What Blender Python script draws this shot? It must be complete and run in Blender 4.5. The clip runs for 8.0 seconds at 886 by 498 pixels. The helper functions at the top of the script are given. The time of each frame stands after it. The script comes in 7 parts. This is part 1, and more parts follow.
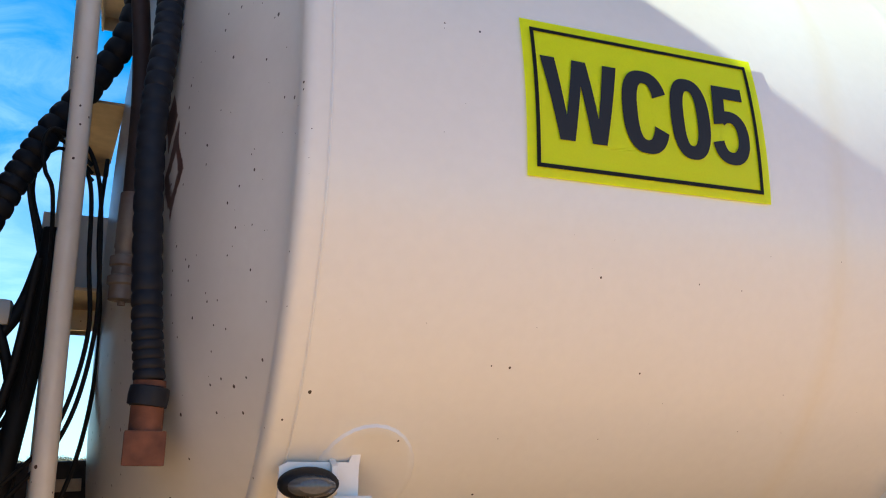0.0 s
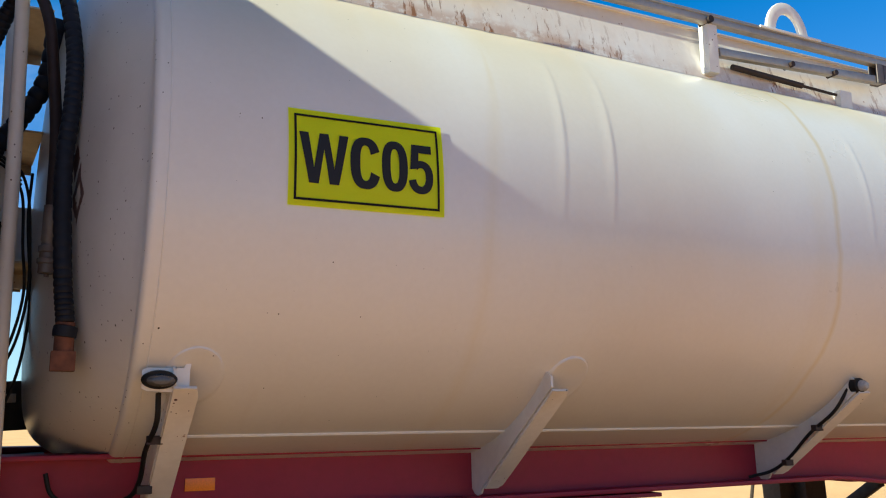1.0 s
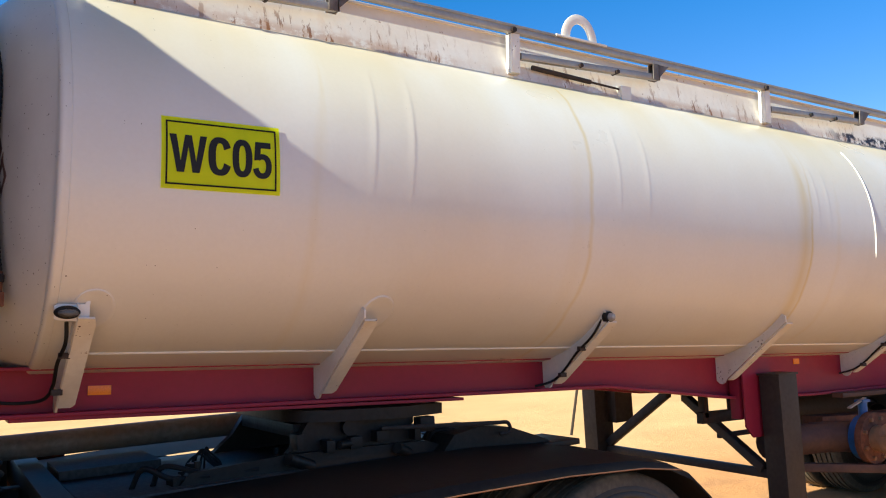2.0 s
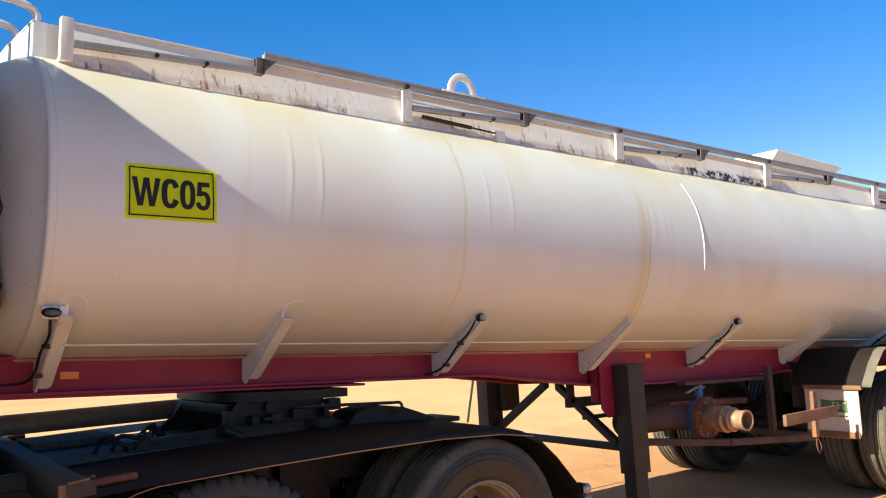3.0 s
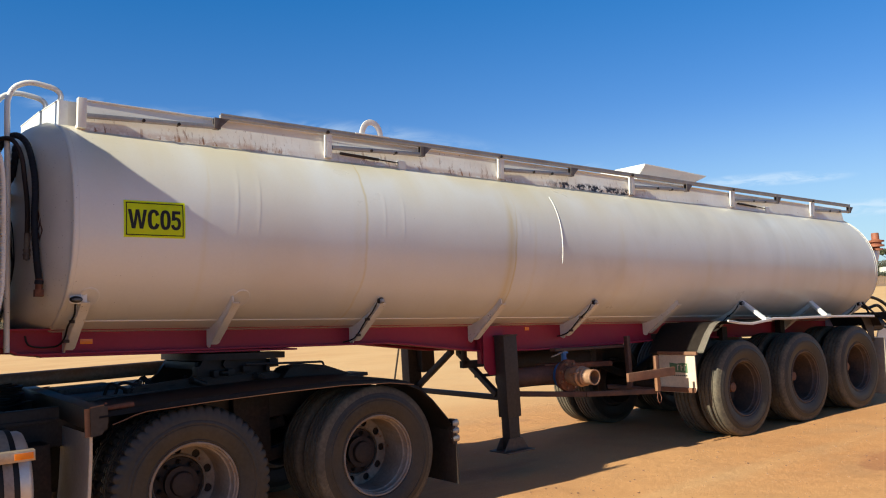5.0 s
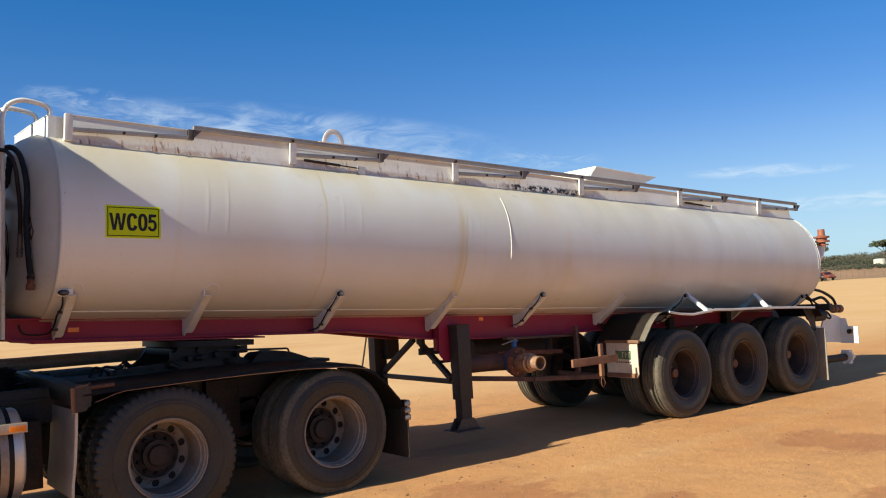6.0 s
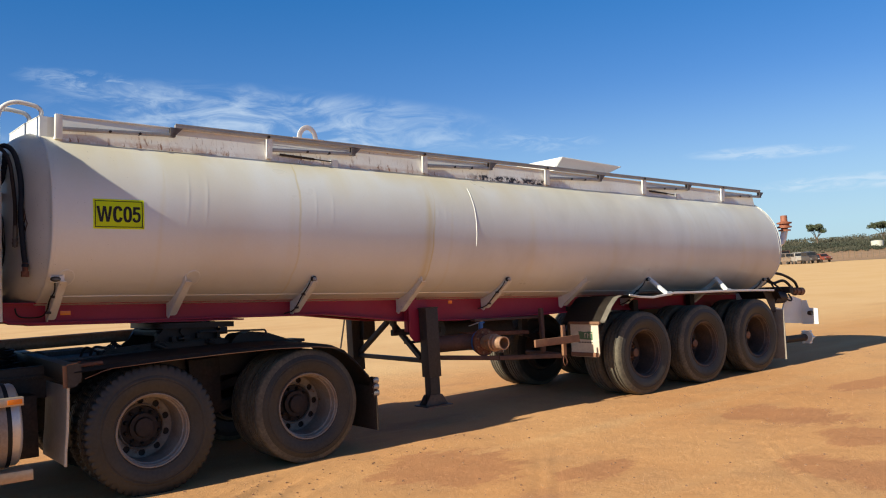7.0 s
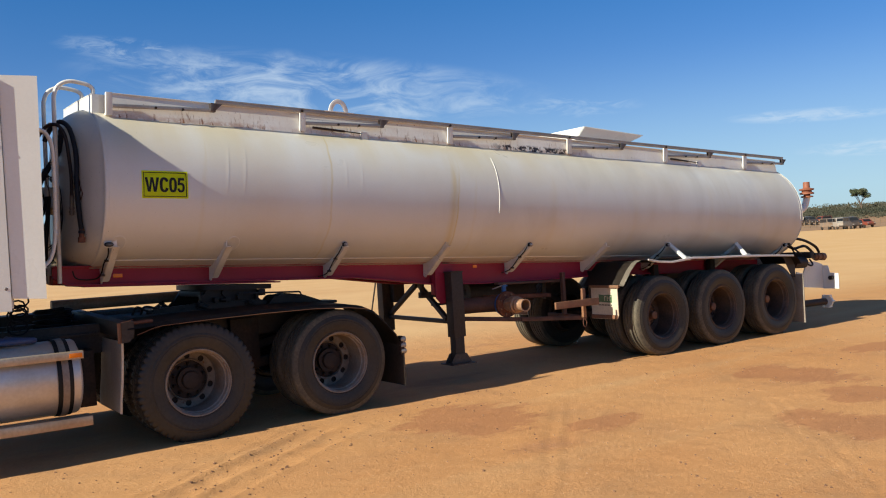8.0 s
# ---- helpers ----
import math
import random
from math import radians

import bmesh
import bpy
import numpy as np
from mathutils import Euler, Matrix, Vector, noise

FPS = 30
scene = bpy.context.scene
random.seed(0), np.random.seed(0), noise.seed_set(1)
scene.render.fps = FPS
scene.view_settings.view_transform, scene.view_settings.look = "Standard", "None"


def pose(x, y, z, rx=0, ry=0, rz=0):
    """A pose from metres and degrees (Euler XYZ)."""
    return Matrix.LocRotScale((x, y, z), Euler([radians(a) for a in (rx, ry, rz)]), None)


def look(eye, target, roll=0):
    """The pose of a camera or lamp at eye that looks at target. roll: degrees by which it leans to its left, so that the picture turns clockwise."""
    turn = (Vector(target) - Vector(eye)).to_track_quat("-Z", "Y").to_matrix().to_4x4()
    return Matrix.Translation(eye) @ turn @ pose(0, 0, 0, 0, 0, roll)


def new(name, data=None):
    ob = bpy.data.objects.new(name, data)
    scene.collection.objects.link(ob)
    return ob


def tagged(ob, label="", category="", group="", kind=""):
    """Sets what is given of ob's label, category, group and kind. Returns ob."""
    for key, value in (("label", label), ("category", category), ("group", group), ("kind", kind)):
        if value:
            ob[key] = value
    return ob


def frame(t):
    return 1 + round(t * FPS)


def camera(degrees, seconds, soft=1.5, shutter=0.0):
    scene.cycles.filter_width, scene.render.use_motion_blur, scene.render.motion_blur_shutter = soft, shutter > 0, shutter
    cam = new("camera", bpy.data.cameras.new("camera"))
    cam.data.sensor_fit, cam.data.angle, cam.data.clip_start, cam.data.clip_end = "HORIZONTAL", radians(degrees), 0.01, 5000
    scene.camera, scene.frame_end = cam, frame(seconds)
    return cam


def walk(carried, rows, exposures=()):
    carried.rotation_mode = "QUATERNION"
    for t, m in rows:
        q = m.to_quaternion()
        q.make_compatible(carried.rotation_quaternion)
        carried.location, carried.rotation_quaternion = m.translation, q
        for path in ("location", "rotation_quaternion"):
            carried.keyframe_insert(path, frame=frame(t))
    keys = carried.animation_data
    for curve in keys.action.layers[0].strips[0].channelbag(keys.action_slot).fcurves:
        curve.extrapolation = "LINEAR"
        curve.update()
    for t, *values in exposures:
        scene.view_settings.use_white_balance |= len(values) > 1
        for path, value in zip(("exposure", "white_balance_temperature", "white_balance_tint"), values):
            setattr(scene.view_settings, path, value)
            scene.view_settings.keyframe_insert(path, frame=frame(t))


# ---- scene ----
cam = camera(55.3, 8.0, soft=1.1)
PATH = [
    (0, (0.489, -2.019, 1.832), (1.195, -0.209, 2.307), -2.4),
    (0.5, (0.483, -2.494, 1.765), (1.286, -0.713, 2.194), -2.6),
    (1, (0.457, -2.957, 1.734), (1.33, -1.19, 2.073), -3.1),
    (1.5, (0.352, -3.418, 1.712), (1.298, -1.668, 1.921), -3.0),
    (2, (0.320, -3.872, 1.706), (1.374, -2.180, 1.878), -3.1),
    (2.2, (0.285, -4.026, 1.692), (1.387, -2.367, 1.871), -3.2),
    (3.3, (-0.245, -5.067, 1.634), (0.955, -3.477, 1.811), -3.5),
    (3.5, (-0.353, -5.234, 1.631), (0.853, -3.648, 1.8), -3.6),
    (4, (-0.564, -5.688, 1.635), (0.644, -4.101, 1.786), -3.4),
    (4.5, (-0.656, -6.184, 1.634), (0.552, -4.596, 1.773), -3.4),
    (5.8, (-0.759, -7.459, 1.634), (0.443, -5.864, 1.747), -3.4),
    (6, (-0.814, -7.575, 1.621), (0.395, -5.986, 1.729), -3.4),
    (6.5, (-0.877, -7.946, 1.632), (0.335, -6.358, 1.715), -3.4),
    (7, (-0.907, -8.25, 1.629), (0.302, -6.658, 1.695), -3.5),
    (7.5, (-1.049, -8.509, 1.618), (0.138, -6.899, 1.652), -3.4),
    (8, (-1.099, -8.734, 1.62), (0.037, -7.088, 1.61), -3.5),
]
EXPOSURES = [(0.0, 1.94, 6120, -13), (0.5, 1.49, 6180, -10), (1.0, 1.16, 6280, -6), (1.5, 1.23, 6400, -3), (2.2, 1.34, 6500, -1), (3.5, 1.14, 6500, 0), (4.5, 0.85, 6500, 1), (6.5, 0.69, 6500, 3), (8.0, 0.58, 6500, 3)]
walk(cam, [(t, look(eye, target, roll)) for t, eye, target, roll in PATH], EXPOSURES)

# ---- world and sun ----
SUN_EL, SUN_AZ = 30.5, 269.2          # degrees; azimuth clockwise from +y
world = bpy.data.worlds.new("sky")
scene.world = world
world.use_nodes = True
wn, wl = world.node_tree.nodes, world.node_tree.links
wn.clear()
w_out = wn.new("ShaderNodeOutputWorld")
w_bg = wn.new("ShaderNodeBackground")
w_bg.inputs["Strength"].default_value = 0.124
w_sky = wn.new("ShaderNodeTexSky")
w_sky.sky_type = "NISHITA"
w_sky.sun_disc = False
w_sky.sun_elevation, w_sky.sun_rotation = radians(SUN_EL), radians(SUN_AZ)
w_sky.air_density, w_sky.dust_density, w_sky.ozone_density = 0.78, 0.0, 2.2
# thin high cloud: a long wispy reach over the tank, fine streaks further along the horizon
w_co = wn.new("ShaderNodeTexCoord")
w_sep = wn.new("ShaderNodeSeparateXYZ")
wl.new(w_co.outputs["Generated"], w_sep.inputs["Vector"])


def sky_math(op, a, b=None, clamp=False):
    x = wn.new("ShaderNodeMath")
    x.operation, x.use_clamp = op, clamp
    for i, v in enumerate((a, b)):
        if isinstance(v, (int, float)):
            x.inputs[i].default_value = v
        elif v is not None:
            wl.new(v, x.inputs[i])
    return x.outputs["Value"]


def sky_range(v, lo, hi, to=1.0):
    r = wn.new("ShaderNodeMapRange")
    r.interpolation_type = "SMOOTHSTEP"
    for key, val in (("From Min", lo), ("From Max", hi), ("To Max", to)):
        r.inputs[key].default_value = val
    wl.new(v, r.inputs["Value"])
    return r.outputs["Result"]


w_az = sky_math("MULTIPLY", sky_math("ARCTAN2", w_sep.outputs["Y"], w_sep.outputs["X"]), 57.2958)
w_el = sky_math("MULTIPLY", sky_math("ARCSINE", w_sep.outputs["Z"]), 57.2958)
w_vec = wn.new("ShaderNodeCombineXYZ")
wl.new(w_az, w_vec.inputs["X"])
wl.new(w_el, w_vec.inputs["Y"])


def wisps(az, el, wide, high, tilt, scale, stretch, lo, hi, amount, seed):
    """A reach of cirrus round an azimuth and elevation, in degrees; tilt: rise in degrees for each degree of azimuth."""
    da = sky_math("SUBTRACT", w_az, az)
    de = sky_math("SUBTRACT", sky_math("SUBTRACT", w_el, el), sky_math("MULTIPLY", da, tilt))
    r = sky_math("ADD", sky_math("POWER", sky_math("ABSOLUTE", sky_math("DIVIDE", da, wide)), 2.0), sky_math("POWER", sky_math("ABSOLUTE", sky_math("DIVIDE", de, high)), 2.0))
    mp = wn.new("ShaderNodeMapping")
    mp.inputs["Location"].default_value = (seed, seed * 1.7, 0)
    mp.inputs["Rotation"].default_value = (0, 0, -math.atan(tilt) + 0.10)
    mp.inputs["Scale"].default_value = (scale, scale * stretch, 1)
    wl.new(w_vec.outputs["Vector"], mp.inputs["Vector"])
    t = wn.new("ShaderNodeTexNoise")
    t.inputs["Scale"].default_value, t.inputs["Detail"].default_value, t.inputs["Roughness"].default_value, t.inputs["Distortion"].default_value = 1.0, 8.0, 0.62, 0.9
    wl.new(mp.outputs["Vector"], t.inputs["Vector"])
    return sky_math("MULTIPLY", sky_range(t.outputs["Fac"], lo, hi, amount), sky_range(r, 1.0, 0.1))


w_cloud = wisps(63, 10.8, 17, 2.6, 0.10, 0.22, 3.0, 0.36, 0.72, 0.62, 3.0)
for reach in (wisps(73, 12.9, 7, 1.1, 0.14, 0.35, 3.2, 0.40, 0.68, 0.42, 9.0), wisps(31.5, 6.6, 5.5, 0.5, 0.05, 0.4, 5.0, 0.30, 0.6, 0.45, 21.0),
              wisps(27, 4.3, 6, 0.6, 0.02, 0.4, 5.0, 0.34, 0.62, 0.5, 5.0), wisps(46, 8.6, 5, 0.8, 0.05, 0.4, 4.0, 0.42, 0.7, 0.3, 14.0), wisps(88, 9.5, 12, 2.5, 0.1, 0.25, 3.0, 0.4, 0.72, 0.5, 31.0), wisps(105, 17, 24, 18, 0.1, 0.10, 2.0, 0.25, 0.75, 0.26, 2.0)):
    w_cloud = sky_math("MAXIMUM", w_cloud, reach)
w_mix = wn.new("ShaderNodeMix")
w_mix.data_type = "RGBA"
w_mix.inputs["B"].default_value = (3.7, 4.2, 5.0, 1)
wl.new(w_cloud, w_mix.inputs["Factor"])
w_sat = wn.new("ShaderNodeHueSaturation")
w_sat.inputs["Hue"].default_value = 0.516
wl.new(w_sky.outputs["Color"], w_sat.inputs["Color"])
# the deep blue belongs to the lower half of the sky; overhead it is plainer
w_high = wn.new("ShaderNodeMapRange")
for key, val in (("From Min", 0.50), ("From Max", 0.85), ("To Min", 1.43), ("To Max", 0.85)):
    w_high.inputs[key].default_value = val
wl.new(w_sep.outputs["Z"], w_high.inputs["Value"])
wl.new(w_high.outputs["Result"], w_sat.inputs["Saturation"])
# a dry clear sky darkens towards the zenith
w_dark = wn.new("ShaderNodeMapRange")
w_dark.interpolation_type = "SMOOTHSTEP"
for key, val in (("From Min", 0.45), ("From Max", 0.95), ("To Min", 1.0), ("To Max", 0.45)):
    w_dark.inputs[key].default_value = val
wl.new(w_sep.outputs["Z"], w_dark.inputs["Value"])
wl.new(w_dark.outputs["Result"], w_sat.inputs["Value"])
w_tint = wn.new("ShaderNodeMix")
w_tint.data_type, w_tint.blend_type = "RGBA", "MULTIPLY"
w_tint.inputs["Factor"].default_value = 1.0
w_tint.inputs["B"].default_value = (0.95, 0.885, 1.04, 1)
wl.new(w_sat.outputs["Color"], w_tint.inputs["A"])
w_gamma = wn.new("ShaderNodeGamma")
w_gamma.inputs["Gamma"].default_value = 0.72
wl.new(w_tint.outputs["Result"], w_gamma.inputs["Color"])
# pale blue haze towards the horizon
w_low = wn.new("ShaderNodeMapRange")
w_low.interpolation_type = "SMOOTHSTEP"
for key, val in (("From Min", 0.22), ("From Max", -0.03), ("To Min", 0.0), ("To Max", 0.8)):
    w_low.inputs[key].default_value = val
w_haze = wn.new("ShaderNodeMix")
w_haze.data_type = "RGBA"
w_haze.inputs["B"].default_value = (1.85, 3.05, 4.05, 1)
wl.new(w_sep.outputs["Z"], w_low.inputs["Value"])
wl.new(w_low.outputs["Result"], w_haze.inputs["Factor"])
wl.new(w_gamma.outputs["Color"], w_haze.inputs["A"])
wl.new(w_haze.outputs["Result"], w_mix.inputs["A"])
wl.new(w_mix.outputs["Result"], w_bg.inputs["Color"])
wl.new(w_bg.outputs["Background"], w_out.inputs["Surface"])

sun_data = bpy.data.lights.new("sun", "SUN")
sun_data.energy, sun_data.angle, sun_data.color = 5.0, radians(0.53), (1.0, 0.92, 0.78)
sun = new("sun", sun_data)
sun_way = Vector((math.sin(radians(SUN_AZ)) * math.cos(radians(SUN_EL)), math.cos(radians(SUN_AZ)) * math.cos(radians(SUN_EL)), math.sin(radians(SUN_EL))))
sun.matrix_world = look(sun_way * 60, (0, 0, 0))

# ---- materials ----
def material(name, base, rough=0.5, metal=0.0, other=None, mix=0.5, scale=3.0, grain=40.0, grain_amount=0.12,
             bump=0.1, rust=0.0, rust_scale=14.0, rust_colour=(0.16, 0.06, 0.025), dust=0.0, dust_colour=(0.42, 0.24, 0.11), piece=0.0):
    """A worn surface: large stains towards `other`, fine grain, rust or chips past a threshold, dust, fine relief."""
    m = bpy.data.materials.new(name)
    m.use_nodes = True
    n, l = m.node_tree.nodes, m.node_tree.links
    p = n["Principled BSDF"]
    co = n.new("ShaderNodeTexCoord")
    big = n.new("ShaderNodeTexNoise")
    big.inputs["Scale"].default_value, big.inputs["Detail"].default_value = scale, 6
    l.new(co.outputs["Object"], big.inputs["Vector"])
    fine = n.new("ShaderNodeTexNoise")
    fine.inputs["Scale"].default_value, fine.inputs["Detail"].default_value = grain, 4
    l.new(co.outputs["Object"], fine.inputs["Vector"])
    ramp = n.new("ShaderNodeMapRange")
    ramp.inputs["From Min"].default_value, ramp.inputs["From Max"].default_value = 0.38, 0.68
    l.new(big.outputs["Fac"], ramp.inputs["Value"])
    fac = n.new("ShaderNodeMath")
    fac.operation = "MULTIPLY"
    fac.inputs[1].default_value = mix
    l.new(ramp.outputs["Result"], fac.inputs[0])
    c1 = n.new("ShaderNodeMix")
    c1.data_type = "RGBA"
    c1.inputs["A"].default_value = (*base, 1)
    c1.inputs["B"].default_value = (*(other or tuple(c * 0.7 for c in base)), 1)
    l.new(fac.outputs["Value"], c1.inputs["Factor"])
    last = c1.outputs["Result"]
    bright = n.new("ShaderNodeMapRange")
    bright.inputs["From Min"].default_value, bright.inputs["From Max"].default_value = 0.3, 0.7
    bright.inputs["To Min"].default_value, bright.inputs["To Max"].default_value = 1 - grain_amount, 1 + grain_amount
    l.new(fine.outputs["Fac"], bright.inputs["Value"])
    hsv = n.new("ShaderNodeHueSaturation")
    l.new(last, hsv.inputs["Color"])
    l.new(bright.outputs["Result"], hsv.inputs["Value"])
    last = hsv.outputs["Color"]
    if piece:
        info = n.new("ShaderNodeObjectInfo")
        pr = n.new("ShaderNodeMapRange")
        pr.inputs["To Min"].default_value, pr.inputs["To Max"].default_value = 1 - piece, 1 + piece
        l.new(info.outputs["Random"], pr.inputs["Value"])
        h2 = n.new("ShaderNodeHueSaturation")
        l.new(last, h2.inputs["Color"])
        l.new(pr.outputs["Result"], h2.inputs["Value"])
        last = h2.outputs["Color"]
    if dust:
        dn = n.new("ShaderNodeTexNoise")
        dn.inputs["Scale"].default_value, dn.inputs["Detail"].default_value = 2.1, 8
        l.new(co.outputs["Object"], dn.inputs["Vector"])
        dr = n.new("ShaderNodeMapRange")
        dr.inputs["From Min"].default_value, dr.inputs["From Max"].default_value = 0.35, 0.7
        dr.inputs["To Max"].default_value = dust
        l.new(dn.outputs["Fac"], dr.inputs["Value"])
        c3 = n.new("ShaderNodeMix")
        c3.data_type = "RGBA"
        c3.inputs["B"].default_value = (*dust_colour, 1)
        l.new(dr.outputs["Result"], c3.inputs["Factor"])
        l.new(last, c3.inputs["A"])
        last = c3.outputs["Result"]
    rough_to = None
    if rust:
        rn = n.new("ShaderNodeTexNoise")
        rn.inputs["Scale"].default_value, rn.inputs["Detail"].default_value, rn.inputs["Roughness"].default_value = rust_scale, 8, 0.65
        l.new(co.outputs["Object"], rn.inputs["Vector"])
        rr = n.new("ShaderNodeMapRange")
        rr.inputs["From Min"].default_value, rr.inputs["From Max"].default_value = 0.74 - 0.4 * rust, 0.80 - 0.4 * rust
        l.new(rn.outputs["Fac"], rr.inputs["Value"])
        c2 = n.new("ShaderNodeMix")
        c2.data_type = "RGBA"
        c2.inputs["B"].default_value = (*rust_colour, 1)
        l.new(rr.outputs["Result"], c2.inputs["Factor"])
        l.new(last, c2.inputs["A"])
        last = c2.outputs["Result"]
        rough_to = n.new("ShaderNodeMapRange")
        rough_to.inputs["To Min"].default_value, rough_to.inputs["To Max"].default_value = rough, 0.85
        l.new(rr.outputs["Result"], rough_to.inputs["Value"])
        l.new(rough_to.outputs["Result"], p.inputs["Roughness"])
    if rough_to is None:
        rt = n.new("ShaderNodeMapRange")
        rt.inputs["To Min"].default_value, rt.inputs["To Max"].default_value = max(0.03, rough - 0.1), min(1, rough + 0.1)
        l.new(big.outputs["Fac"], rt.inputs["Value"])
        l.new(rt.outputs["Result"], p.inputs["Roughness"])
    l.new(last, p.inputs["Base Color"])
    p.inputs["Metallic"].default_value = metal
    if bump:
        b = n.new("ShaderNodeBump")
        b.inputs["Strength"].default_value, b.inputs["Distance"].default_value = bump, 0.004
        l.new(fine.outputs["Fac"], b.inputs["Height"])
        l.new(b.outputs["Normal"], p.inputs["Normal"])
    return m


WHITE = (0.74, 0.72, 0.68)
m_white = material("white_paint", WHITE, 0.38, other=(0.66, 0.60, 0.50), mix=0.5, scale=2.0, grain_amount=0.03, bump=0.04, rust=0.12, rust_scale=22)
m_white_clean = material("cab_paint", (0.78, 0.77, 0.73), 0.3, other=(0.70, 0.67, 0.6), mix=0.4, scale=1.5, grain_amount=0.02, bump=0.02)
m_walk = material("coaming_paint", (0.79, 0.765, 0.725), 0.45, other=(0.62, 0.55, 0.45), mix=0.5, scale=2.5, grain_amount=0.03, bump=0.08, rust=0.2, rust_scale=26)
m_red = material("faded_red_paint", (0.27, 0.009, 0.038), 0.5, other=(0.31, 0.017, 0.052), mix=0.8, scale=1.3, grain_amount=0.06, bump=0.06, dust=0.06)
m_black = material("black_paint", (0.027, 0.025, 0.025), 0.55, other=(0.055, 0.04, 0.03), mix=0.6, scale=3, grain_amount=0.25, bump=0.15, dust=0.3, dust_colour=(0.10, 0.06, 0.035))
m_guard = material("dusty_black_guard", (0.022, 0.020, 0.019), 0.55, other=(0.045, 0.033, 0.025), mix=0.8, scale=2, grain_amount=0.2, bump=0.1, dust=0.25, dust_colour=(0.075, 0.05, 0.035))
m_rubber = material("tyre_rubber", (0.016, 0.0140, 0.0115), 0.55, other=(0.030, 0.024, 0.018), mix=0.8, scale=5, grain_amount=0.3, bump=0.18, dust=0.30, dust_colour=(0.080, 0.058, 0.038))
m_treaddust = material("dusty_tread", (0.075, 0.062, 0.045), 0.8, other=(0.13, 0.105, 0.07), mix=0.9, scale=5, grain_amount=0.25, bump=0.15)
m_hose = material("hose_rubber", (0.009, 0.0105, 0.017), 0.62, grain_amount=0.2, bump=0.1)
m_hose_brown = material("brown_hose_rubber", (0.030, 0.018, 0.015), 0.6, other=(0.018, 0.012, 0.011), mix=0.7, scale=14, grain_amount=0.2, bump=0.15)
m_grease = material("black_grease", (0.012, 0.010, 0.009), 0.5, other=(0.02, 0.013, 0.009), mix=0.5, scale=11, grain_amount=0.3, bump=0.4)
m_hub = material("rusty_hub", (0.034, 0.019, 0.015), 0.7, other=(0.022, 0.016, 0.014), mix=0.9, scale=14, grain_amount=0.3, bump=0.3)
m_tube = material("dusty_grey_tube", (0.24, 0.23, 0.22), 0.5, metal=0.1, other=(0.15, 0.13, 0.12), mix=0.7, scale=4, grain_amount=0.2, bump=0.15, dust=0.4)
m_cable = material("cable_sheath", (0.008, 0.008, 0.009), 0.6, grain_amount=0.1, bump=0.0)
m_rust = material("rusted_steel", (0.17, 0.06, 0.03), 0.85, other=(0.07, 0.03, 0.02), mix=0.8, scale=9, grain_amount=0.3, bump=0.35)
m_brown = material("brown_primer_steel", (0.20, 0.085, 0.045), 0.7, other=(0.10, 0.05, 0.035), mix=0.7, scale=5, grain_amount=0.2, bump=0.2, dust=0.3)
m_brown_dark = material("dark_brown_steel", (0.095, 0.042, 0.029), 0.7, other=(0.035, 0.02, 0.017), mix=0.8, scale=5, grain_amount=0.2, bump=0.2)
m_rim = material("grey_steel_rim", (0.25, 0.215, 0.185), 0.62, metal=0.15, other=(0.20, 0.13, 0.085), mix=0.8, scale=6, grain_amount=0.15, bump=0.1, rust=0.3, rust_scale=9, rust_colour=(0.2, 0.1, 0.05))
m_rim_rust = material("rusty_rim", (0.058, 0.040, 0.032), 0.6, other=(0.11, 0.068, 0.046), mix=0.8, scale=6, grain_amount=0.25, bump=0.25)
m_galv = material("galvanised_rail", (0.40, 0.38, 0.35), 0.5, metal=0.5, other=(0.30, 0.27, 0.24), mix=0.7, scale=5, grain_amount=0.1, bump=0.05, rust=0.1)
m_clevis = material("dull_clevis_steel", (0.17, 0.155, 0.145), 0.55, metal=0.4, other=(0.10, 0.065, 0.05), mix=0.8, scale=14, grain_amount=0.15, bump=0.1, rust=0.2)
m_alloy = material("dull_polished_alloy", (0.66, 0.64, 0.61), 0.42, metal=0.45, other=(0.50, 0.45, 0.38), mix=0.7, scale=3, grain_amount=0.06, bump=0.03, dust=0.35)
m_tread = material("step_alloy", (0.5, 0.42, 0.33), 0.5, metal=0.6, grain_amount=0.15, bump=0.2, dust=0.5)
m_step = material("cream_step_paint", (0.58, 0.47, 0.32), 0.55, other=(0.44, 0.33, 0.20), mix=0.8, scale=6, grain_amount=0.1, bump=0.12, rust=0.2)
m_dark = material("greasy_dark_steel", (0.02, 0.017, 0.015), 0.6, other=(0.06, 0.03, 0.02), mix=0.6, scale=6, grain_amount=0.3, bump=0.3)
m_amber = material("amber_reflector", (0.85, 0.22, 0.01), 0.25, grain=300, grain_amount=0.1, bump=0.1)
m_redlens = material("red_lens", (0.5, 0.02, 0.02), 0.2, grain=300, grain_amount=0.1, bump=0.05)
m_lens = material("clear_lens", (0.07, 0.07, 0.07), 0.12, other=(0.16, 0.15, 0.14), grain=200, grain_amount=0.1, bump=0.05)
m_lens_pale = material("clear_dome", (0.30, 0.30, 0.30), 0.12, other=(0.42, 0.41, 0.40), grain=200, grain_amount=0.1, bump=0.05)
m_vent = material("orange_cast_iron", (0.30, 0.10, 0.05), 0.65, other=(0.17, 0.065, 0.04), mix=0.6, scale=12, grain_amount=0.15, bump=0.2)
m_brass = material("camlock_brass", (0.42, 0.25, 0.16), 0.5, metal=0.3, other=(0.27, 0.15, 0.10), mix=0.6, scale=12, grain_amount=0.15, bump=0.1, dust=0.4)
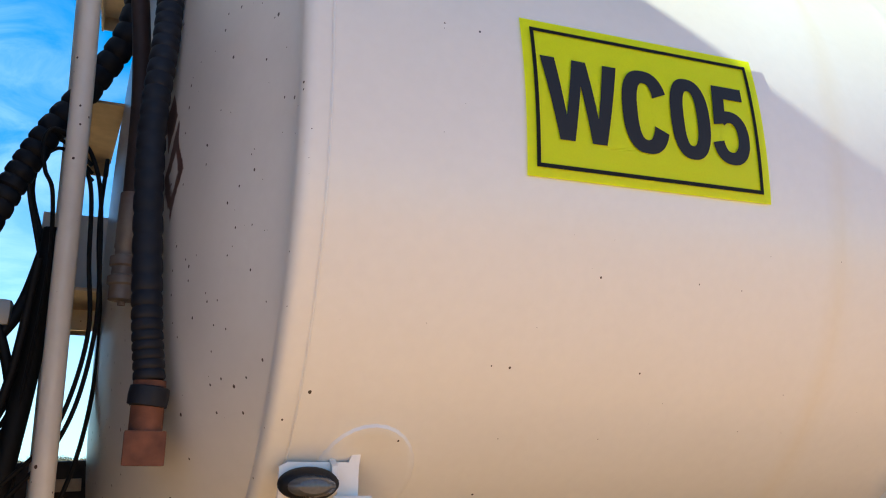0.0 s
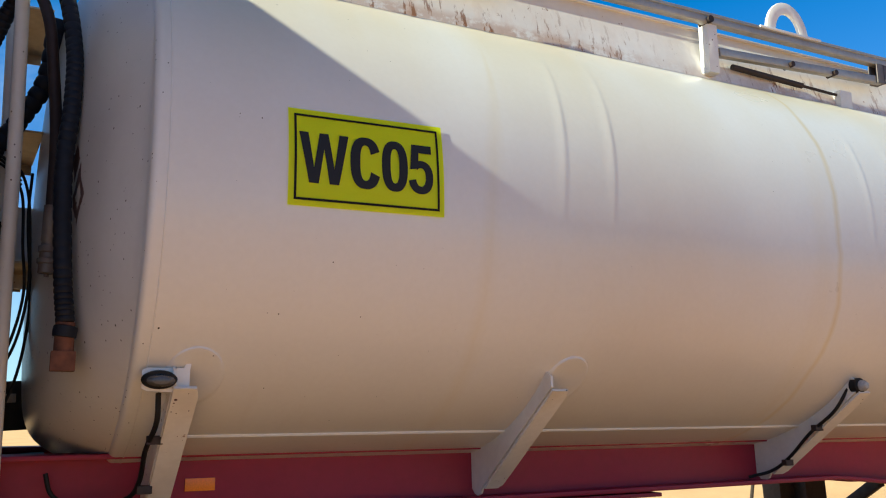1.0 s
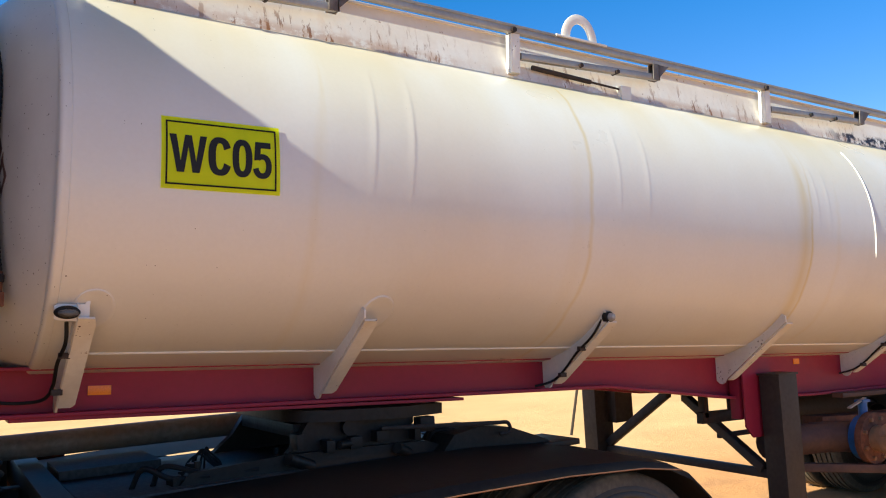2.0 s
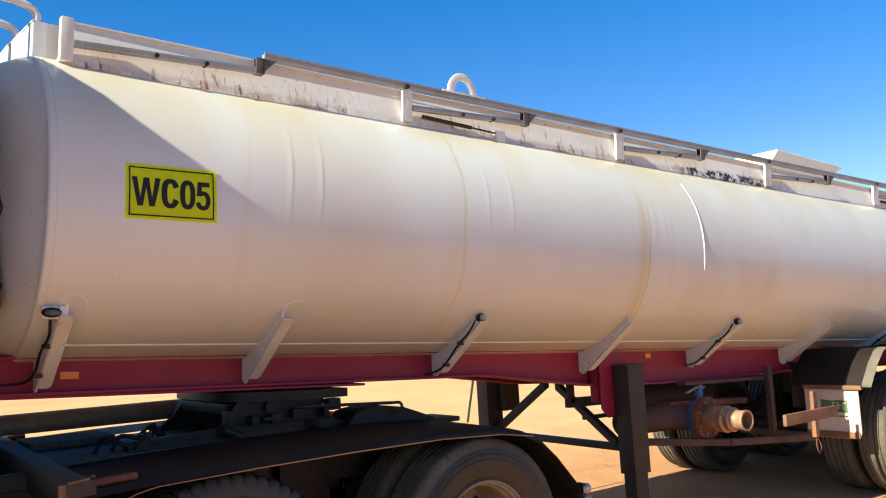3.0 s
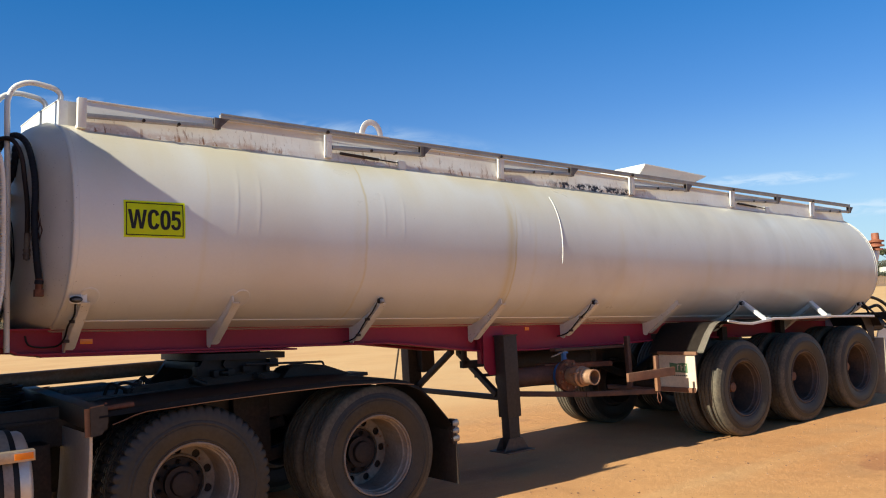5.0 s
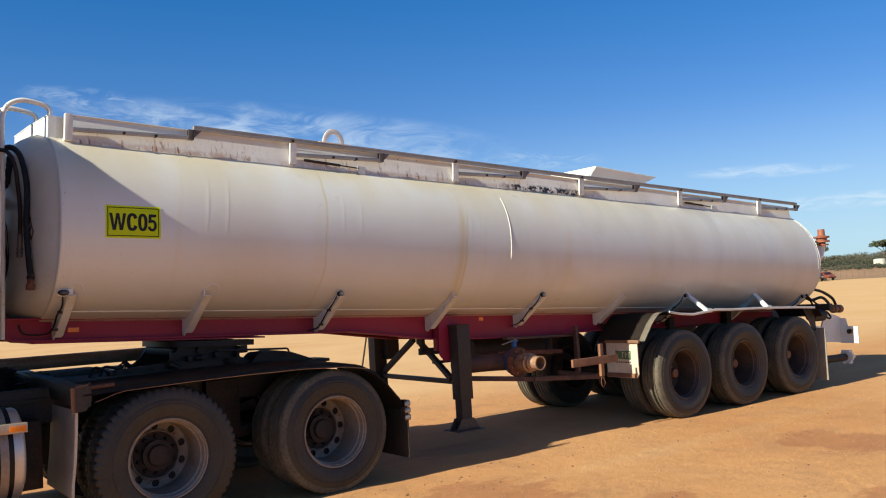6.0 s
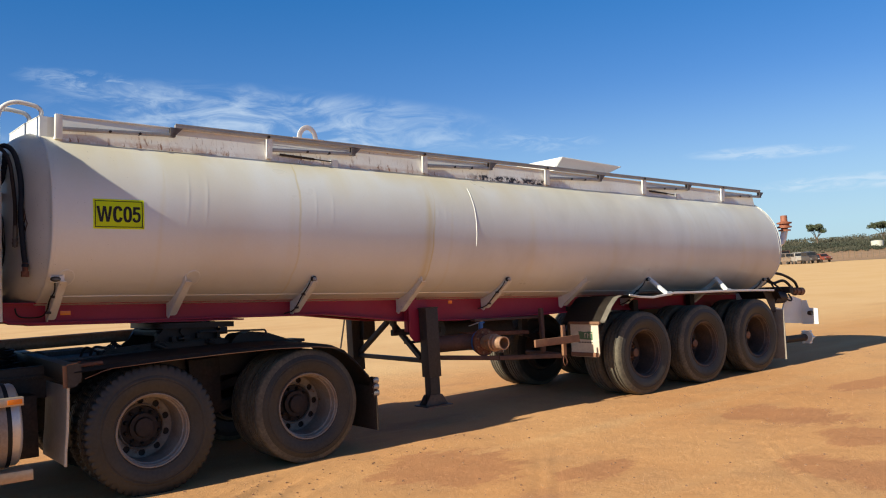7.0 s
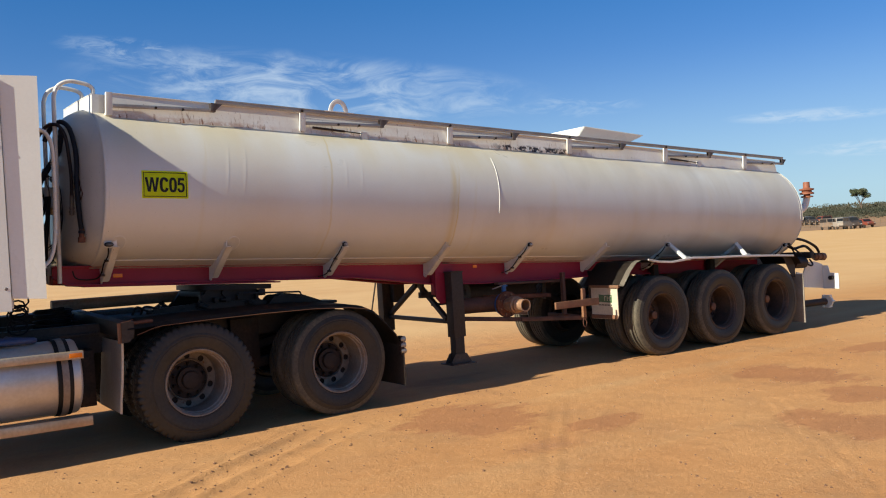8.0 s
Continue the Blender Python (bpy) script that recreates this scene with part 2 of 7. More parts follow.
m_yellow = material("yellow_film", (0.93, 1.0, 0.0), 0.5, other=(0.91, 0.98, 0.0), grain=350, grain_amount=0.02, bump=0.02)
m_ink = material("black_print", (0.005, 0.005, 0.008), 0.7, grain_amount=0.05, bump=0.0)
m_deck = material("scuffed_deck", (0.040, 0.038, 0.038), 0.6, other=(0.075, 0.066, 0.06), mix=0.7, scale=3, grain=60, grain_amount=0.4, bump=0.3, dust=0.25, dust_colour=(0.10, 0.08, 0.065))
m_green = material("green_print", (0.085, 0.17, 0.085), 0.5, grain_amount=0.1, bump=0.0)
m_flapwhite = material("white_rubber_flap", (0.66, 0.58, 0.46), 0.6, other=(0.5, 0.4, 0.28), mix=0.6, scale=4, grain_amount=0.08, bump=0.05, dust=0.3)
m_flapgrey = material("grey_rubber_flap", (0.56, 0.53, 0.49), 0.6, other=(0.44, 0.39, 0.33), mix=0.8, scale=3, grain_amount=0.1, bump=0.08, dust=0.2)
m_greyband = material("grey_brown_band", (0.30, 0.26, 0.21), 0.7, other=(0.22, 0.18, 0.14), mix=0.7, scale=6, grain_amount=0.1, bump=0.1)
m_valve = material("blue_valve_paint", (0.012, 0.10, 0.30), 0.45, other=(0.02, 0.06, 0.14), mix=0.6, scale=9, grain_amount=0.15, bump=0.1)
m_blue = material("blue_paint", (0.018, 0.05, 0.15), 0.5, grain_amount=0.15, bump=0.1, dust=0.3)


def chip_specks(m, scale, amount, colour=(0.03, 0.02, 0.016)):
    """Small dark stone chips, of uneven size and unevenly strewn."""
    n, l = m.node_tree.nodes, m.node_tree.links
    p = n["Principled BSDF"]
    co = next(x for x in n if x.type == "TEX_COORD")
    src = p.inputs["Base Color"].links[0].from_socket
    vor = n.new("ShaderNodeTexVoronoi")
    vor.inputs["Scale"].default_value = scale
    l.new(co.outputs["Object"], vor.inputs["Vector"])
    lot = n.new("ShaderNodeSeparateColor")
    l.new(vor.outputs["Color"], lot.inputs["Color"])
    wide = n.new("ShaderNodeTexNoise")
    wide.inputs["Scale"].default_value, wide.inputs["Detail"].default_value = 3.0, 3.0
    l.new(co.outputs["Object"], wide.inputs["Vector"])
    size = n.new("ShaderNodeMapRange")
    size.inputs["From Min"].default_value, size.inputs["From Max"].default_value, size.inputs["To Max"].default_value = 0.45, 1.0, amount
    l.new(lot.outputs["Red"], size.inputs["Value"])
    where = n.new("ShaderNodeMapRange")
    where.inputs["From Min"].default_value, where.inputs["From Max"].default_value = 0.42, 0.6
    l.new(wide.outputs["Fac"], where.inputs["Value"])
    mul = n.new("ShaderNodeMath")
    mul.operation = "MULTIPLY"
    l.new(size.outputs["Result"], mul.inputs[0])
    l.new(where.outputs["Result"], mul.inputs[1])
    less = n.new("ShaderNodeMath")
    less.operation = "LESS_THAN"
    l.new(vor.outputs["Distance"], less.inputs[0])
    l.new(mul.outputs["Value"], less.inputs[1])
    c = n.new("ShaderNodeMix")
    c.data_type = "RGBA"
    c.inputs["B"].default_value = (*colour, 1)
    l.new(src, c.inputs["A"])
    l.new(less.outputs["Value"], c.inputs["Factor"])
    l.new(c.outputs["Result"], p.inputs["Base Color"])


chip_specks(m_white, 62.0, 0.24, (0.05, 0.03, 0.022))
m_gusset = material("chipped_gusset_paint", WHITE, 0.42, other=(0.62, 0.55, 0.45), mix=0.6, scale=4.0, grain_amount=0.04, bump=0.05, rust=0.12, rust_scale=22)
chip_specks(m_gusset, 74.0, 0.40, (0.07, 0.028, 0.022))
m_red.node_tree.nodes["Principled BSDF"].inputs["Specular IOR Level"].default_value = 0.3
for dull in (m_cable, m_deck, m_tube, m_grease, m_dark, m_black, m_guard, m_hose, m_hose_brown):
    dull.node_tree.nodes["Principled BSDF"].inputs["Specular IOR Level"].default_value = 0.3


def tank_material():
    """White enamel with yellow rust runs below the walkway and at the ring seams, stone chips at the front, dust below."""
    m = material("tank_enamel", (0.675, 0.668, 0.640), 0.31, other=(0.61, 0.59, 0.535), mix=0.6, scale=0.9, grain=60, grain_amount=0.015, bump=0.03)
    n, l = m.node_tree.nodes, m.node_tree.links
    p = n["Principled BSDF"]
    co = next(x for x in n if x.type == "TEX_COORD")
    src = p.inputs["Base Color"].links[0].from_socket
    sep = n.new("ShaderNodeSeparateXYZ")
    l.new(co.outputs["Object"], sep.inputs["Vector"])

    def math_node(op, a, b=None, clamp=False):
        x = n.new("ShaderNodeMath")
        x.operation, x.use_clamp = op, clamp
        for i, v in enumerate((a, b)):
            if v is None:
                continue
            if isinstance(v, (int, float)):
                x.inputs[i].default_value = v
            else:
                l.new(v, x.inputs[i])
        return x.outputs["Value"]

    def noise_node(scale, vec_scale, detail=5, dist=0.0):
        mp = n.new("ShaderNodeMapping")
        mp.inputs["Scale"].default_value = vec_scale
        l.new(co.outputs["Object"], mp.inputs["Vector"])
        t = n.new("ShaderNodeTexNoise")
        t.inputs["Scale"].default_value, t.inputs["Detail"].default_value, t.inputs["Distortion"].default_value = scale, detail, dist
        l.new(mp.outputs["Vector"], t.inputs["Vector"])
        return t.outputs["Fac"]

    def step(v, lo, hi, to=1.0):
        r = n.new("ShaderNodeMapRange")
        r.inputs["From Min"].default_value, r.inputs["From Max"].default_value, r.inputs["To Max"].default_value = lo, hi, to
        l.new(v, r.inputs["Value"])
        return r.outputs["Result"]

    def blend(a, colour, fac):
        c = n.new("ShaderNodeMix")
        c.data_type = "RGBA"
        c.inputs["B"].default_value = (*colour, 1)
        l.new(a, c.inputs["A"])
        l.new(fac, c.inputs["Factor"])
        return c.outputs["Result"]

    # runs of yellow: narrow lines along the girth, wobbling a little
    wob = math_node("MULTIPLY", math_node("SUBTRACT", noise_node(1.4, (0.3, 1, 1)), 0.5), 0.16)
    # rings and runs lean back a little towards the top
    lean = math_node("MULTIPLY", math_node("MAXIMUM", math_node("SUBTRACT", sep.outputs["Z"], 2.25), 0.0), 0.13)
    xw = math_node("SUBTRACT", math_node("ADD", sep.outputs["X"], wob), lean)
    runs = None
    for x0, width, amount in ((1.55, 0.035, 0.33), (2.86, 0.018, 0.95), (2.80, 0.07, 0.2), (4.40, 0.08, 0.55), (4.46, 0.018, 0.85), (4.7, 0.03, 0.4), (5.9, 0.10, 0.2), (6.25, 0.05, 0.15), (7.35, 0.10, 0.2), (8.9, 0.12, 0.15), (10.1, 0.10, 0.15)):
        d = math_node("ABSOLUTE", math_node("SUBTRACT", xw, x0))
        s = step(d, width, 0.0, amount)
        runs = s if runs is None else math_node("MAXIMUM", runs, s)
    streak = step(noise_node(3.0, (3.2, 0.25, 0.25), 4), 0.42, 0.66)
    runs = math_node("MULTIPLY", runs, math_node("ADD", math_node("MULTIPLY", streak, 0.7), 0.35))
    top = step(sep.outputs["Z"], 2.45, 3.0)
    washes = math_node("MULTIPLY", math_node("MULTIPLY", step(noise_node(1.1, (1.6, 0.2, 0.2), 5), 0.36, 0.60, 1.0), top), 0.62)
    washes = math_node("MAXIMUM", washes, math_node("MULTIPLY", step(sep.outputs["Z"], 2.74, 2.98, 0.65), step(noise_node(2.0, (1.0, 0.5, 0.5), 6), 0.30, 0.55)))
    washes = math_node("MULTIPLY", washes, math_node("ADD", step(sep.outputs["X"], 8.5, 5.0, 0.6), 0.35))
    col = blend(src, (0.58, 0.46, 0.19), math_node("MAXIMUM", runs, washes, True))
    # settled dust, blotchy
    col = blend(col, (0.55, 0.42, 0.27), step(noise_node(0.8, (1, 1, 1), 8), 0.45, 0.75, 0.30))
    # grime washed down in soft uneven streaks, heavier towards the back
    wash = math_node("MULTIPLY", step(noise_node(1.5, (1.3, 0.6, 0.5), 7, 0.6), 0.47, 0.72, 0.27), step(sep.outputs["X"], 1.0, 6.5))
    col = blend(col, (0.40, 0.355, 0.28), wash)
    thin = math_node("MULTIPLY", step(noise_node(5.0, (3.2, 0.7, 0.45), 6, 0.4), 0.58, 0.72, 0.12), step(noise_node(0.9, (1, 0.6, 0.6), 3), 0.45, 0.62))
    col = blend(col, (0.48, 0.40, 0.27), thin)
    grey = step(noise_node(2.2, (0.7, 0.5, 0.5), 7), 0.54, 0.72, 0.32)
    col = blend(col, (0.34, 0.31, 0.30), math_node("MULTIPLY", grey, step(sep.outputs["X"], 4.0, 7.0)))
    # the front head's shade, painted in as blotchy dark grey
    head_shade = math_node("MULTIPLY", step(sep.outputs["X"], 0.688, 0.674), step(noise_node(1.7, (1, 1, 1), 7), 0.25, 0.75, 0.5))
    col = blend(col, (0.26, 0.255, 0.26), head_shade)
    # stone chips, dense on the front head
    vor = n.new("ShaderNodeTexVoronoi")
    vor.inputs["Scale"].default_value = 72.0
    mp = n.new("ShaderNodeMapping")
    mp.inputs["Scale"].default_value = (1.0, 1.0, 0.75)
    l.new(co.outputs["Object"], mp.inputs["Vector"])
    l.new(mp.outputs["Vector"], vor.inputs["Vector"])
    lot = n.new("ShaderNodeSeparateColor")
    l.new(vor.outputs["Color"], lot.inputs["Color"])
    front = step(sep.outputs["X"], 0.715, 0.68)
    size = math_node("MULTIPLY", math_node("POWER", step(lot.outputs["Red"], 0.05, 1.0), 2.2), math_node("MULTIPLY", front, 0.155))
    near = step(sep.outputs["X"], 1.6, 0.7, 0.12)
    size2 = math_node("MULTIPLY", step(lot.outputs["Green"], 0.90, 1.0), math_node("ADD", near, 0.055))
    rough_edge = math_node("MULTIPLY", math_node("SUBTRACT", noise_node(160, (1, 1, 1), 2), 0.5), 0.12)
    chips = math_node("LESS_THAN", math_node("ADD", vor.outputs["Distance"], rough_edge), math_node("MAXIMUM", size, size2))
    col = blend(col, (0.03, 0.02, 0.015), chips)
    # paint worn to rust where the hose has rubbed: a lozenge with paint left in its middle, and a thin strip above
    fray = math_node("MULTIPLY", math_node("SUBTRACT", noise_node(38, (1, 1, 0.6), 4), 0.5), 0.9)
    def lozenge(y0, z0, w, h):
        dy = math_node("DIVIDE", math_node("ABSOLUTE", math_node("SUBTRACT", sep.outputs["Y"], y0)), w)
        dz = math_node("DIVIDE", math_node("ABSOLUTE", math_node("SUBTRACT", sep.outputs["Z"], z0)), h)
        return math_node("ADD", math_node("ADD", dy, dz), fray)
    rub = lozenge(-0.728, 2.245, 0.030, 0.075)
    rub = math_node("MULTIPLY", step(rub, 1.06, 0.98), step(rub, 0.40, 0.55))
    rub = math_node("MAXIMUM", rub, step(lozenge(-0.700, 2.345, 0.020, 0.055), 1.05, 0.95))
    rub = math_node("MULTIPLY", rub, step(sep.outputs["X"], 0.66, 0.65))
    col = blend(col, (0.075, 0.03, 0.02), rub)
    l.new(col, p.inputs["Base Color"])
    # the sheet is not quite true: soft waves in the gloss
    waves = n.new("ShaderNodeBump")
    waves.inputs["Strength"].default_value, waves.inputs["Distance"].default_value = 0.16, 0.03
    l.new(noise_node(1.6, (0.8, 1, 1), 3), waves.inputs["Height"])
    fine = p.inputs["Normal"].links[0].from_node
    l.new(waves.outputs["Normal"], fine.inputs["Normal"])
    return m


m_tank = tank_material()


def rust_foot(m):
    """Rust that breaks out along the foot of the coaming and runs down in short streaks."""
    n, l = m.node_tree.nodes, m.node_tree.links
    p = n["Principled BSDF"]
    co = next(x for x in n if x.type == "TEX_COORD")
    src = p.inputs["Base Color"].links[0].from_socket
    sep = n.new("ShaderNodeSeparateXYZ")
    l.new(co.outputs["Object"], sep.inputs["Vector"])

    def rng(v, lo, hi, to=1.0):
        r = n.new("ShaderNodeMapRange")
        r.inputs["From Min"].default_value, r.inputs["From Max"].default_value, r.inputs["To Max"].default_value = lo, hi, to
        l.new(v, r.inputs["Value"])
        return r.outputs["Result"]

    def two(op, a, b):
        x = n.new("ShaderNodeMath")
        x.operation = op
        for i, v in enumerate((a, b)):
            if isinstance(v, (int, float)):
                x.inputs[i].default_value = v
            else:
                l.new(v, x.inputs[i])
        return x.outputs["Value"]

    def nz(scale, stretch, detail=6):
        mp = n.new("ShaderNodeMapping")
        mp.inputs["Scale"].default_value = stretch
        l.new(co.outputs["Object"], mp.inputs["Vector"])
        t = n.new("ShaderNodeTexNoise")
        t.inputs["Scale"].default_value, t.inputs["Detail"].default_value, t.inputs["Roughness"].default_value = scale, detail, 0.7
        l.new(mp.outputs["Vector"], t.inputs["Vector"])
        return t.outputs["Fac"]

    def blend(a, colour, fac):
        c = n.new("ShaderNodeMix")
        c.data_type = "RGBA"
        c.inputs["B"].default_value = (*colour, 1)
        l.new(a, c.inputs["A"])
        l.new(fac, c.inputs["Factor"])
        return c.outputs["Result"]
    foot = rng(sep.outputs["Z"], 3.15, 2.98)
    stretches = two("MULTIPLY", rng(nz(0.9, (1, 0, 0), 2), 0.36, 0.55), rng(sep.outputs["X"], 7.4, 6.4, 0.95))
    stretches = two("ADD", stretches, 0.10)
    col = blend(src, (0.46, 0.22, 0.09), two("MULTIPLY", two("MULTIPLY", rng(nz(9, (1, 1, 0.4)), 0.48, 0.70, 0.5), foot), stretches))
    col = blend(col, (0.20, 0.085, 0.035), two("MULTIPLY", two("MULTIPLY", rng(nz(20, (1.7, 1, 0.28)), 0.575, 0.615), foot), stretches))
    low = two("MULTIPLY", rng(sep.outputs["Z"], 3.03, 3.0), rng(nz(16, (0.6, 1, 0.8)), 0.42, 0.5))
    col = blend(col, (0.40, 0.20, 0.09), two("MULTIPLY", low, two("MULTIPLY", stretches, 0.45)))
    band = two("MULTIPLY", rng(sep.outputs["X"], 5.25, 5.5), rng(sep.outputs["X"], 6.62, 6.5))
    low = rng(sep.outputs["Z"], 3.06, 3.03)
    col = blend(col, (0.022, 0.013, 0.009), two("MULTIPLY", two("MULTIPLY", rng(nz(13, (1, 1, 1)), 0.46, 0.52), low), band))
    l.new(col, p.inputs["Base Color"])


rust_foot(m_walk)


# ---- mesh helpers ----
def finish(bm, smooth):
    bmesh.ops.recalc_face_normals(bm, faces=bm.faces)
    if smooth:
        for f in bm.faces:
            f.smooth = True
        for e in bm.edges:
            if len(e.link_faces) == 2 and e.calc_face_angle(0) > radians(38):
                e.smooth = False


def part(name, bm, mat, parent=None, label="", smooth=True, world_m=None):
    """Links a bmesh as one mesh object, under parent where one is given. world_m: the vertices are given in the world."""
    finish(bm, smooth)
    me = bpy.data.meshes.new(name)
    bm.to_mesh(me)
    bm.free()
    me.materials.append(mat)
    ob = new(name, me)
    if parent is not None:
        ob.parent = parent
        if world_m is not None:
            ob.matrix_basis = world_m
    if label:
        ob["label"] = label
    return ob


def thing(name, m, label, category, group="", kind=""):
    ob = new(name)
    ob.matrix_basis = m
    return tagged(ob, label, category, group, kind)


def box(bm, c, s, bevel=0.0, m=None):
    r = bmesh.ops.create_cube(bm, size=1.0, matrix=Matrix.Translation(c) @ Matrix.Diagonal((*s, 1)))
    vs = r["verts"]
    if bevel:
        es = list({e for v in vs for e in v.link_edges})
        b = bmesh.ops.bevel(bm, geom=es, offset=bevel, segments=2, affect="EDGES", profile=0.7)
        vs = list({v for f in b["faces"] for v in f.verts} | {v for v in vs if v.is_valid})
    if m is not None:
        bmesh.ops.transform(bm, matrix=m, verts=vs)
    return vs


def frame_at(p, way, hint=(0, 0, 1)):
    z = Vector(way).normalized()
    x = Vector(hint).cross(z)
    if x.length < 1e-4:
        x = Vector((1, 0, 0)).cross(z)
    x.normalize()
    y = z.cross(x)
    return Matrix(((x.x, y.x, z.x, p[0]), (x.y, y.y, z.y, p[1]), (x.z, y.z, z.z, p[2]), (0, 0, 0, 1)))


def sweep(bm, pts, section, closed=False, caps=True, hint=(0, 0, 1)):
    """Sweeps a closed section [(u, v)] along points."""
    pts = [Vector(p) for p in pts]
    rings, prev = [], None
    for i, p in enumerate(pts):
        a, b = pts[max(i - 1, 0)], pts[min(i + 1, len(pts) - 1)]
        way = (b - a).normalized()
        if prev is None:
            m = frame_at((0, 0, 0), way, hint).to_3x3()
        else:
            q = prev[0].rotation_difference(way).to_matrix()
            m = q @ prev[1]
        prev = (way, m)
        rings.append([bm.verts.new(p + m @ Vector((u, v, 0))) for u, v in section])
    k = len(section)
    for r0, r1 in zip(rings, rings[1:]):
        for j in range(k):
            bm.faces.new((r0[j], r0[(j + 1) % k], r1[(j + 1) % k], r1[j]))
    if caps:
        bm.faces.new(rings[0][::-1])
        bm.faces.new(rings[-1])
    return rings


def circle(r, n=12):
    return [(r * math.cos(2 * math.pi * i / n), r * math.sin(2 * math.pi * i / n)) for i in range(n)]


def rect(w, h, b=0.0):
    if not b:
        return [(-w / 2, -h / 2), (w / 2, -h / 2), (w / 2, h / 2), (-w / 2, h / 2)]
    out = []
    for sx, sy, a0 in ((1, -1, -90), (1, 1, 0), (-1, 1, 90), (-1, -1, 180)):
        for a in (0, 45, 90):
            t = radians(a0 + a)
            out.append((sx * (w / 2 - b) + b * math.cos(t), sy * (h / 2 - b) + b * math.sin(t)))
    return out


def rod(bm, a, b, r, n=12):
    sweep(bm, [a, b], circle(r, n))


def bar(bm, a, b, w, h, bevel=0.004, hint=(0, 0, 1)):
    sweep(bm, [a, b], rect(w, h, bevel), hint=hint)


def spline(pts, n=8):
    """Catmull-Rom through the points."""
    pts = [Vector(p) for p in pts]
    ext = [2 * pts[0] - pts[1]] + pts + [2 * pts[-1] - pts[-2]]
    out = []
    for i in range(1, len(ext) - 2):
        p0, p1, p2, p3 = ext[i - 1:i + 3]
        for k in range(n):
            t = k / n
            out.append(0.5 * ((2 * p1) + (p2 - p0) * t + (2 * p0 - 5 * p1 + 4 * p2 - p3) * t * t + (3 * p1 - p0 - 3 * p2 + p3) * t ** 3))
    out.append(pts[-1])
    return out


def plate(bm, poly, thick, m):
    """A flat polygon [(u, v)] of a thickness, laid by m (u, v, normal)."""
    a = [bm.verts.new(m @ Vector((u, v, -thick / 2))) for u, v in poly]
    b = [bm.verts.new(m @ Vector((u, v, thick / 2))) for u, v in poly]
    bm.faces.new(a[::-1])
    bm.faces.new(b)
    k = len(poly)
    for i in range(k):
        bm.faces.new((a[i], a[(i + 1) % k], b[(i + 1) % k], b[i]))


def lathe(bm, profile, n, m, closed=False):
    """Turns a profile [(radius, along)] round the z axis of m."""
    rings = []
    for r, z in profile:
        if r < 1e-5:
            rings.append([bm.verts.new(m @ Vector((0, 0, z)))])
        else:
            rings.append([bm.verts.new(m @ Vector((r * math.cos(2 * math.pi * i / n), r * math.sin(2 * math.pi * i / n), z))) for i in range(n)])
    pairs = list(zip(rings, rings[1:])) + ([(rings[-1], rings[0])] if closed else [])
    for r0, r1 in pairs:
        for j in range(n):
            k = (j + 1) % n
            if len(r0) == 1 and len(r1) == 1:
                continue
            if len(r0) == 1:
                bm.faces.new((r0[0], r1[k], r1[j]))
            elif len(r1) == 1:
                bm.faces.new((r0[j], r0[k], r1[0]))
            else:
                bm.faces.new((r0[j], r0[k], r1[k], r1[j]))


YZ = Matrix(((0, 0, 1, 0), (1, 0, 0, 0), (0, 1, 0, 0), (0, 0, 0, 1)))       # plate lies across the trailer: u = y, v = z, normal = x
XZ = Matrix(((1, 0, 0, 0), (0, 0, -1, 0), (0, 1, 0, 0), (0, 0, 0, 1)))      # plate lies along it: u = x, v = z, normal = -y


def at_x(x):
    return Matrix.Translation((x, 0, 0)) @ YZ


def at_y(y):
    return Matrix.Translation((0, y, 0)) @ XZ


# ---- ground ----
def ruts(x, y):
    """Churned wheel ruts beside the drive wheels: three ridges with a trough between."""
    c, s = math.cos(radians(35)), math.sin(radians(35))
    p = (x - 0.446) * c + (y + 2.753) * s
    q = -(x - 0.446) * s + (y + 2.753) * c + 0.03 * noise.noise((p * 2.2, 4.0, 0.0))
    c2, s2 = math.cos(radians(45.8)), math.sin(radians(45.8))
    p2, q2 = (x - 2.5) * c2 + (y + 4.6) * s2, -(x - 2.5) * s2 + (y + 4.6) * c2
    old = 0.0
    if -2.5 < p2 < 3.2:                                   # older, fainter tracks
        for q0 in (0.0, -1.9):
            d = q2 - q0 + 0.04 * noise.noise((p2, q0, 3.0))
            if abs(d) < 0.24:
                old += (0.0045 * math.cos(d * 42) - 0.004) * (1 - abs(d) / 0.24) * min(1.0, (p2 + 2.5) / 0.8, (3.2 - p2) / 0.8)
    if not -1.6 < p < 2.6 or not -0.9 < q < 0.4:
        return old
    env = min(1.0, (p + 1.6) / 1.2) * min(1.0, (2.6 - p) / 1.0)
    rough = 0.6 + 0.9 * abs(noise.noise((p * 3.0, q * 3.0, 2.0)))
    h = sum(k * math.exp(-((q - q0) / 0.035) ** 2) for q0, k in ((0.0, 0.030), (-0.32, 0.022), (-0.60, 0.018), (0.17, 0.010)))
    h -= 0.012 * math.exp(-((q + 0.16) / 0.10) ** 4) + 0.008 * math.exp(-((q + 0.46) / 0.10) ** 4)
    h += 0.010 * noise.noise((p * 7.0, q * 7.0, 1.0)) * math.exp(-((q + 0.2) / 0.4) ** 4)
    return env * rough * h + old


def ground_height(x, y):
    d = math.hypot(x - 4, y + 3)
    h = 0.012 * noise.noise((x * 0.9, y * 0.9, 0.0)) + 0.006 * noise.noise((x * 3.1, y * 3.1, 5.0))
    return h * max(0.0, 1 - d / 40) - 0.006 + ruts(x, y)


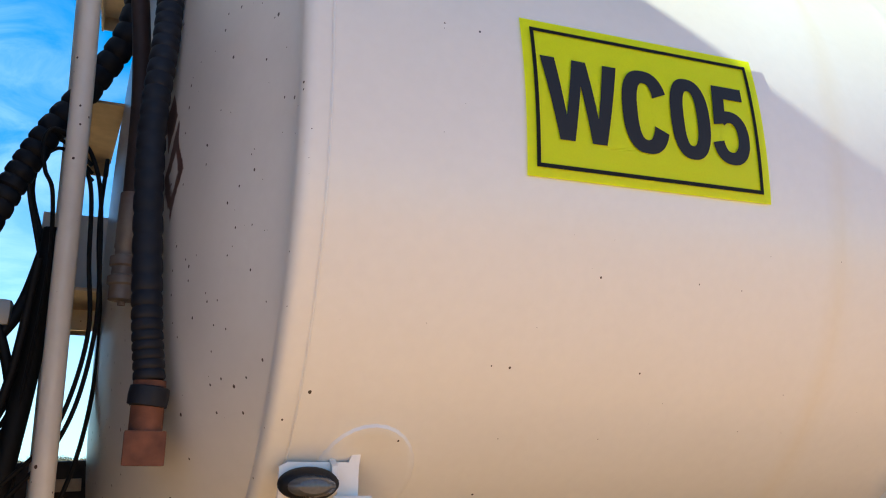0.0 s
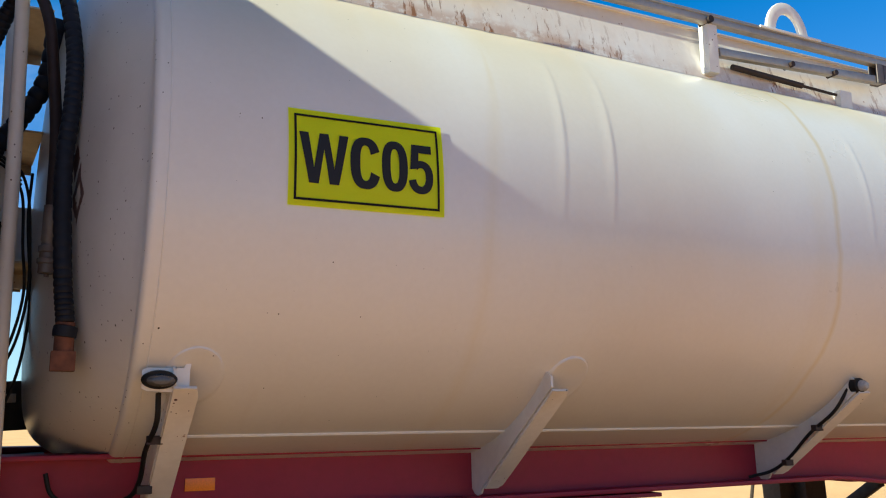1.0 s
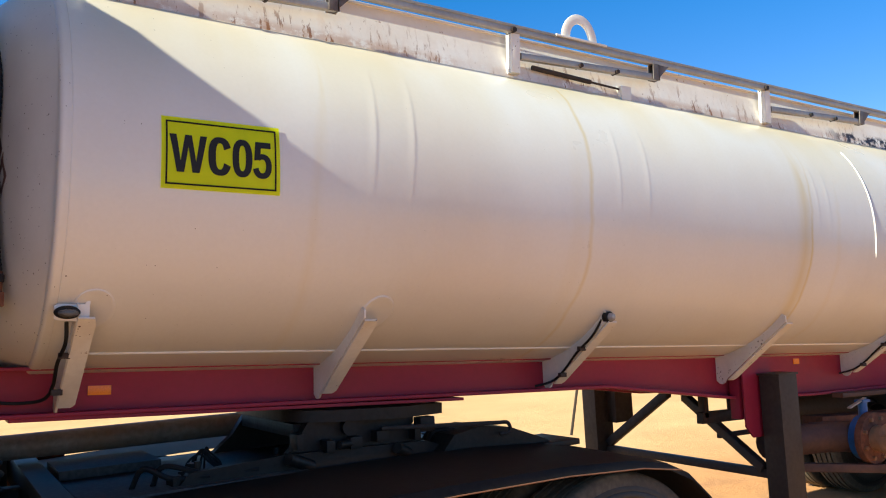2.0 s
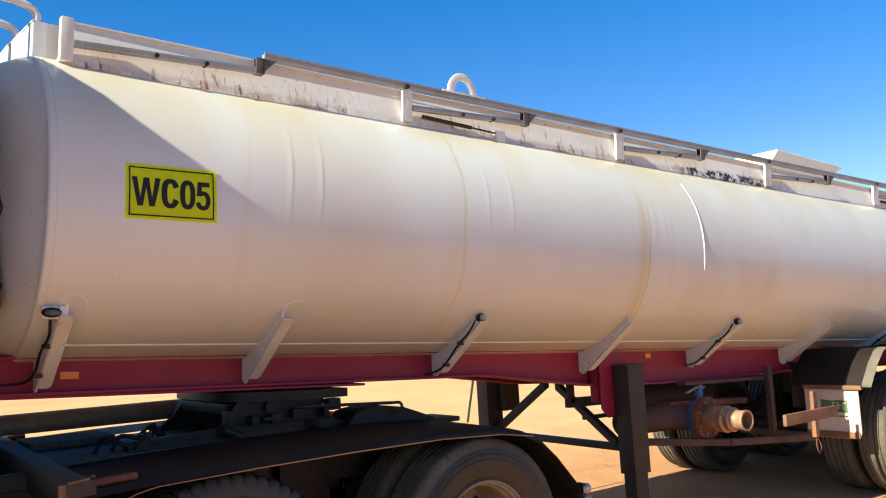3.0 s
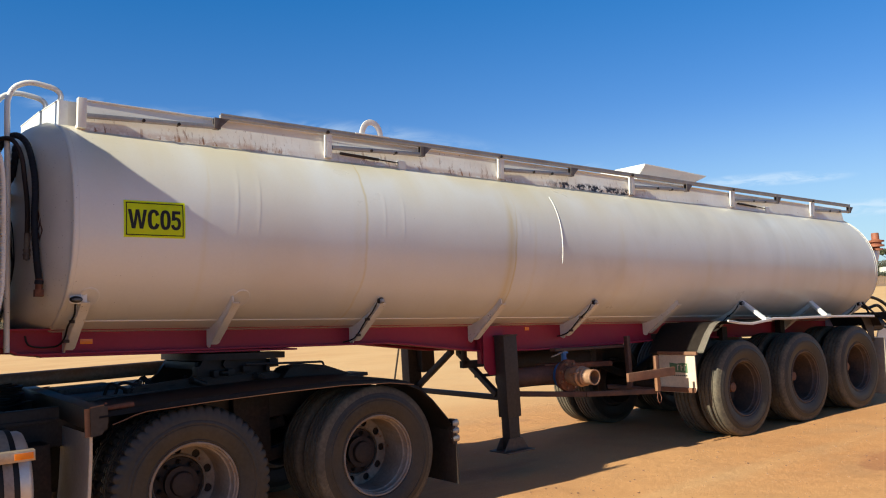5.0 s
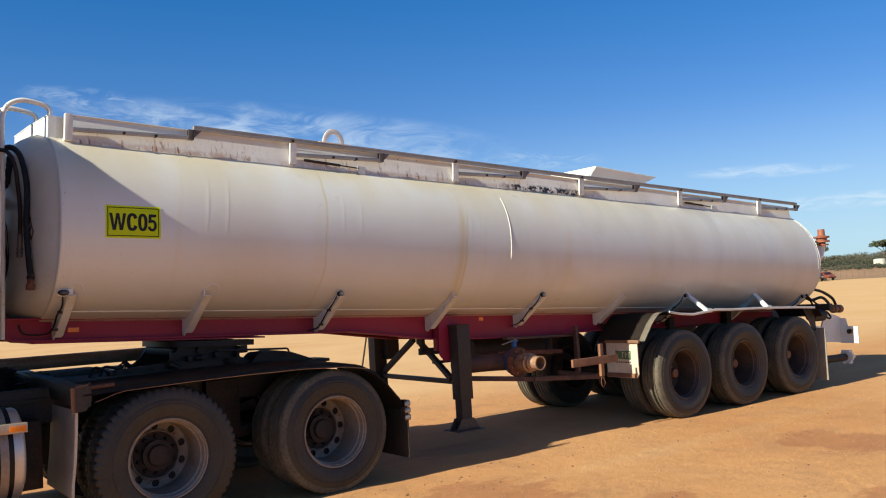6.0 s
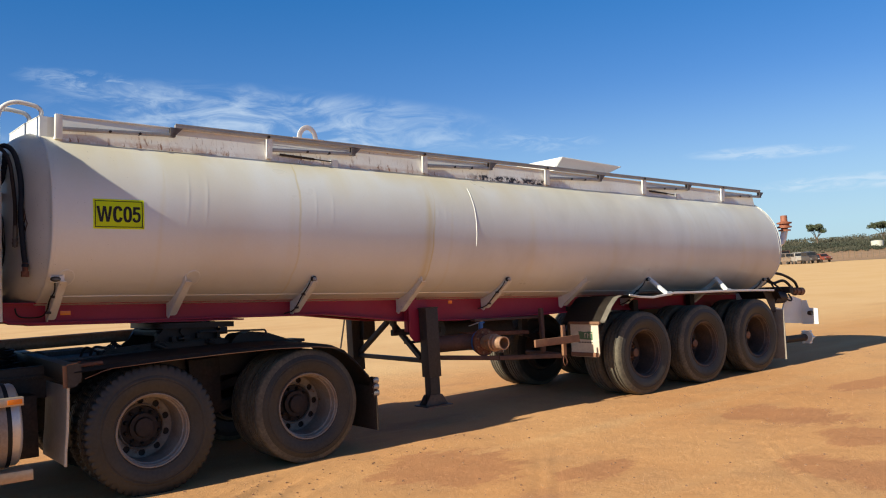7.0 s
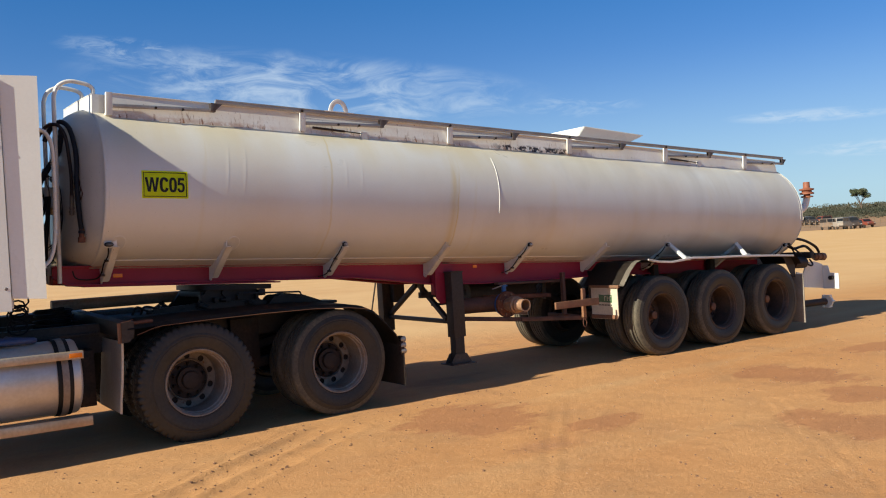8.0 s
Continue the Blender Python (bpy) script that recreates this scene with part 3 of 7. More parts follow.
def build_ground():
    def steps(c):
        s, v, out = 0.045, 0.0, [0.0]
        while v < 4000:
            v += s
            if v > 4.5:
                s *= 1.045
            out.append(v)
        return sorted({c + q for q in out} | {c - q for q in out})
    xs, ys = steps(3.0), steps(-3.0)
    verts = [(x, y, ground_height(x, y)) for y in ys for x in xs]
    k = len(xs)
    faces = [(j * k + i, j * k + i + 1, (j + 1) * k + i + 1, (j + 1) * k + i) for j in range(len(ys) - 1) for i in range(k - 1)]
    me = bpy.data.meshes.new("ground")
    me.from_pydata(verts, [], faces)
    me.shade_smooth()
    m = bpy.data.materials.new("orange_sand")
    m.use_nodes = True
    n, l = m.node_tree.nodes, m.node_tree.links
    p = n["Principled BSDF"]
    p.inputs["Roughness"].default_value = 0.95
    p.inputs["Specular IOR Level"].default_value = 0.15
    co = n.new("ShaderNodeTexCoord")

    def nz(scale, detail=6, rough=0.55, stretch=(1, 1, 1), rot=0.0):
        mp = n.new("ShaderNodeMapping")
        mp.inputs["Scale"].default_value = stretch
        mp.inputs["Rotation"].default_value = (0, 0, rot)
        l.new(co.outputs["Object"], mp.inputs["Vector"])
        t = n.new("ShaderNodeTexNoise")
        t.inputs["Scale"].default_value, t.inputs["Detail"].default_value, t.inputs["Roughness"].default_value = scale, detail, rough
        l.new(mp.outputs["Vector"], t.inputs["Vector"])
        return t.outputs["Fac"]

    def rng(v, lo, hi, a=0.0, b=1.0):
        r = n.new("ShaderNodeMapRange")
        for key, val in (("From Min", lo), ("From Max", hi), ("To Min", a), ("To Max", b)):
            r.inputs[key].default_value = val
        l.new(v, r.inputs["Value"])
        return r.outputs["Result"]

    def mix(a, b, fac):
        c = n.new("ShaderNodeMix")
        c.data_type = "RGBA"
        if isinstance(a, tuple):
            c.inputs["A"].default_value = (*a, 1)
        else:
            l.new(a, c.inputs["A"])
        c.inputs["B"].default_value = (*b, 1)
        l.new(fac, c.inputs["Factor"])
        return c.outputs["Result"]
    col = mix((0.49, 0.236, 0.094), (0.535, 0.282, 0.120), rng(nz(0.25), 0.4, 0.65))
    col = mix(col, (0.40, 0.215, 0.102), rng(nz(1.3, 8, 0.6), 0.48, 0.72, 0, 0.7))
    col = mix(col, (0.36, 0.17, 0.085), rng(nz(0.55, 7, 0.6, (0.6, 1.3, 1)), 0.61, 0.70, 0, 0.75))
    col = mix(col, (0.62, 0.41, 0.21), rng(nz(0.8, 5, 0.5, (0.12, 1.6, 1), 0.2), 0.55, 0.72, 0, 0.3))
    col = mix(col, (0.26, 0.14, 0.08), rng(nz(62, 4, 0.7), 0.60, 0.70, 0, 0.7))
    col = mix(col, (0.64, 0.44, 0.26), rng(nz(34, 4, 0.7), 0.60, 0.70, 0, 0.55))
    tracks = n.new("ShaderNodeTexWave")
    tracks.inputs["Scale"].default_value, tracks.inputs["Distortion"].default_value = 3.1, 9.0
    tracks.inputs["Detail"].default_value, tracks.inputs["Detail Scale"].default_value = 3.0, 1.5
    tm = n.new("ShaderNodeMapping")
    tm.inputs["Rotation"].default_value = (0, 0, radians(44))
    l.new(co.outputs["Object"], tm.inputs["Vector"])
    l.new(tm.outputs["Vector"], tracks.inputs["Vector"])
    worn = n.new("ShaderNodeMath")
    worn.operation = "MULTIPLY"
    l.new(rng(tracks.outputs["Fac"], 0.55, 0.9, 0, 0.14), worn.inputs[0])
    l.new(rng(nz(0.45, 4, 0.5), 0.5, 0.62), worn.inputs[1])
    col = mix(col, (0.40, 0.20, 0.09), worn.outputs["Value"])
    # damp reddish patches with ragged edges
    sep = n.new("ShaderNodeSeparateXYZ")
    l.new(co.outputs["Object"], sep.inputs["Vector"])

    def sub(v, c, k):
        x = n.new("ShaderNodeMath")
        x.operation = "SUBTRACT"
        l.new(v, x.inputs[0])
        x.inputs[1].default_value = c
        y = n.new("ShaderNodeMath")
        y.operation = "DIVIDE"
        l.new(x.outputs["Value"], y.inputs[0])
        y.inputs[1].default_value = k
        return y.outputs["Value"]

    def two(op, a, b):
        x = n.new("ShaderNodeMath")
        x.operation = op
        for i, v in enumerate((a, b)):
            if isinstance(v, (int, float)):
                x.inputs[i].default_value = v
            else:
                l.new(v, x.inputs[i])
        return x.outputs["Value"]
    ragged = two("MULTIPLY", nz(1.5, 9, 0.72, (0.8, 1.7, 1), 0.6), 2.6)
    patch = None
    for cx, cy, rx, ry in ((3.5, -2.35, 0.75, 0.8), (4.15, -3.45, 0.5, 0.3), (7.15, -3.3, 0.6, 0.8), (6.6, -4.5, 0.55, 0.5), (5.35, -5.0, 0.45, 0.7), (9.5, -3.0, 0.8, 0.3), (12.5, -3.0, 2.5, 0.7)):
        u, v = sub(sep.outputs["X"], cx, rx), sub(sep.outputs["Y"], cy, ry)
        d = two("POWER", two("ADD", two("MULTIPLY", u, u), two("MULTIPLY", v, v)), 0.5)
        f = rng(two("ADD", d, two("SUBTRACT", ragged, 1.3)), 0.95, 0.74)
        patch = f if patch is None else two("MAXIMUM", patch, f)
    col = mix(col, (0.33, 0.135, 0.065), two("MULTIPLY", patch, 0.58))
    col = mix(col, (0.62, 0.365, 0.135), rng(sep.outputs["X"], 9, 40, 0, 0.75))
    # sand turns unevenly paler on the far side of the vehicle
    pale = two("MULTIPLY", rng(sep.outputs["Y"], 1.5, 5.0), rng(nz(0.3, 5, 0.6), 0.3, 0.6, 0.4, 0.8))
    col = mix(col, (0.66, 0.43, 0.215), pale)
    l.new(col, p.inputs["Base Color"])
    b1 = n.new("ShaderNodeBump")
    b1.inputs["Strength"].default_value, b1.inputs["Distance"].default_value = 0.6, 0.012
    l.new(nz(48, 8, 0.7), b1.inputs["Height"])
    b2 = n.new("ShaderNodeBump")
    b2.inputs["Strength"].default_value, b2.inputs["Distance"].default_value = 0.35, 0.04
    l.new(nz(5, 6, 0.6), b2.inputs["Height"])
    l.new(b2.outputs["Normal"], b1.inputs["Normal"])
    l.new(b1.outputs["Normal"], p.inputs["Normal"])
    me.materials.append(m)
    return tagged(new("ground", me), "bare orange sandy ground of a dusty yard", "ground", kind="structure")


build_ground()

# ---- the trailer ----
SLOPE = 2.95
TRAILER = Matrix.Translation((1, 0, 2)) @ pose(0, 0, 0, 0, SLOPE, 0) @ Matrix.Translation((-1, 0, -2))
TRAILER_BACK = TRAILER.inverted()
trailer = thing("tanker_trailer", TRAILER, "white and red tri-axle water tanker semi-trailer, dusty and rust-stained", "trailer")

CZ, SEMI_Y, SEMI_Z, TOP_Z, POWER = 2.25, 1.040, 0.71, 0.878, 2.15
HEAD_F, HEAD_R = 0.694, 11.05


def girth(a, out=0.0):
    """A point of the tank's cross-section: angle from the near side, upwards."""
    c, s = math.cos(a), math.sin(a)
    sy, sz = SEMI_Y + out, (TOP_Z if s > 0 else SEMI_Z) + out
    return (-sy * math.copysign(abs(c) ** (2 / POWER), c), CZ + sz * math.copysign(abs(s) ** (2 / POWER), s))


def side_y(z, out=0.0):
    """The near side of the shell at a height."""
    t = min(1.0, abs(z - CZ) / (TOP_Z if z > CZ else SEMI_Z))
    return -SEMI_Y * (1 - t ** POWER) ** (1 / POWER) - out


CREASES = ((1.775, 0.0013, 1.0), (1.945, 0.0013, 0.9), (3.04, 0.0009, 0.9), (3.225, 0.0009, 0.8), (4.52, 0.0008, 0.7), (4.62, 0.0007, 0.6), (6.6, 0.0007, 0.7), (8.3, 0.0009, 0.8))


def build_tank():
    n = 128
    stations = []
    for i in range(25):                                   # front head, bowed more across than upwards
        t = 1 - (1 - i / 24) ** 1.7
        stations.append((HEAD_F - 0.018, 0.02 + 0.960 * t))
    for i in range(1, 9):                                 # knuckle
        a = i / 8 * math.pi / 2
        stations.append((HEAD_F - 0.018 * math.cos(a), 0.980 + 0.020 * math.sin(a)))
    x = HEAD_F
    while x < HEAD_R - 0.02:
        x += 0.004 if any(-0.04 < x - c[0] < 0.075 for c in CREASES) else 0.014
        stations.append((x, 1.0))
    for i in range(8, 0, -1):
        a = i / 8 * math.pi / 2
        stations.append((HEAD_R + 0.06 * math.cos(a), 0.965 + 0.035 * math.sin(a)))
    for i in range(8, -1, -1):
        t = i / 8
        stations.append((HEAD_R + 0.06 + 0.13 * (1 - t ** 2), 0.02 + 0.945 * t))
    verts, faces = [], []
    for x, k in stations:
        for j in range(n):
            a = 2 * math.pi * j / n
            y, z = girth(a)
            d = 0.0
            if k < 0.9799 and x < HEAD_F:
                t = (k - 0.02) / 0.96
                wz = abs(z - CZ) / (TOP_Z if z > CZ else SEMI_Z) * (0.55 if z > CZ else 0.42)
                bow = t * ((abs(y) / SEMI_Y) ** POWER + wz ** POWER) ** (1 / POWER)
                verts.append((x - 0.24 * (1 - bow ** 2.4) * (1 - t ** 14), y * k, CZ + (z - CZ) * k))
                continue
            if 0.75 < x < 10.9:
                d = 0.0022 * noise.noise((x * 1.3, y * 1.5, z * 1.5))
                if y < 0:
                    for cx, depth, up in CREASES:
                        xl = x - 0.13 * max(0.0, z - CZ)
                        g = max(0.0, 1 - abs(xl - cx) / 0.035 if xl < cx else 1 - (xl - cx) / 0.007) * max(0.0, 1 - abs(z - 2.42 - 0.1 * up) / 0.36)
                        d += 0.85 * depth * g ** 1.2
            verts.append((x, y * k * (1 + d), CZ + (z - CZ) * k * (1 + d)))
    for i in range(len(stations) - 1):
        for j in range(n):
            faces.append((i * n + j, i * n + (j + 1) % n, (i + 1) * n + (j + 1) % n, (i + 1) * n + j))
    faces.append(tuple(range(n))[::-1])
    faces.append(tuple((len(stations) - 1) * n + j for j in range(n)))
    bm = bmesh.new()
    vs = [bm.verts.new(v) for v in verts]
    for f in faces:
        bm.faces.new([vs[i] for i in f])
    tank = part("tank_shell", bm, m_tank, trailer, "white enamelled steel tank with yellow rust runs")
    for x, r in ((HEAD_F + 0.020, 0.0022), (HEAD_R - 0.02, 0.003), (HEAD_R + 0.030, 0.004)):
        bm = bmesh.new()
        ring = [(x, *girth(2 * math.pi * j / 96)) for j in range(97)]
        sweep(bm, ring, circle(r, 6), caps=False, hint=(1, 0, 0))
        part("weld_seam", bm, m_tank, tank)
    bm = bmesh.new()                                      # bright split along a ring
    ring = [(5.035 + 0.055 * (i / 20) ** 1.3, *girth(-0.12 + 0.80 * i / 20, 0.001)) for i in range(21)]
    sweep(bm, ring, circle(0.0036, 6), hint=(1, 0, 0))
    part("weld_bead", bm, m_white_clean, tank, "bright white weld bead")
    bm = bmesh.new()                                      # long weld above the chassis
    z = 1.655
    sweep(bm, [(0.85, side_y(z, -0.001), z), (10.6, side_y(z, -0.001), z)], circle(0.006, 6))
    part("weld_seam", bm, m_white_clean, tank)
    # round doubler plates where the brackets meet the shell
    for x in (0.825, 1.89):
        bm = bmesh.new()
        rings = []
        for r, out in ((0.0, 0.004), (0.056, 0.005), (0.060, 0.0065), (0.067, 0.006), (0.074, -0.001)):
            row = []
            for j in range(28):
                a = 2 * math.pi * j / 28
                zz = 1.80 + 0.95 * r * math.sin(a)
                row.append(bm.verts.new((x + r * math.cos(a), side_y(zz, out), zz)))
            rings.append(row)
        for r0, r1 in zip(rings, rings[1:]):
            for j in range(28):
                bm.faces.new((r0[j], r0[(j + 1) % 28], r1[(j + 1) % 28], r1[j]))
        bmesh.ops.remove_doubles(bm, verts=bm.verts, dist=1e-5)
        part("doubler_plate", bm, m_tank, tank)
    return tank


tank = build_tank()


def build_sign():
    """The number plate of the fleet, printed film that follows the shell."""
    x0, x1, z0, z1 = 0.988, 1.402, 2.198, 2.4475

    def lift(x):
        return 0.0075 * (x - x0) / (x1 - x0)

    def patch(a0, a1, b0, b1, out, name, mat, parent, label=""):
        bm = bmesh.new()
        k = 10
        grid = [[bm.verts.new((x, side_y(z + lift(x), out), z + lift(x))) for z in [b0 + (b1 - b0) * j / k for j in range(k + 1)]] for x in [a0 + (a1 - a0) * i / 4 for i in range(5)]]
        for i in range(4):
            for j in range(k):
                bm.faces.new((grid[i][j], grid[i + 1][j], grid[i + 1][j + 1], grid[i][j + 1]))
        bmesh.ops.solidify(bm, geom=bm.faces[:], thickness=0.0012)
        return part(name, bm, mat, parent, label)
    film = patch(x0, x1, z0, z1, 0.003, "fleet_number_sticker", m_yellow, trailer, "fluorescent yellow sticker with a black border and WC05")
    b, w = 0.014, 0.006
    for a0, a1, b0, b1 in ((x0 + b, x1 - b, z0 + b, z0 + b + w), (x0 + b, x1 - b, z1 - b - w, z1 - b),
                           (x0 + b, x0 + b + w, z0 + b + w, z1 - b - w), (x1 - b - w, x1 - b, z0 + b + w, z1 - b - w)):
        patch(a0, a1, b0, b1, 0.0045, "border_line", m_ink, film)
    # bold condensed letters: outlines in a unit box, cut into strips so that they follow the shell
    def loop(cx, cy, rx, ry, a, power):
        c, d = math.cos(a), math.sin(a)
        return (cx + rx * math.copysign(abs(c) ** (2 / power), c), cy + ry * math.copysign(abs(d) ** (2 / power), d))

    def band(bm, cx, cy, rx, ry, wx, wy, a0, a1, power=2.5, k=40):
        rows = [(bm.verts.new((*loop(cx, cy, rx, ry, a, power), 0)), bm.verts.new((*loop(cx, cy, rx - wx, ry - wy, a, power), 0)))
                for a in [a0 + (a1 - a0) * i / k for i in range(k + 1)]]
        for (p0, q0), (p1, q1) in zip(rows, rows[1:]):
            bm.faces.new((p0, p1, q1, q0))

    def outline(bm, pts):
        bm.faces.new([bm.verts.new((x, y, 0)) for x, y in pts])
    low, high = 2.256, 2.386
    for ch, left, right in (("W", 1.0135, 1.140), ("C", 1.144, 1.225), ("0", 1.228, 1.299), ("5", 1.302, 1.370)):
        bm = bmesh.new()
        if ch == "W":
            outline(bm, [(0, 1), (0.185, 1), (0.295, 0.30), (0.41, 1), (0.59, 1), (0.705, 0.30), (0.815, 1), (1, 1), (0.80, 0), (0.61, 0), (0.5, 0.68), (0.39, 0), (0.20, 0)])
        elif ch == "C":
            band(bm, 0.5, 0.5, 0.5, 0.525, 0.32, 0.165, radians(24), radians(336))
        elif ch == "0":
            band(bm, 0.5, 0.5, 0.5, 0.52, 0.33, 0.165, 0, 2 * math.pi, 2.5, 48)
        else:
            outline(bm, [(0.13, 1), (0.95, 1), (0.95, 0.83), (0.42, 0.83), (0.385, 0.60), (0.36, 0.50), (0.05, 0.47)])
            band(bm, 0.49, 0.325, 0.51, 0.345, 0.31, 0.155, radians(132), radians(-168), 2.3)
            bm.verts.ensure_lookup_table()
            for v in bm.verts[:7]:
                v.co.z = 0.0004
        bmesh.ops.triangulate(bm, faces=bm.faces)
        for i in range(1, 12):
            bmesh.ops.bisect_plane(bm, geom=bm.verts[:] + bm.edges[:] + bm.faces[:], plane_co=(0, i / 12, 0), plane_no=(0, 1, 0))
        for v in bm.verts:
            x = left + v.co.x * (right - left)
            z = low + v.co.y * (high - low) + lift(x)
            v.co = (x, side_y(z, 0.0046 + v.co.z), z)
        part("letter", bm, m_ink, film, smooth=False)


build_sign()


def build_walkway():
    """Coaming along the top, with the folded handrail in front of it."""
    part_box("walkway_deck", (0.86, 11.0), (-0.57, 0.57), (3.035, 3.055), m_walk, trailer)
    for s, name in ((-1, "coaming_side"), (1, "coaming_side")):
        bm = bmesh.new()
        outer = [(0.80, 0.650, 2.90), (11.05, 0.650, 2.90), (11.05, 0.592, 3.145), (6.0, 0.582, 3.184), (1.78, 0.581, 3.197), (0.80, 0.572, 3.205)]
        vo = [bm.verts.new((x, s * y, z)) for x, y, z in outer]
        vi = [bm.verts.new((x, s * (y - 0.006), z)) for x, y, z in outer]
        bm.faces.new(vo)
        bm.faces.new(vi[::-1])
        for i in range(6):
            bm.faces.new((vo[i], vi[i], vi[(i + 1) % 6], vo[(i + 1) % 6]))
        bar(bm, (0.80, s * 0.568, 3.205), (1.78, s * 0.577, 3.197), 0.03, 0.012, 0.002)
        bar(bm, (1.78, s * 0.577, 3.197), (6.0, s * 0.579, 3.184), 0.03, 0.012, 0.002)
        bar(bm, (6.0, s * 0.579, 3.184), (11.05, s * 0.589, 3.145), 0.03, 0.012, 0.002)
        part(name, bm, m_walk, trailer, "white coaming plate with rust along its foot")
    # box across the front, its plate swept back a little from the near corner
    bm = bmesh.new()
    for a, b in (((0.675, -0.555), (0.642, -0.17)), ((0.636, -0.17), (0.612, 0.40))):
        low, top = 2.93, 3.187
        v = [bm.verts.new(p) for p in ((a[0], a[1], low), (b[0], b[1], low), (b[0], b[1], top), (a[0], a[1], top))]
        w = [bm.verts.new(p.co + Vector((0.006, 0, 0))) for p in v]
        bm.faces.new(v)
        bm.faces.new(w[::-1])
        for k in range(4):
            bm.faces.new((v[k], w[k], w[(k + 1) % 4], v[(k + 1) % 4]))
        bar(bm, (a[0] + 0.01, a[1], top), (b[0] + 0.01, b[1], top), 0.03, 0.008, 0.002)
    part("coaming_front", bm, m_white_clean, trailer, "white front plate of the walkway")
    bm = bmesh.new()
    plate(bm, [(0.678, 2.93), (0.736, 2.93), (0.736, 3.187), (0.678, 3.187)], 0.006, at_y(-0.553))
    part("coaming_corner", bm, m_white_clean, trailer)
    bm = bmesh.new()
    plate(bm, [(0.736, 2.93), (0.80, 2.93), (0.80, 3.19), (0.736, 3.187)], 0.006, at_y(-0.545))
    part("coaming_corner", bm, m_white, trailer)


def part_box(name, xr, yr, zr, mat, parent, bevel=0.003, label=""):
    bm = bmesh.new()
    box(bm, ((xr[0] + xr[1]) / 2, (yr[0] + yr[1]) / 2, (zr[0] + zr[1]) / 2), (xr[1] - xr[0], yr[1] - yr[0], zr[1] - zr[0]), bevel)
    return part(name, bm, mat, parent, label)


build_walkway()

POSTS = (0.805, 2.745, 4.635, 6.53, 8.39, 10.21)


def build_handrail():
    ry = -0.655
    bm = bmesh.new()
    bar(bm, (1.80, ry, 3.200), (11.17, ry, 3.195), 0.032, 0.032, 0.004)
    bar(bm, (1.80, ry - 0.018, 3.219), (11.17, ry - 0.018, 3.214), 0.004, 0.012, 0.001)
    part("handrail", bm, m_galv, trailer, "folded grey square-tube handrail")
    for i, x in enumerate(POSTS):
        top = 3.20 if i else 3.198
        bm = bmesh.new()
        box(bm, (x, ry + 0.015, (2.985 + top) / 2), (0.050 if i else 0.058, 0.05, top - 2.985), 0.005)
        box(bm, (x, ry + 0.04, 3.0), (0.055, 0.06, 0.025), 0.004)
        post = part("rail_post", bm, m_white, trailer, "white bracket post")
        if i:
            bm = bmesh.new()
            rod(bm, (x - 0.02, ry - 0.03, 3.195), (x - 0.02, ry + 0.03, 3.195), 0.014, 10)
            part("pivot_bolt", bm, m_dark, post)
        bm = bmesh.new()
        low, end = 3.075, x + (0.965 if i else 0.99)
        bar(bm, (x + 0.03, ry, low), (end, ry, 3.118), 0.028, 0.034, 0.004)
        arm = part("rail_arm", bm, m_galv, trailer)
        for k in (0.42, 0.68):
            bm = bmesh.new()
            xx = x + (end - x) * k
            zz = low + 0.03 * k
            rod(bm, (xx, ry - 0.028, zz), (xx, ry + 0.02, zz), 0.012, 8)
            part("bolt", bm, m_dark, arm)
        bm = bmesh.new()
        box(bm, (end - 0.02, ry - 0.018, 3.142), (0.050, 0.008, 0.088), 0.002)
        box(bm, (end - 0.02, ry + 0.018, 3.142), (0.050, 0.008, 0.088), 0.002)
        box(bm, (end - 0.002, ry, 3.142), (0.008, 0.044, 0.088), 0.002)
        plate(bm, [(end, 3.11), (end + 0.075, 3.185), (end, 3.185)], 0.006, at_y(ry - 0.016))
        part("rail_clevis", bm, m_clevis, trailer, "rusty-edged dark grey clevis")
        if i in (1, 4):
            bm = bmesh.new()
            rod(bm, (x + 0.12, ry + 0.02, 3.040), (x + 0.50, ry + 0.02, 3.026), 0.012, 10)
            rod(bm, (x + 0.50, ry + 0.02, 3.026), (x + 0.72, ry + 0.02, 3.018), 0.006, 8)
            part("gas_strut", bm, m_hub, trailer, "dark gas strut")
            part_box("strut_bracket", (x + 0.70, x + 0.77), (ry, ry + 0.07), (2.95, 3.035), m_white, trailer)
    bm = bmesh.new()
    cx = 3.16
    arc = [(cx - 0.092 * math.cos(a), ry, 3.222 + 0.118 * math.sin(a)) for a in [math.pi * i / 16 for i in range(17)]]
    sweep(bm, arc, rect(0.05, 0.014, 0.003), hint=(0, 1, 0))
    box(bm, (cx, ry, 3.222), (0.34, 0.05, 0.01), 0.002)
    part("stop_hoop", bm, m_white, trailer, "white steel hoop bolted on the rail")


build_handrail()


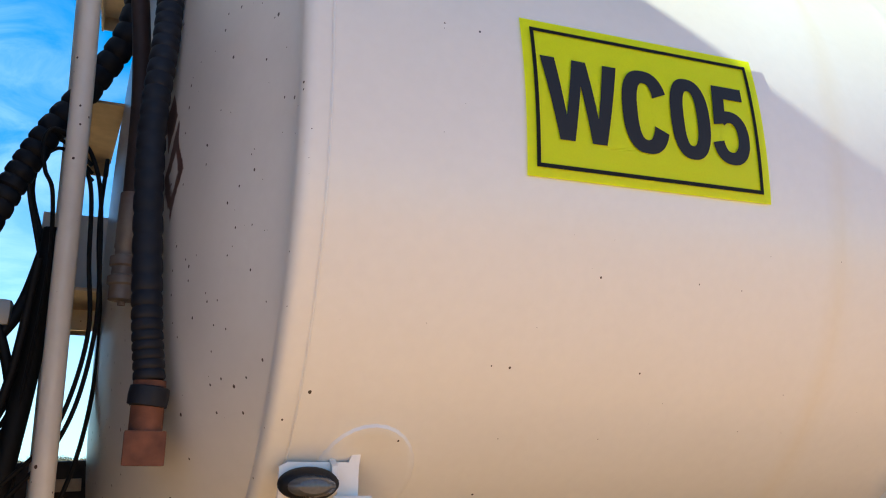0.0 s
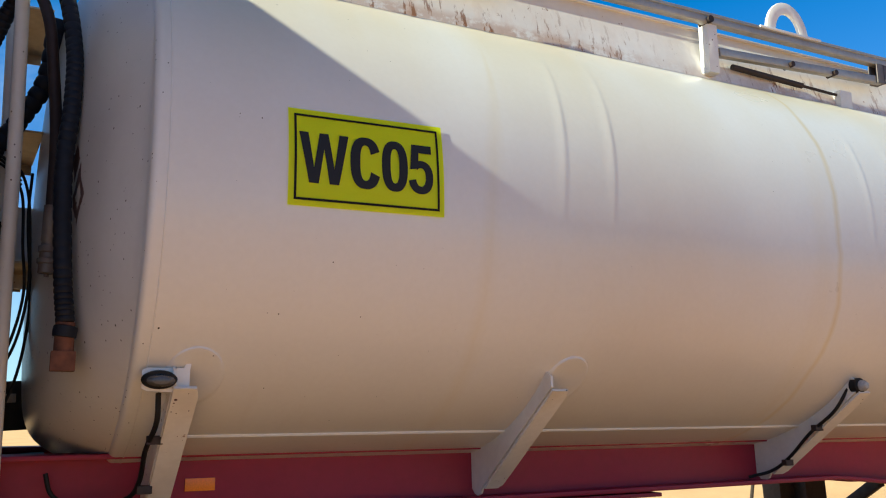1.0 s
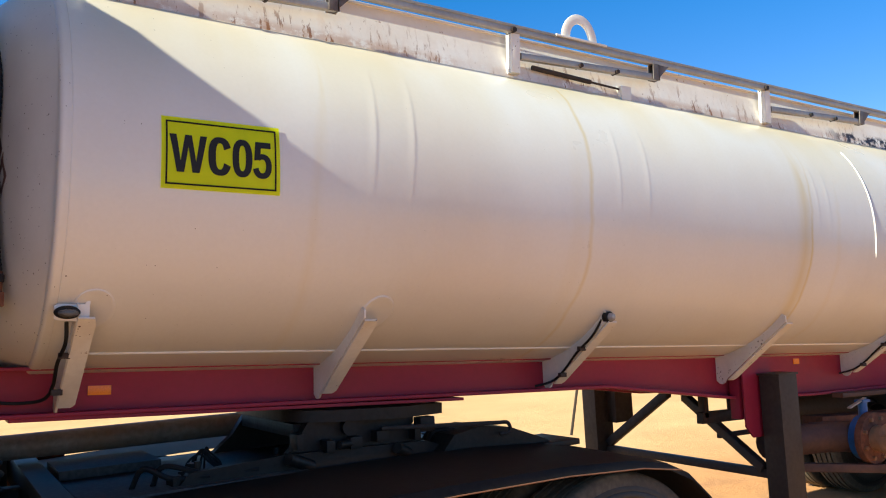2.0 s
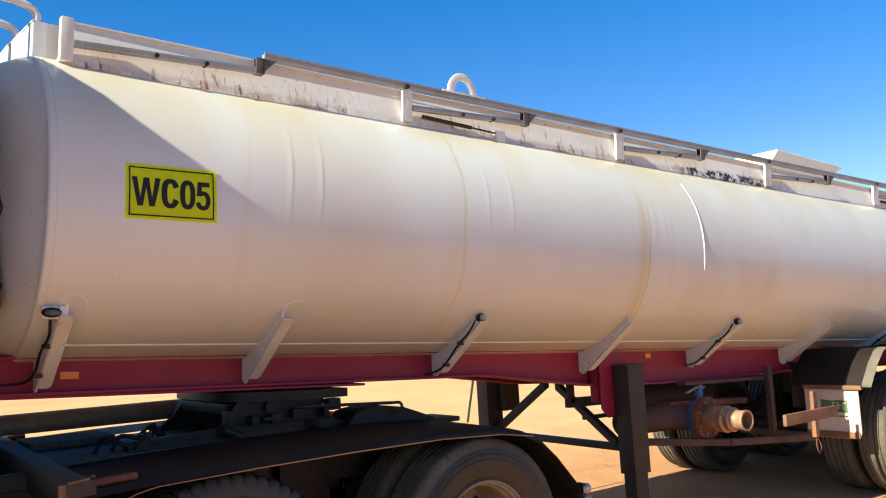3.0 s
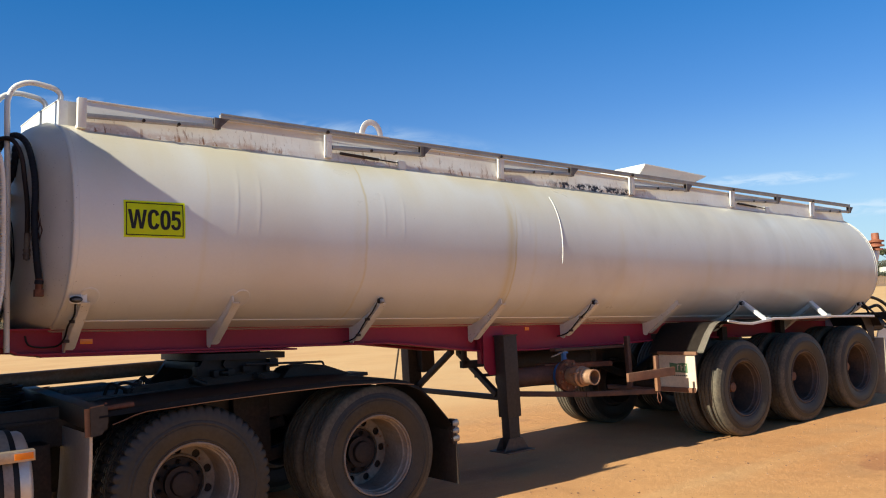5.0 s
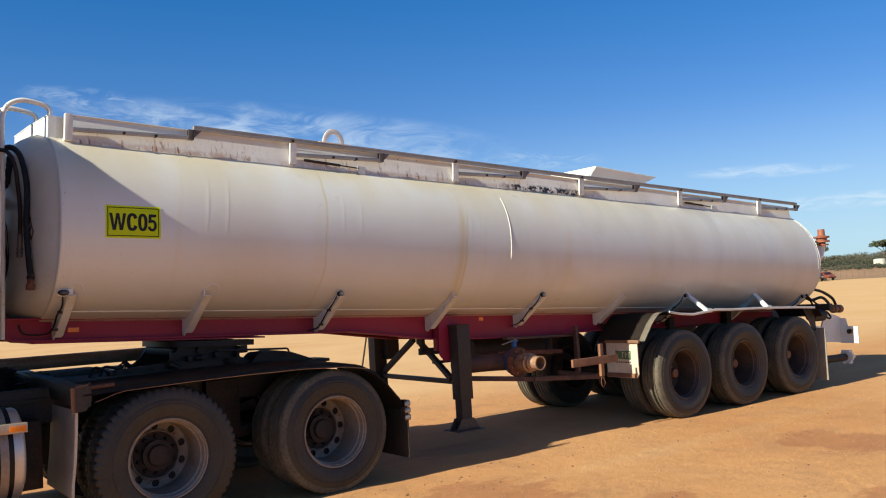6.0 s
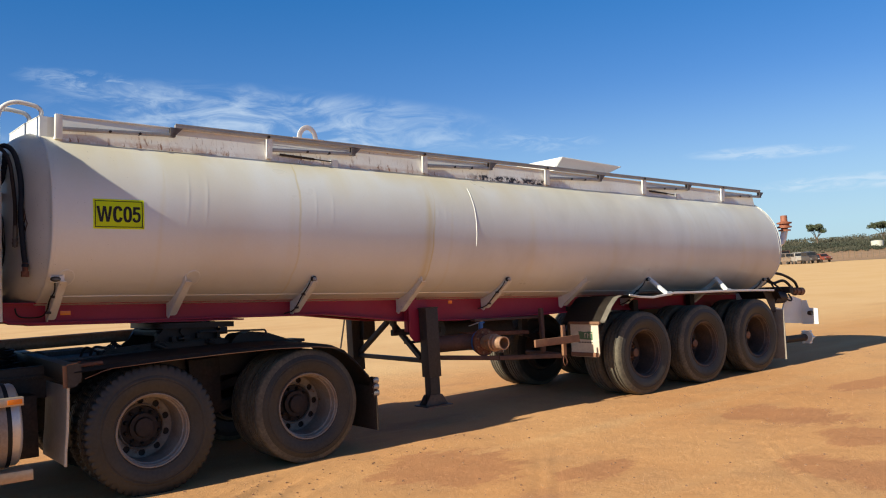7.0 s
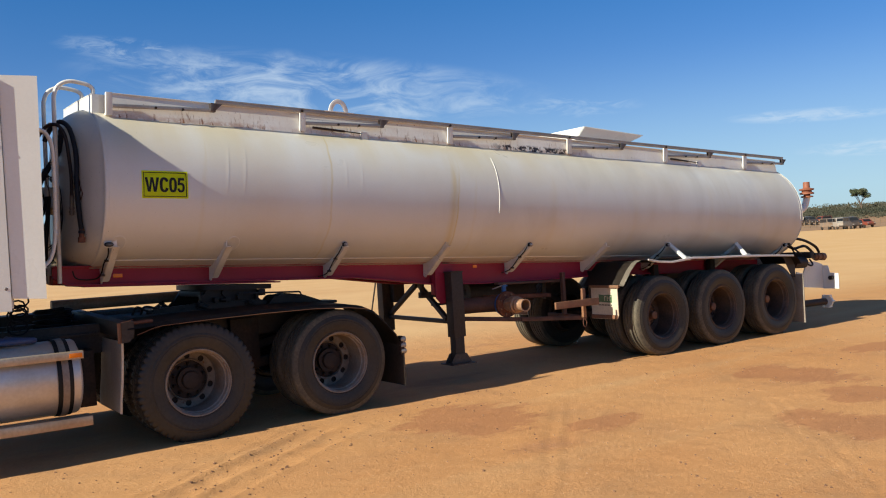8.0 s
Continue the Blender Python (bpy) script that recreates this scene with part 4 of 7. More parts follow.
def build_hatch():
    bm = bmesh.new()
    b = [(6.80, -0.42), (7.65, -0.42), (7.65, 0.42), (6.80, 0.42)]
    t = [(6.97, -0.48), (8.14, -0.48), (8.14, 0.48), (6.97, 0.48)]
    lo = [bm.verts.new((x, y, 3.16)) for x, y in b]
    hi = [bm.verts.new((x, y, 3.41 if x < 7.5 else 3.375)) for x, y in t]
    bm.faces.new(lo[::-1])
    bm.faces.new(hi)
    for i in range(4):
        bm.faces.new((lo[i], lo[(i + 1) % 4], hi[(i + 1) % 4], hi[i]))
    bmesh.ops.bevel(bm, geom=bm.edges[:], offset=0.012, segments=2, affect="EDGES")
    part("hatch_cover", bm, m_white_clean, trailer, "white raised hatch cover on the walkway")
    bm = bmesh.new()
    box(bm, (7.2, 0, 3.10), (0.9, 0.8, 0.12), 0.01)
    part("hatch_collar", bm, m_walk, trailer)


build_hatch()


def build_struts():
    """Folded gussets from the chassis up to the shell."""
    xs = (0.775, 1.818, 3.088, 4.395, 5.62, 6.925, 8.11, 9.62, 10.83)
    for i, x in enumerate(xs):
        zt = 1.825
        inner = [(side_y(1.60 + (zt - 1.60) * k / 8, -0.004), 1.60 + (zt - 1.60) * k / 8) for k in range(9)]
        low = (1.432, 1.445, 1.445, 1.425, 1.44)[i] if i < 5 else 1.445
        poly = inner + [(side_y(zt, 0.02), zt - 0.012), (side_y(zt, 0.022), zt - 0.045), (-0.465, low + 0.035), (-0.447, low + 0.008), (-0.427, low), (-0.408, low + 0.004), (-0.388, low + 0.02), (-0.384, 1.60)]
        bm = bmesh.new()
        plate(bm, poly, 0.008, at_x(x))
        gusset = part("support_gusset", bm, m_gusset, trailer, "white chipped steel gusset under the tank")
        a, b = Vector((x + 0.028, side_y(zt, 0.024), zt - 0.05)), Vector((x + 0.028, -0.468, low + 0.03))
        bm = bmesh.new()
        d = (b - a).normalized()
        nrm = Vector((0, -1, 0)) - d * d.dot(Vector((0, -1, 0)))
        nrm.normalize()
        vs = []
        for p, w0, w1 in ((a, -0.03, 0.022), (a + d * 0.03, -0.03, 0.03), (b - d * 0.02, -0.03, 0.03), (b, -0.03, 0.018)):
            vs.append((p + Vector((w0, 0, 0)), p + Vector((w1, 0, 0))))
        for off in (0.0, 0.007):
            for k in range(3):
                q = [vs[k][0], vs[k][1], vs[k + 1][1], vs[k + 1][0]]
                bm.faces.new([bm.verts.new(p + nrm * off) for p in q])
        bmesh.ops.remove_doubles(bm, verts=bm.verts, dist=1e-5)
        bmesh.ops.contextual_create(bm, geom=[])
        bnd = [e for e in bm.edges if e.is_boundary]
        bmesh.ops.bridge_loops(bm, edges=bnd)
        part("gusset_flange", bm, m_gusset, gusset)
        if i in (0, 2, 4, 6, 8):
            yl, zl = side_y(zt - 0.03, 0.05), zt - (0.035 if i == 0 else 0.030)
            if i == 0:
                bm = bmesh.new()
                plate(bm, [(x - 0.072, zl - 0.020), (x - 0.06, zl - 0.026), (x + 0.036, zl - 0.030), (x + 0.036, zl + 0.022), (x + 0.041, zl + 0.055), (x + 0.033, zl + 0.055), (x + 0.022, zl + 0.028), (x - 0.06, zl + 0.028), (x - 0.072, zl + 0.022)], 0.006, at_y(yl + 0.014))
                part("lamp_bracket", bm, m_white, trailer)
                bm = bmesh.new()
                lathe(bm, [(0.0, 0.026), (0.6, 0.024), (0.9, 0.014), (1.0, 0.0), (1.0, -0.006), (0, -0.006)], 28, Matrix.Translation((x - 0.034, yl, zl)) @ Matrix.Diagonal((0.041, 0.8, 0.022, 1)) @ pose(0, 0, 0, 90))
                lamp = part("marker_lamp", bm, m_cable, trailer, "small oval side marker lamp with a black rim")
                bm = bmesh.new()
                lathe(bm, [(0.0, 0.036), (0.6, 0.033), (0.95, 0.02), (1.0, 0.0)], 28, Matrix.Translation((x - 0.033, yl - 0.003, zl - 0.003)) @ Matrix.Diagonal((0.033, 0.8, 0.015, 1)) @ pose(0, 0, 0, 90))
                part("lens", bm, m_lens, lamp)
            else:
                bm = bmesh.new()
                m = Matrix.Translation((x + 0.012, yl + 0.012, zl)) @ pose(0, 0, 0, 90)
                lathe(bm, [(0.0, 0.02), (0.023, 0.02), (0.027, 0.015), (0.027, -0.012), (0, -0.012)], 18, m)
                lamp = part("marker_lamp", bm, m_cable, trailer, "small round side marker lamp")
                bm = bmesh.new()
                lathe(bm, [(0.0, 0.044), (0.011, 0.042), (0.019, 0.032), (0.020, 0.018)], 18, m)
                part("lens", bm, m_lens_pale, lamp, "clear domed lens")
            # the lamp's cable, clipped along the gusset
            bm = bmesh.new()
            y0, z0 = yl + 0.03, zl - 0.03
            if i == 0:
                pts = [(x - 0.028, y0 + 0.02, z0), (x - 0.025, y0 + 0.05, z0 - 0.07), (x - 0.03, -0.66, 1.62), (x - 0.03, -0.57, 1.54), (x - 0.05, -0.48, 1.490), (x - 0.12, -0.44, 1.478), (x - 0.20, -0.43, 1.485), (x - 0.235, -0.43, 1.51), (x - 0.25, -0.43, 1.56)]
            else:
                pts = [(x - 0.0, y0 + 0.01, z0 + 0.02), (x - 0.022, y0 + 0.06, z0 - 0.06), (x - 0.022, -0.68, 1.63), (x - 0.022, -0.57, 1.535), (x - 0.03, -0.49, 1.485), (x - 0.09, -0.43, 1.46)]
            sweep(bm, spline(pts, 8), circle(0.0065 if i == 0 else 0.006, 8))
            part("lamp_cable", bm, m_cable, trailer, "black cable clipped to the gusset")
            for k, (yy, zz) in enumerate(((-0.70, 1.645), (-0.55, 1.515))):
                part_box("cable_clip", (x - 0.034, x + 0.004), (yy - 0.018, yy + 0.006), (zz - 0.008, zz + 0.014), m_hub, trailer)


build_struts()


def build_chassis():
    prof = [(0.36, 1.50), (0.48, 1.435), (0.62, 1.43), (3.48, 1.442), (4.45, 1.345), (5.2, 1.335), (6.75, 1.375), (7.2, 1.40), (11.2, 1.40)]
    top = 1.60
    for s in (-1, 1):
        y = 0.378 * s
        bm = bmesh.new()
        poly = [(0.36, top)] + [(x, z) for x, z in prof] + [(11.2, top)]
        plate(bm, poly, 0.010, at_y(y))
        for (xa, za), (xb, zb) in zip(prof, prof[1:]):
            bar(bm, (xa, y, za), (xb, y, zb), 0.15, 0.016, 0.003)
        bar(bm, (0.36, y, top), (11.2, y, top), 0.15, 0.014, 0.003)
        part("chassis_rail", bm, m_red, trailer, "faded crimson chassis I-beam")
    for x in (0.40, 1.3, 2.4, 5.6, 6.6, 9.6, 10.8):
        part_box("cross_member", (x - 0.03, x + 0.03), (-0.365, 0.365), (1.45, 1.52), m_red, trailer)
    part_box("skid_plate", (0.6, 2.55), (-0.33, 0.33), (1.413, 1.426), m_red, trailer)
    for xa, xb in ((0.62, 2.56),):
        bm = bmesh.new()
        box(bm, ((xa + xb) / 2, -0.378, 1.416), (xb - xa, 0.13, 0.014), 0.003)
        part("wear_strip", bm, m_red, trailer)
    for x, z in ((0.913, 1.513), (5.13, 1.545)):
        bm = bmesh.new()
        box(bm, (x + 0.02, -0.3855, z), (0.085 if x < 2 else 0.06, 0.005, 0.036), 0.002)
        part("side_reflector", bm, m_amber, trailer, "amber side reflector")


build_chassis()


def build_landing_gear():
    lx, ly, back = 4.64, -0.60, TRAILER_BACK
    bm = bmesh.new()
    box(bm, (lx - 0.13, -0.44, 1.24), (0.14, 0.07, 0.40), 0.006)
    plate(bm, [(lx - 0.20, 1.40), (lx + 0.05, 1.39), (lx + 0.05, 0.93), (lx - 0.14, 0.93), (lx - 0.20, 1.0)], 0.012, at_y(-0.505))
    part("leg_bracket", bm, m_red, trailer, "crimson landing leg bracket", world_m=back)
    for y in (ly, 1.0):
        bm = bmesh.new()
        box(bm, (lx, y, 0.91), (0.165, 0.14, 0.76), 0.008)
        box(bm, (lx, y, 1.295), (0.18, 0.155, 0.012), 0.003)
        leg = part("landing_leg", bm, m_black, trailer, "black landing leg wound up clear of the sand", world_m=back)
        bm = bmesh.new()
        box(bm, (lx, y, 0.43), (0.13, 0.11, 0.42), 0.006)
        part("inner_leg", bm, m_black, leg, world_m=Matrix.Identity(4))
        bm = bmesh.new()
        z = 0.225
        poly = [(lx - 0.15, z), (lx + 0.15, z), (lx + 0.08, z + 0.11), (lx - 0.08, z + 0.11)]
        plate(bm, poly, 0.01, at_y(y - 0.06))
        plate(bm, poly, 0.01, at_y(y + 0.06))
        box(bm, (lx, y, z - 0.006), (0.33, 0.28, 0.014), 0.003)
        part("sand_foot", bm, m_rim_rust, leg, "rusty foot plate", world_m=Matrix.Identity(4))
    # cross-bracing between the two legs, hung from a rusty cross channel
    for a, b, w, h in (((4.60, -0.52, 0.71), (4.66, 0.94, 0.71), 0.05, 0.05), ((4.58, -0.50, 0.74), (4.62, 0.10, 1.12), 0.05, 0.055), ((4.66, 0.92, 0.75), (4.74, 0.40, 1.12), 0.05, 0.06),
                       ((4.62, 0.10, 1.10), (4.62, 0.10, 1.36), 0.055, 0.05), ((4.74, 0.40, 1.10), (4.74, 0.40, 1.36), 0.06, 0.05), ((4.60, 1.14, 1.25), (4.53, 1.19, 0.80), 0.02, 0.02)):
        bm = bmesh.new()
        bar(bm, a, b, w, h)
        part("leg_brace", bm, m_black, trailer, "black angle-iron leg brace", world_m=back)
    bm = bmesh.new()
    box(bm, (4.76, 0.92, 1.10), (0.17, 0.16, 0.40), 0.006)
    part("winding_gearbox", bm, m_black, trailer, "black winding gearbox on the far leg", world_m=back)
    bm = bmesh.new()
    bar(bm, (4.42, -0.18, 1.03), (5.10, -0.18, 1.01), 0.05, 0.07)
    for x in (4.46, 4.72, 4.90, 5.06):
        bar(bm, (x, -0.18, 1.03), (x, -0.18, 1.36), 0.05, 0.04, hint=(1, 0, 0))
    bar(bm, (4.60, -0.16, 0.90), (5.10, -0.16, 0.89), 0.03, 0.03)
    part("hanger_frame", bm, m_dark, trailer, "dark hanger frame under the chassis", world_m=back)


build_landing_gear()


# ---- wheels ----
def tyre_profile(w=0.27, r=0.525, rim=0.295):
    h = w / 2
    half = [(rim, h * 0.80), (rim + 0.012, h * 0.93), (rim + 0.022, h * 0.97), (rim + 0.026, h * 0.945), (rim + 0.032, h * 0.955), (rim + 0.05, h * 1.0), (rim + 0.09, h * 1.06), (rim + 0.118, h * 1.07), (rim + 0.122, h * 1.045), (rim + 0.128, h * 1.045), (rim + 0.132, h * 1.07), (rim + 0.15, h * 1.06), (rim + 0.154, h * 1.035), (rim + 0.160, h * 1.035), (r - 0.055, h * 0.99), (r - 0.03, h * 0.93), (r - 0.012, h * 0.87), (r - 0.004, h * 0.80)]
    tread = []
    for g in (0.55, 0.2, -0.2, -0.55):
        tread += [(r, h * (g + 0.06)), (r - 0.012, h * (g + 0.045)), (r - 0.012, h * (g - 0.045)), (r, h * (g - 0.06))]
    return half + tread + [(a, -b) for a, b in half[::-1]]


def turned_tyre(bm, m, lugs):
    """The tyre's skin; lugs: deep shoulder blocks cut across the tread."""
    prof = tyre_profile(r=0.546 if lugs else 0.525)
    n = 216 if lugs else 84
    rings = []
    for r, z in prof:
        row = []
        for i in range(n):
            rr = r
            if lugs and r > 0.505 and abs(z) > 0.045 and (i + (2 if z > 0 else 0)) % 4 == 0:
                rr = r - 0.016
            a = 2 * math.pi * i / n
            row.append(bm.verts.new(m @ Vector((rr * math.cos(a), rr * math.sin(a), z))))
        rings.append(row)
    for r0, r1 in zip(rings, rings[1:] + rings[:1]):
        for j in range(n):
            k = (j + 1) % n
            f = bm.faces.new((r0[j], r0[k], r1[k], r1[j]))
            if not lugs and min((m.inverted() @ v.co).xy.length for v in (r0[0], r1[0])) > 0.468:
                f.material_index = 1


def nut_mesh():
    bm = bmesh.new()
    lathe(bm, [(0.0, 0.038), (0.009, 0.037), (0.015, 0.024), (0.0175, 0.022), (0.0175, 0.0), (0.0, 0.0)], 6, Matrix.Identity(4))
    finish(bm, False)
    me = bpy.data.meshes.new("wheel_nut")
    bm.to_mesh(me)
    bm.free()
    return me


nut_dark, nut_brown = nut_mesh(), nut_mesh()
nut_dark.materials.append(m_dark)
nut_brown.materials.append(m_brown)


def wheel(parent, x, y, z, name, side, lugs, rim_mat, inner=False, holes=10, world_m=None, turn=0.0):
    """One wheel; side -1 faces the near side."""
    m = Matrix.Translation((x, y, z)) @ pose(0, 0, 0, 90 if side < 0 else -90) @ pose(0, 0, 0, 0, 0, turn)      # z axis points outwards
    bm = bmesh.new()
    lathe(bm, [(0.300, 0.118), (0.306, 0.124), (0.302, 0.130), (0.293, 0.128), (0.289, 0.112), (0.280, 0.106), (0.279, 0.092), (0.284, 0.088), (0.276, 0.06), (0.268, 0.055), (0.266, 0.02), (0.262, -0.10), (0.262, -0.225), (0.268, -0.225), (0.270, -0.118), (0.300, -0.118)], 48, m)
    w = part(name, bm, rim_mat, parent, world_m=world_m)
    bm = bmesh.new()
    turned_tyre(bm, m, lugs)
    part("tyre", bm, m_rubber, w, "dusty black truck tyre", world_m=Matrix.Identity(4)).data.materials.append(m_treaddust)
    if inner:
        return w
    # disc with hand holes, set deep inside the barrel
    zf = -0.20
    bm = bmesh.new()
    edges = []
    for r, k, c in [(0.262, 60, (0, 0)), (0.178, 48, (0, 0))] + [(0.0295, 14, (0.2215 * math.cos(2 * math.pi * i / holes), 0.2215 * math.sin(2 * math.pi * i / holes))) for i in range(holes)]:
        vs = [bm.verts.new(m @ Vector((c[0] + r * math.cos(2 * math.pi * j / k), c[1] + r * math.sin(2 * math.pi * j / k), zf))) for j in range(k)]
        edges += [bm.edges.new((vs[j], vs[(j + 1) % k])) for j in range(k)]
    bmesh.ops.triangle_fill(bm, use_beauty=True, edges=edges)
    bmesh.ops.solidify(bm, geom=bm.faces[:], thickness=0.012)
    lathe(bm, [(0.176, zf - 0.03), (0.178, zf + 0.02), (0.184, zf + 0.026), (0.192, zf + 0.02), (0.196, zf + 0.004)], 56, m)
    part("wheel_disc", bm, rim_mat, w, world_m=Matrix.Identity(4))
    bm = bmesh.new()
    lathe(bm, [(0.258, zf - 0.022), (0.0, zf - 0.022)], 24, m)
    part("brake_drum", bm, m_dark, w, world_m=Matrix.Identity(4))
    bm = bmesh.new()
    rusty = rim_mat is m_rim_rust
    if rusty:
        lathe(bm, [(0.0, -0.02), (0.04, -0.02), (0.052, -0.028), (0.056, -0.10), (0.08, -0.12), (0.09, zf + 0.01), (0.172, zf + 0.004), (0.174, zf - 0.02), (0.0, zf - 0.02)], 28, m)
    else:
        lathe(bm, [(0.0, -0.085), (0.06, -0.085), (0.078, -0.092), (0.086, -0.12), (0.118, -0.125), (0.11, zf + 0.01), (0.172, zf + 0.004), (0.174, zf - 0.02), (0.0, zf - 0.02)], 28, m)
    part("hub", bm, m_brown if rusty else m_hub, w, world_m=Matrix.Identity(4))
    for i in range(10):
        a = 2 * math.pi * i / 10
        o = new("wheel_nut", nut_brown if rusty else nut_dark)
        o.parent = w
        o.matrix_basis = m @ Matrix.Translation((0.143 * math.cos(a), 0.143 * math.sin(a), zf + 0.004))
    return w


HUB_Z = 0.513


def build_trailer_wheels():
    for x in (7.57, 8.80, 10.06):
        for s in (-1, 1):
            wheel(trailer, x, -1.065 if s < 0 else 1.17, HUB_Z, "road_wheel", s, False, m_rim_rust, holes=5, world_m=TRAILER_BACK, turn=x * 37)
            wheel(trailer, x, -0.735 if s < 0 else 0.84, HUB_Z, "road_wheel", s, False, m_rim_rust, inner=True, world_m=TRAILER_BACK)
        bm = bmesh.new()
        rod(bm, (x, -0.95, HUB_Z), (x, 0.95, HUB_Z), 0.065, 16)
        part("axle", bm, m_dark, trailer, world_m=TRAILER_BACK)
        for s in (-1, 1):
            bm = bmesh.new()
            pts = [(x - 0.5, s * 0.47, 0.78), (x, s * 0.47, 0.62), (x + 0.5, s * 0.47, 0.78)]
            sweep(bm, spline(pts, 6), rect(0.08, 0.06, 0.004), hint=(0, 1, 0))
            box(bm, (x - 0.55, s * 0.47, 0.95), (0.1, 0.08, 0.4), 0.005)
            part("leaf_spring", bm, m_dark, trailer, world_m=TRAILER_BACK)


build_trailer_wheels()


def build_trailer_guards():
    b = TRAILER_BACK
    # front mudguard: sloping top sheet, bent down at the front, with a white lower panel
    for s in (-1, 1):
        ya, yb = s * 0.52, s * 1.24
        bm = bmesh.new()
        prof = [(6.80, 0.955), (6.86, 1.03), (6.95, 1.14), (7.06, 1.235), (7.14, 1.262), (7.30, 1.256), (7.50, 1.236)]
        rows = [[bm.verts.new((x, y, z)) for y in (ya, yb)] for x, z in prof]
        for r0, r1 in zip(rows, rows[1:]):
            bm.faces.new((r0[0], r0[1], r1[1], r1[0]))
        bmesh.ops.solidify(bm, geom=bm.faces[:], thickness=0.006)
        g = part("front_mudguard", bm, m_guard, trailer, "black sheet mudguard ahead of the trailer wheels", world_m=b)
        bm = bmesh.new()
        rows = [[bm.verts.new((x - 0.006, s * 1.16, z + 0.006)), bm.verts.new((x - 0.006, s * 1.245, z + 0.006))] for x, z in prof[:5]]
        for r0, r1 in zip(rows, rows[1:]):
            bm.faces.new((r0[0], r0[1], r1[1], r1[0]))
        bmesh.ops.solidify(bm, geom=bm.faces[:], thickness=0.004)
        part("edge_band", bm, m_greyband, g, "pale edge band", world_m=Matrix.Identity(4))
        bm = bmesh.new()
        plate(bm, [(0.66 * s, 0.535), (1.08 * s, 0.535), (1.115 * s, 0.55), (1.130 * s, 0.585), (1.130 * s, 0.965), (0.66 * s, 0.965)], 0.012, at_x(6.80))
        flap = part("mud_flap", bm, m_flapwhite, trailer, "dirty white mud flap with worn green print", world_m=b)
        bm = bmesh.new()
        plate(bm, [(0.80 * s, 0.755), (1.03 * s, 0.745), (1.03 * s, 0.845), (0.97 * s, 0.85), (0.90 * s, 0.842), (0.80 * s, 0.852)], 0.003, at_x(6.7925))
        part("worn_print", bm, m_green, flap, "worn green printed panel", world_m=Matrix.Identity(4))
        bm = bmesh.new()
        for k in range(3):
            box(bm, (6.7905, s * (0.905 + 0.045 * k), 0.80), (0.002, 0.010, 0.06), 0.0)
            box(bm, (6.7905, s * (0.917 + 0.045 * k), 0.826 - 0.02 * (k % 2)), (0.002, 0.026, 0.010), 0.0)
        part("print_bar", bm, m_flapwhite, flap, "pale worn bars on the print", world_m=Matrix.Identity(4))
        bm = bmesh.new()
        for k in range(9):
            box(bm, (6.7925, s * (0.80 + 0.027 * k), 0.715), (0.002, 0.016, 0.014), 0.0)
        part("small_print", bm, m_ink, flap, "row of small worn marks", world_m=Matrix.Identity(4))
        bm = bmesh.new()
        box(bm, (6.785, s * 0.915, 0.955), (0.03, 0.51, 0.035), 0.004)
        part("flap_bar", bm, m_brown, flap, world_m=Matrix.Identity(4))
        bm = bmesh.new()
        box(bm, (6.787, s * 0.89, 0.565), (0.014, 0.46, 0.05), 0.003)
        part("flap_bar", bm, m_brown, flap, world_m=Matrix.Identity(4))
        # long top guard over the three axles with a pale edge
        bm = bmesh.new()
        pts = [(7.30, 1.262), (7.5, 1.228), (7.75, 1.206), (8.0, 1.222), (8.2, 1.238), (8.5, 1.222), (9.3, 1.198), (10.1, 1.160), (10.5, 1.135), (10.62, 1.10), (10.70, 1.0)]
        rows = [[bm.verts.new((x, s * 0.55, z)), bm.verts.new((x, s * 1.215, z))] for x, z in pts]
        for r0, r1 in zip(rows, rows[1:]):
            bm.faces.new((r0[0], r0[1], r1[1], r1[0]))
        bmesh.ops.solidify(bm, geom=bm.faces[:], thickness=0.006)
        g2 = part("wheel_guard", bm, m_guard, trailer, "long black guard over the trailer wheels", world_m=b)
        bm = bmesh.new()
        sweep(bm, [(x, s * 1.222, z) for x, z in pts[:9]], rect(0.028, 0.014, 0.003), hint=(0, 1, 0))
        part("edge_strip", bm, m_walk, g2, "bent pale edge strip", world_m=Matrix.Identity(4))
        bm = bmesh.new()
        plate(bm, [(10.40, 1.13), (10.62, 1.10), (10.70, 0.98), (10.70, 0.80), (10.62, 0.80)], 0.006, at_y(s * 1.1))
        part("guard_tail", bm, m_guard, g2, world_m=Matrix.Identity(4))
        bm = bmesh.new()
        box(bm, (10.71, s * 0.98, 0.47), (0.014, 0.50, 0.74), 0.006)
        part("rear_mud_flap", bm, m_greyband, trailer, "brown dusty rear mud flap", world_m=b)
    # sunlit stays from the gussets to the guard
    for x, z in ((8.14, 1.455), (9.63, 1.385)):
        bm = bmesh.new()
        a = Vector((x, -0.84, z))
        e = Vector((x + (-0.02 if x < 9 else -0.20), -1.17, z - 0.235 if x < 9 else z - 0.20))
        bar(bm, a, e, 0.058, 0.035, 0.004)
        box(bm, e + Vector((0.0, 0, 0.012)), (0.11, 0.05, 0.05), 0.006)
        part("guard_stay", bm, m_white_clean, trailer, "white guard stay", world_m=b)


build_trailer_guards()


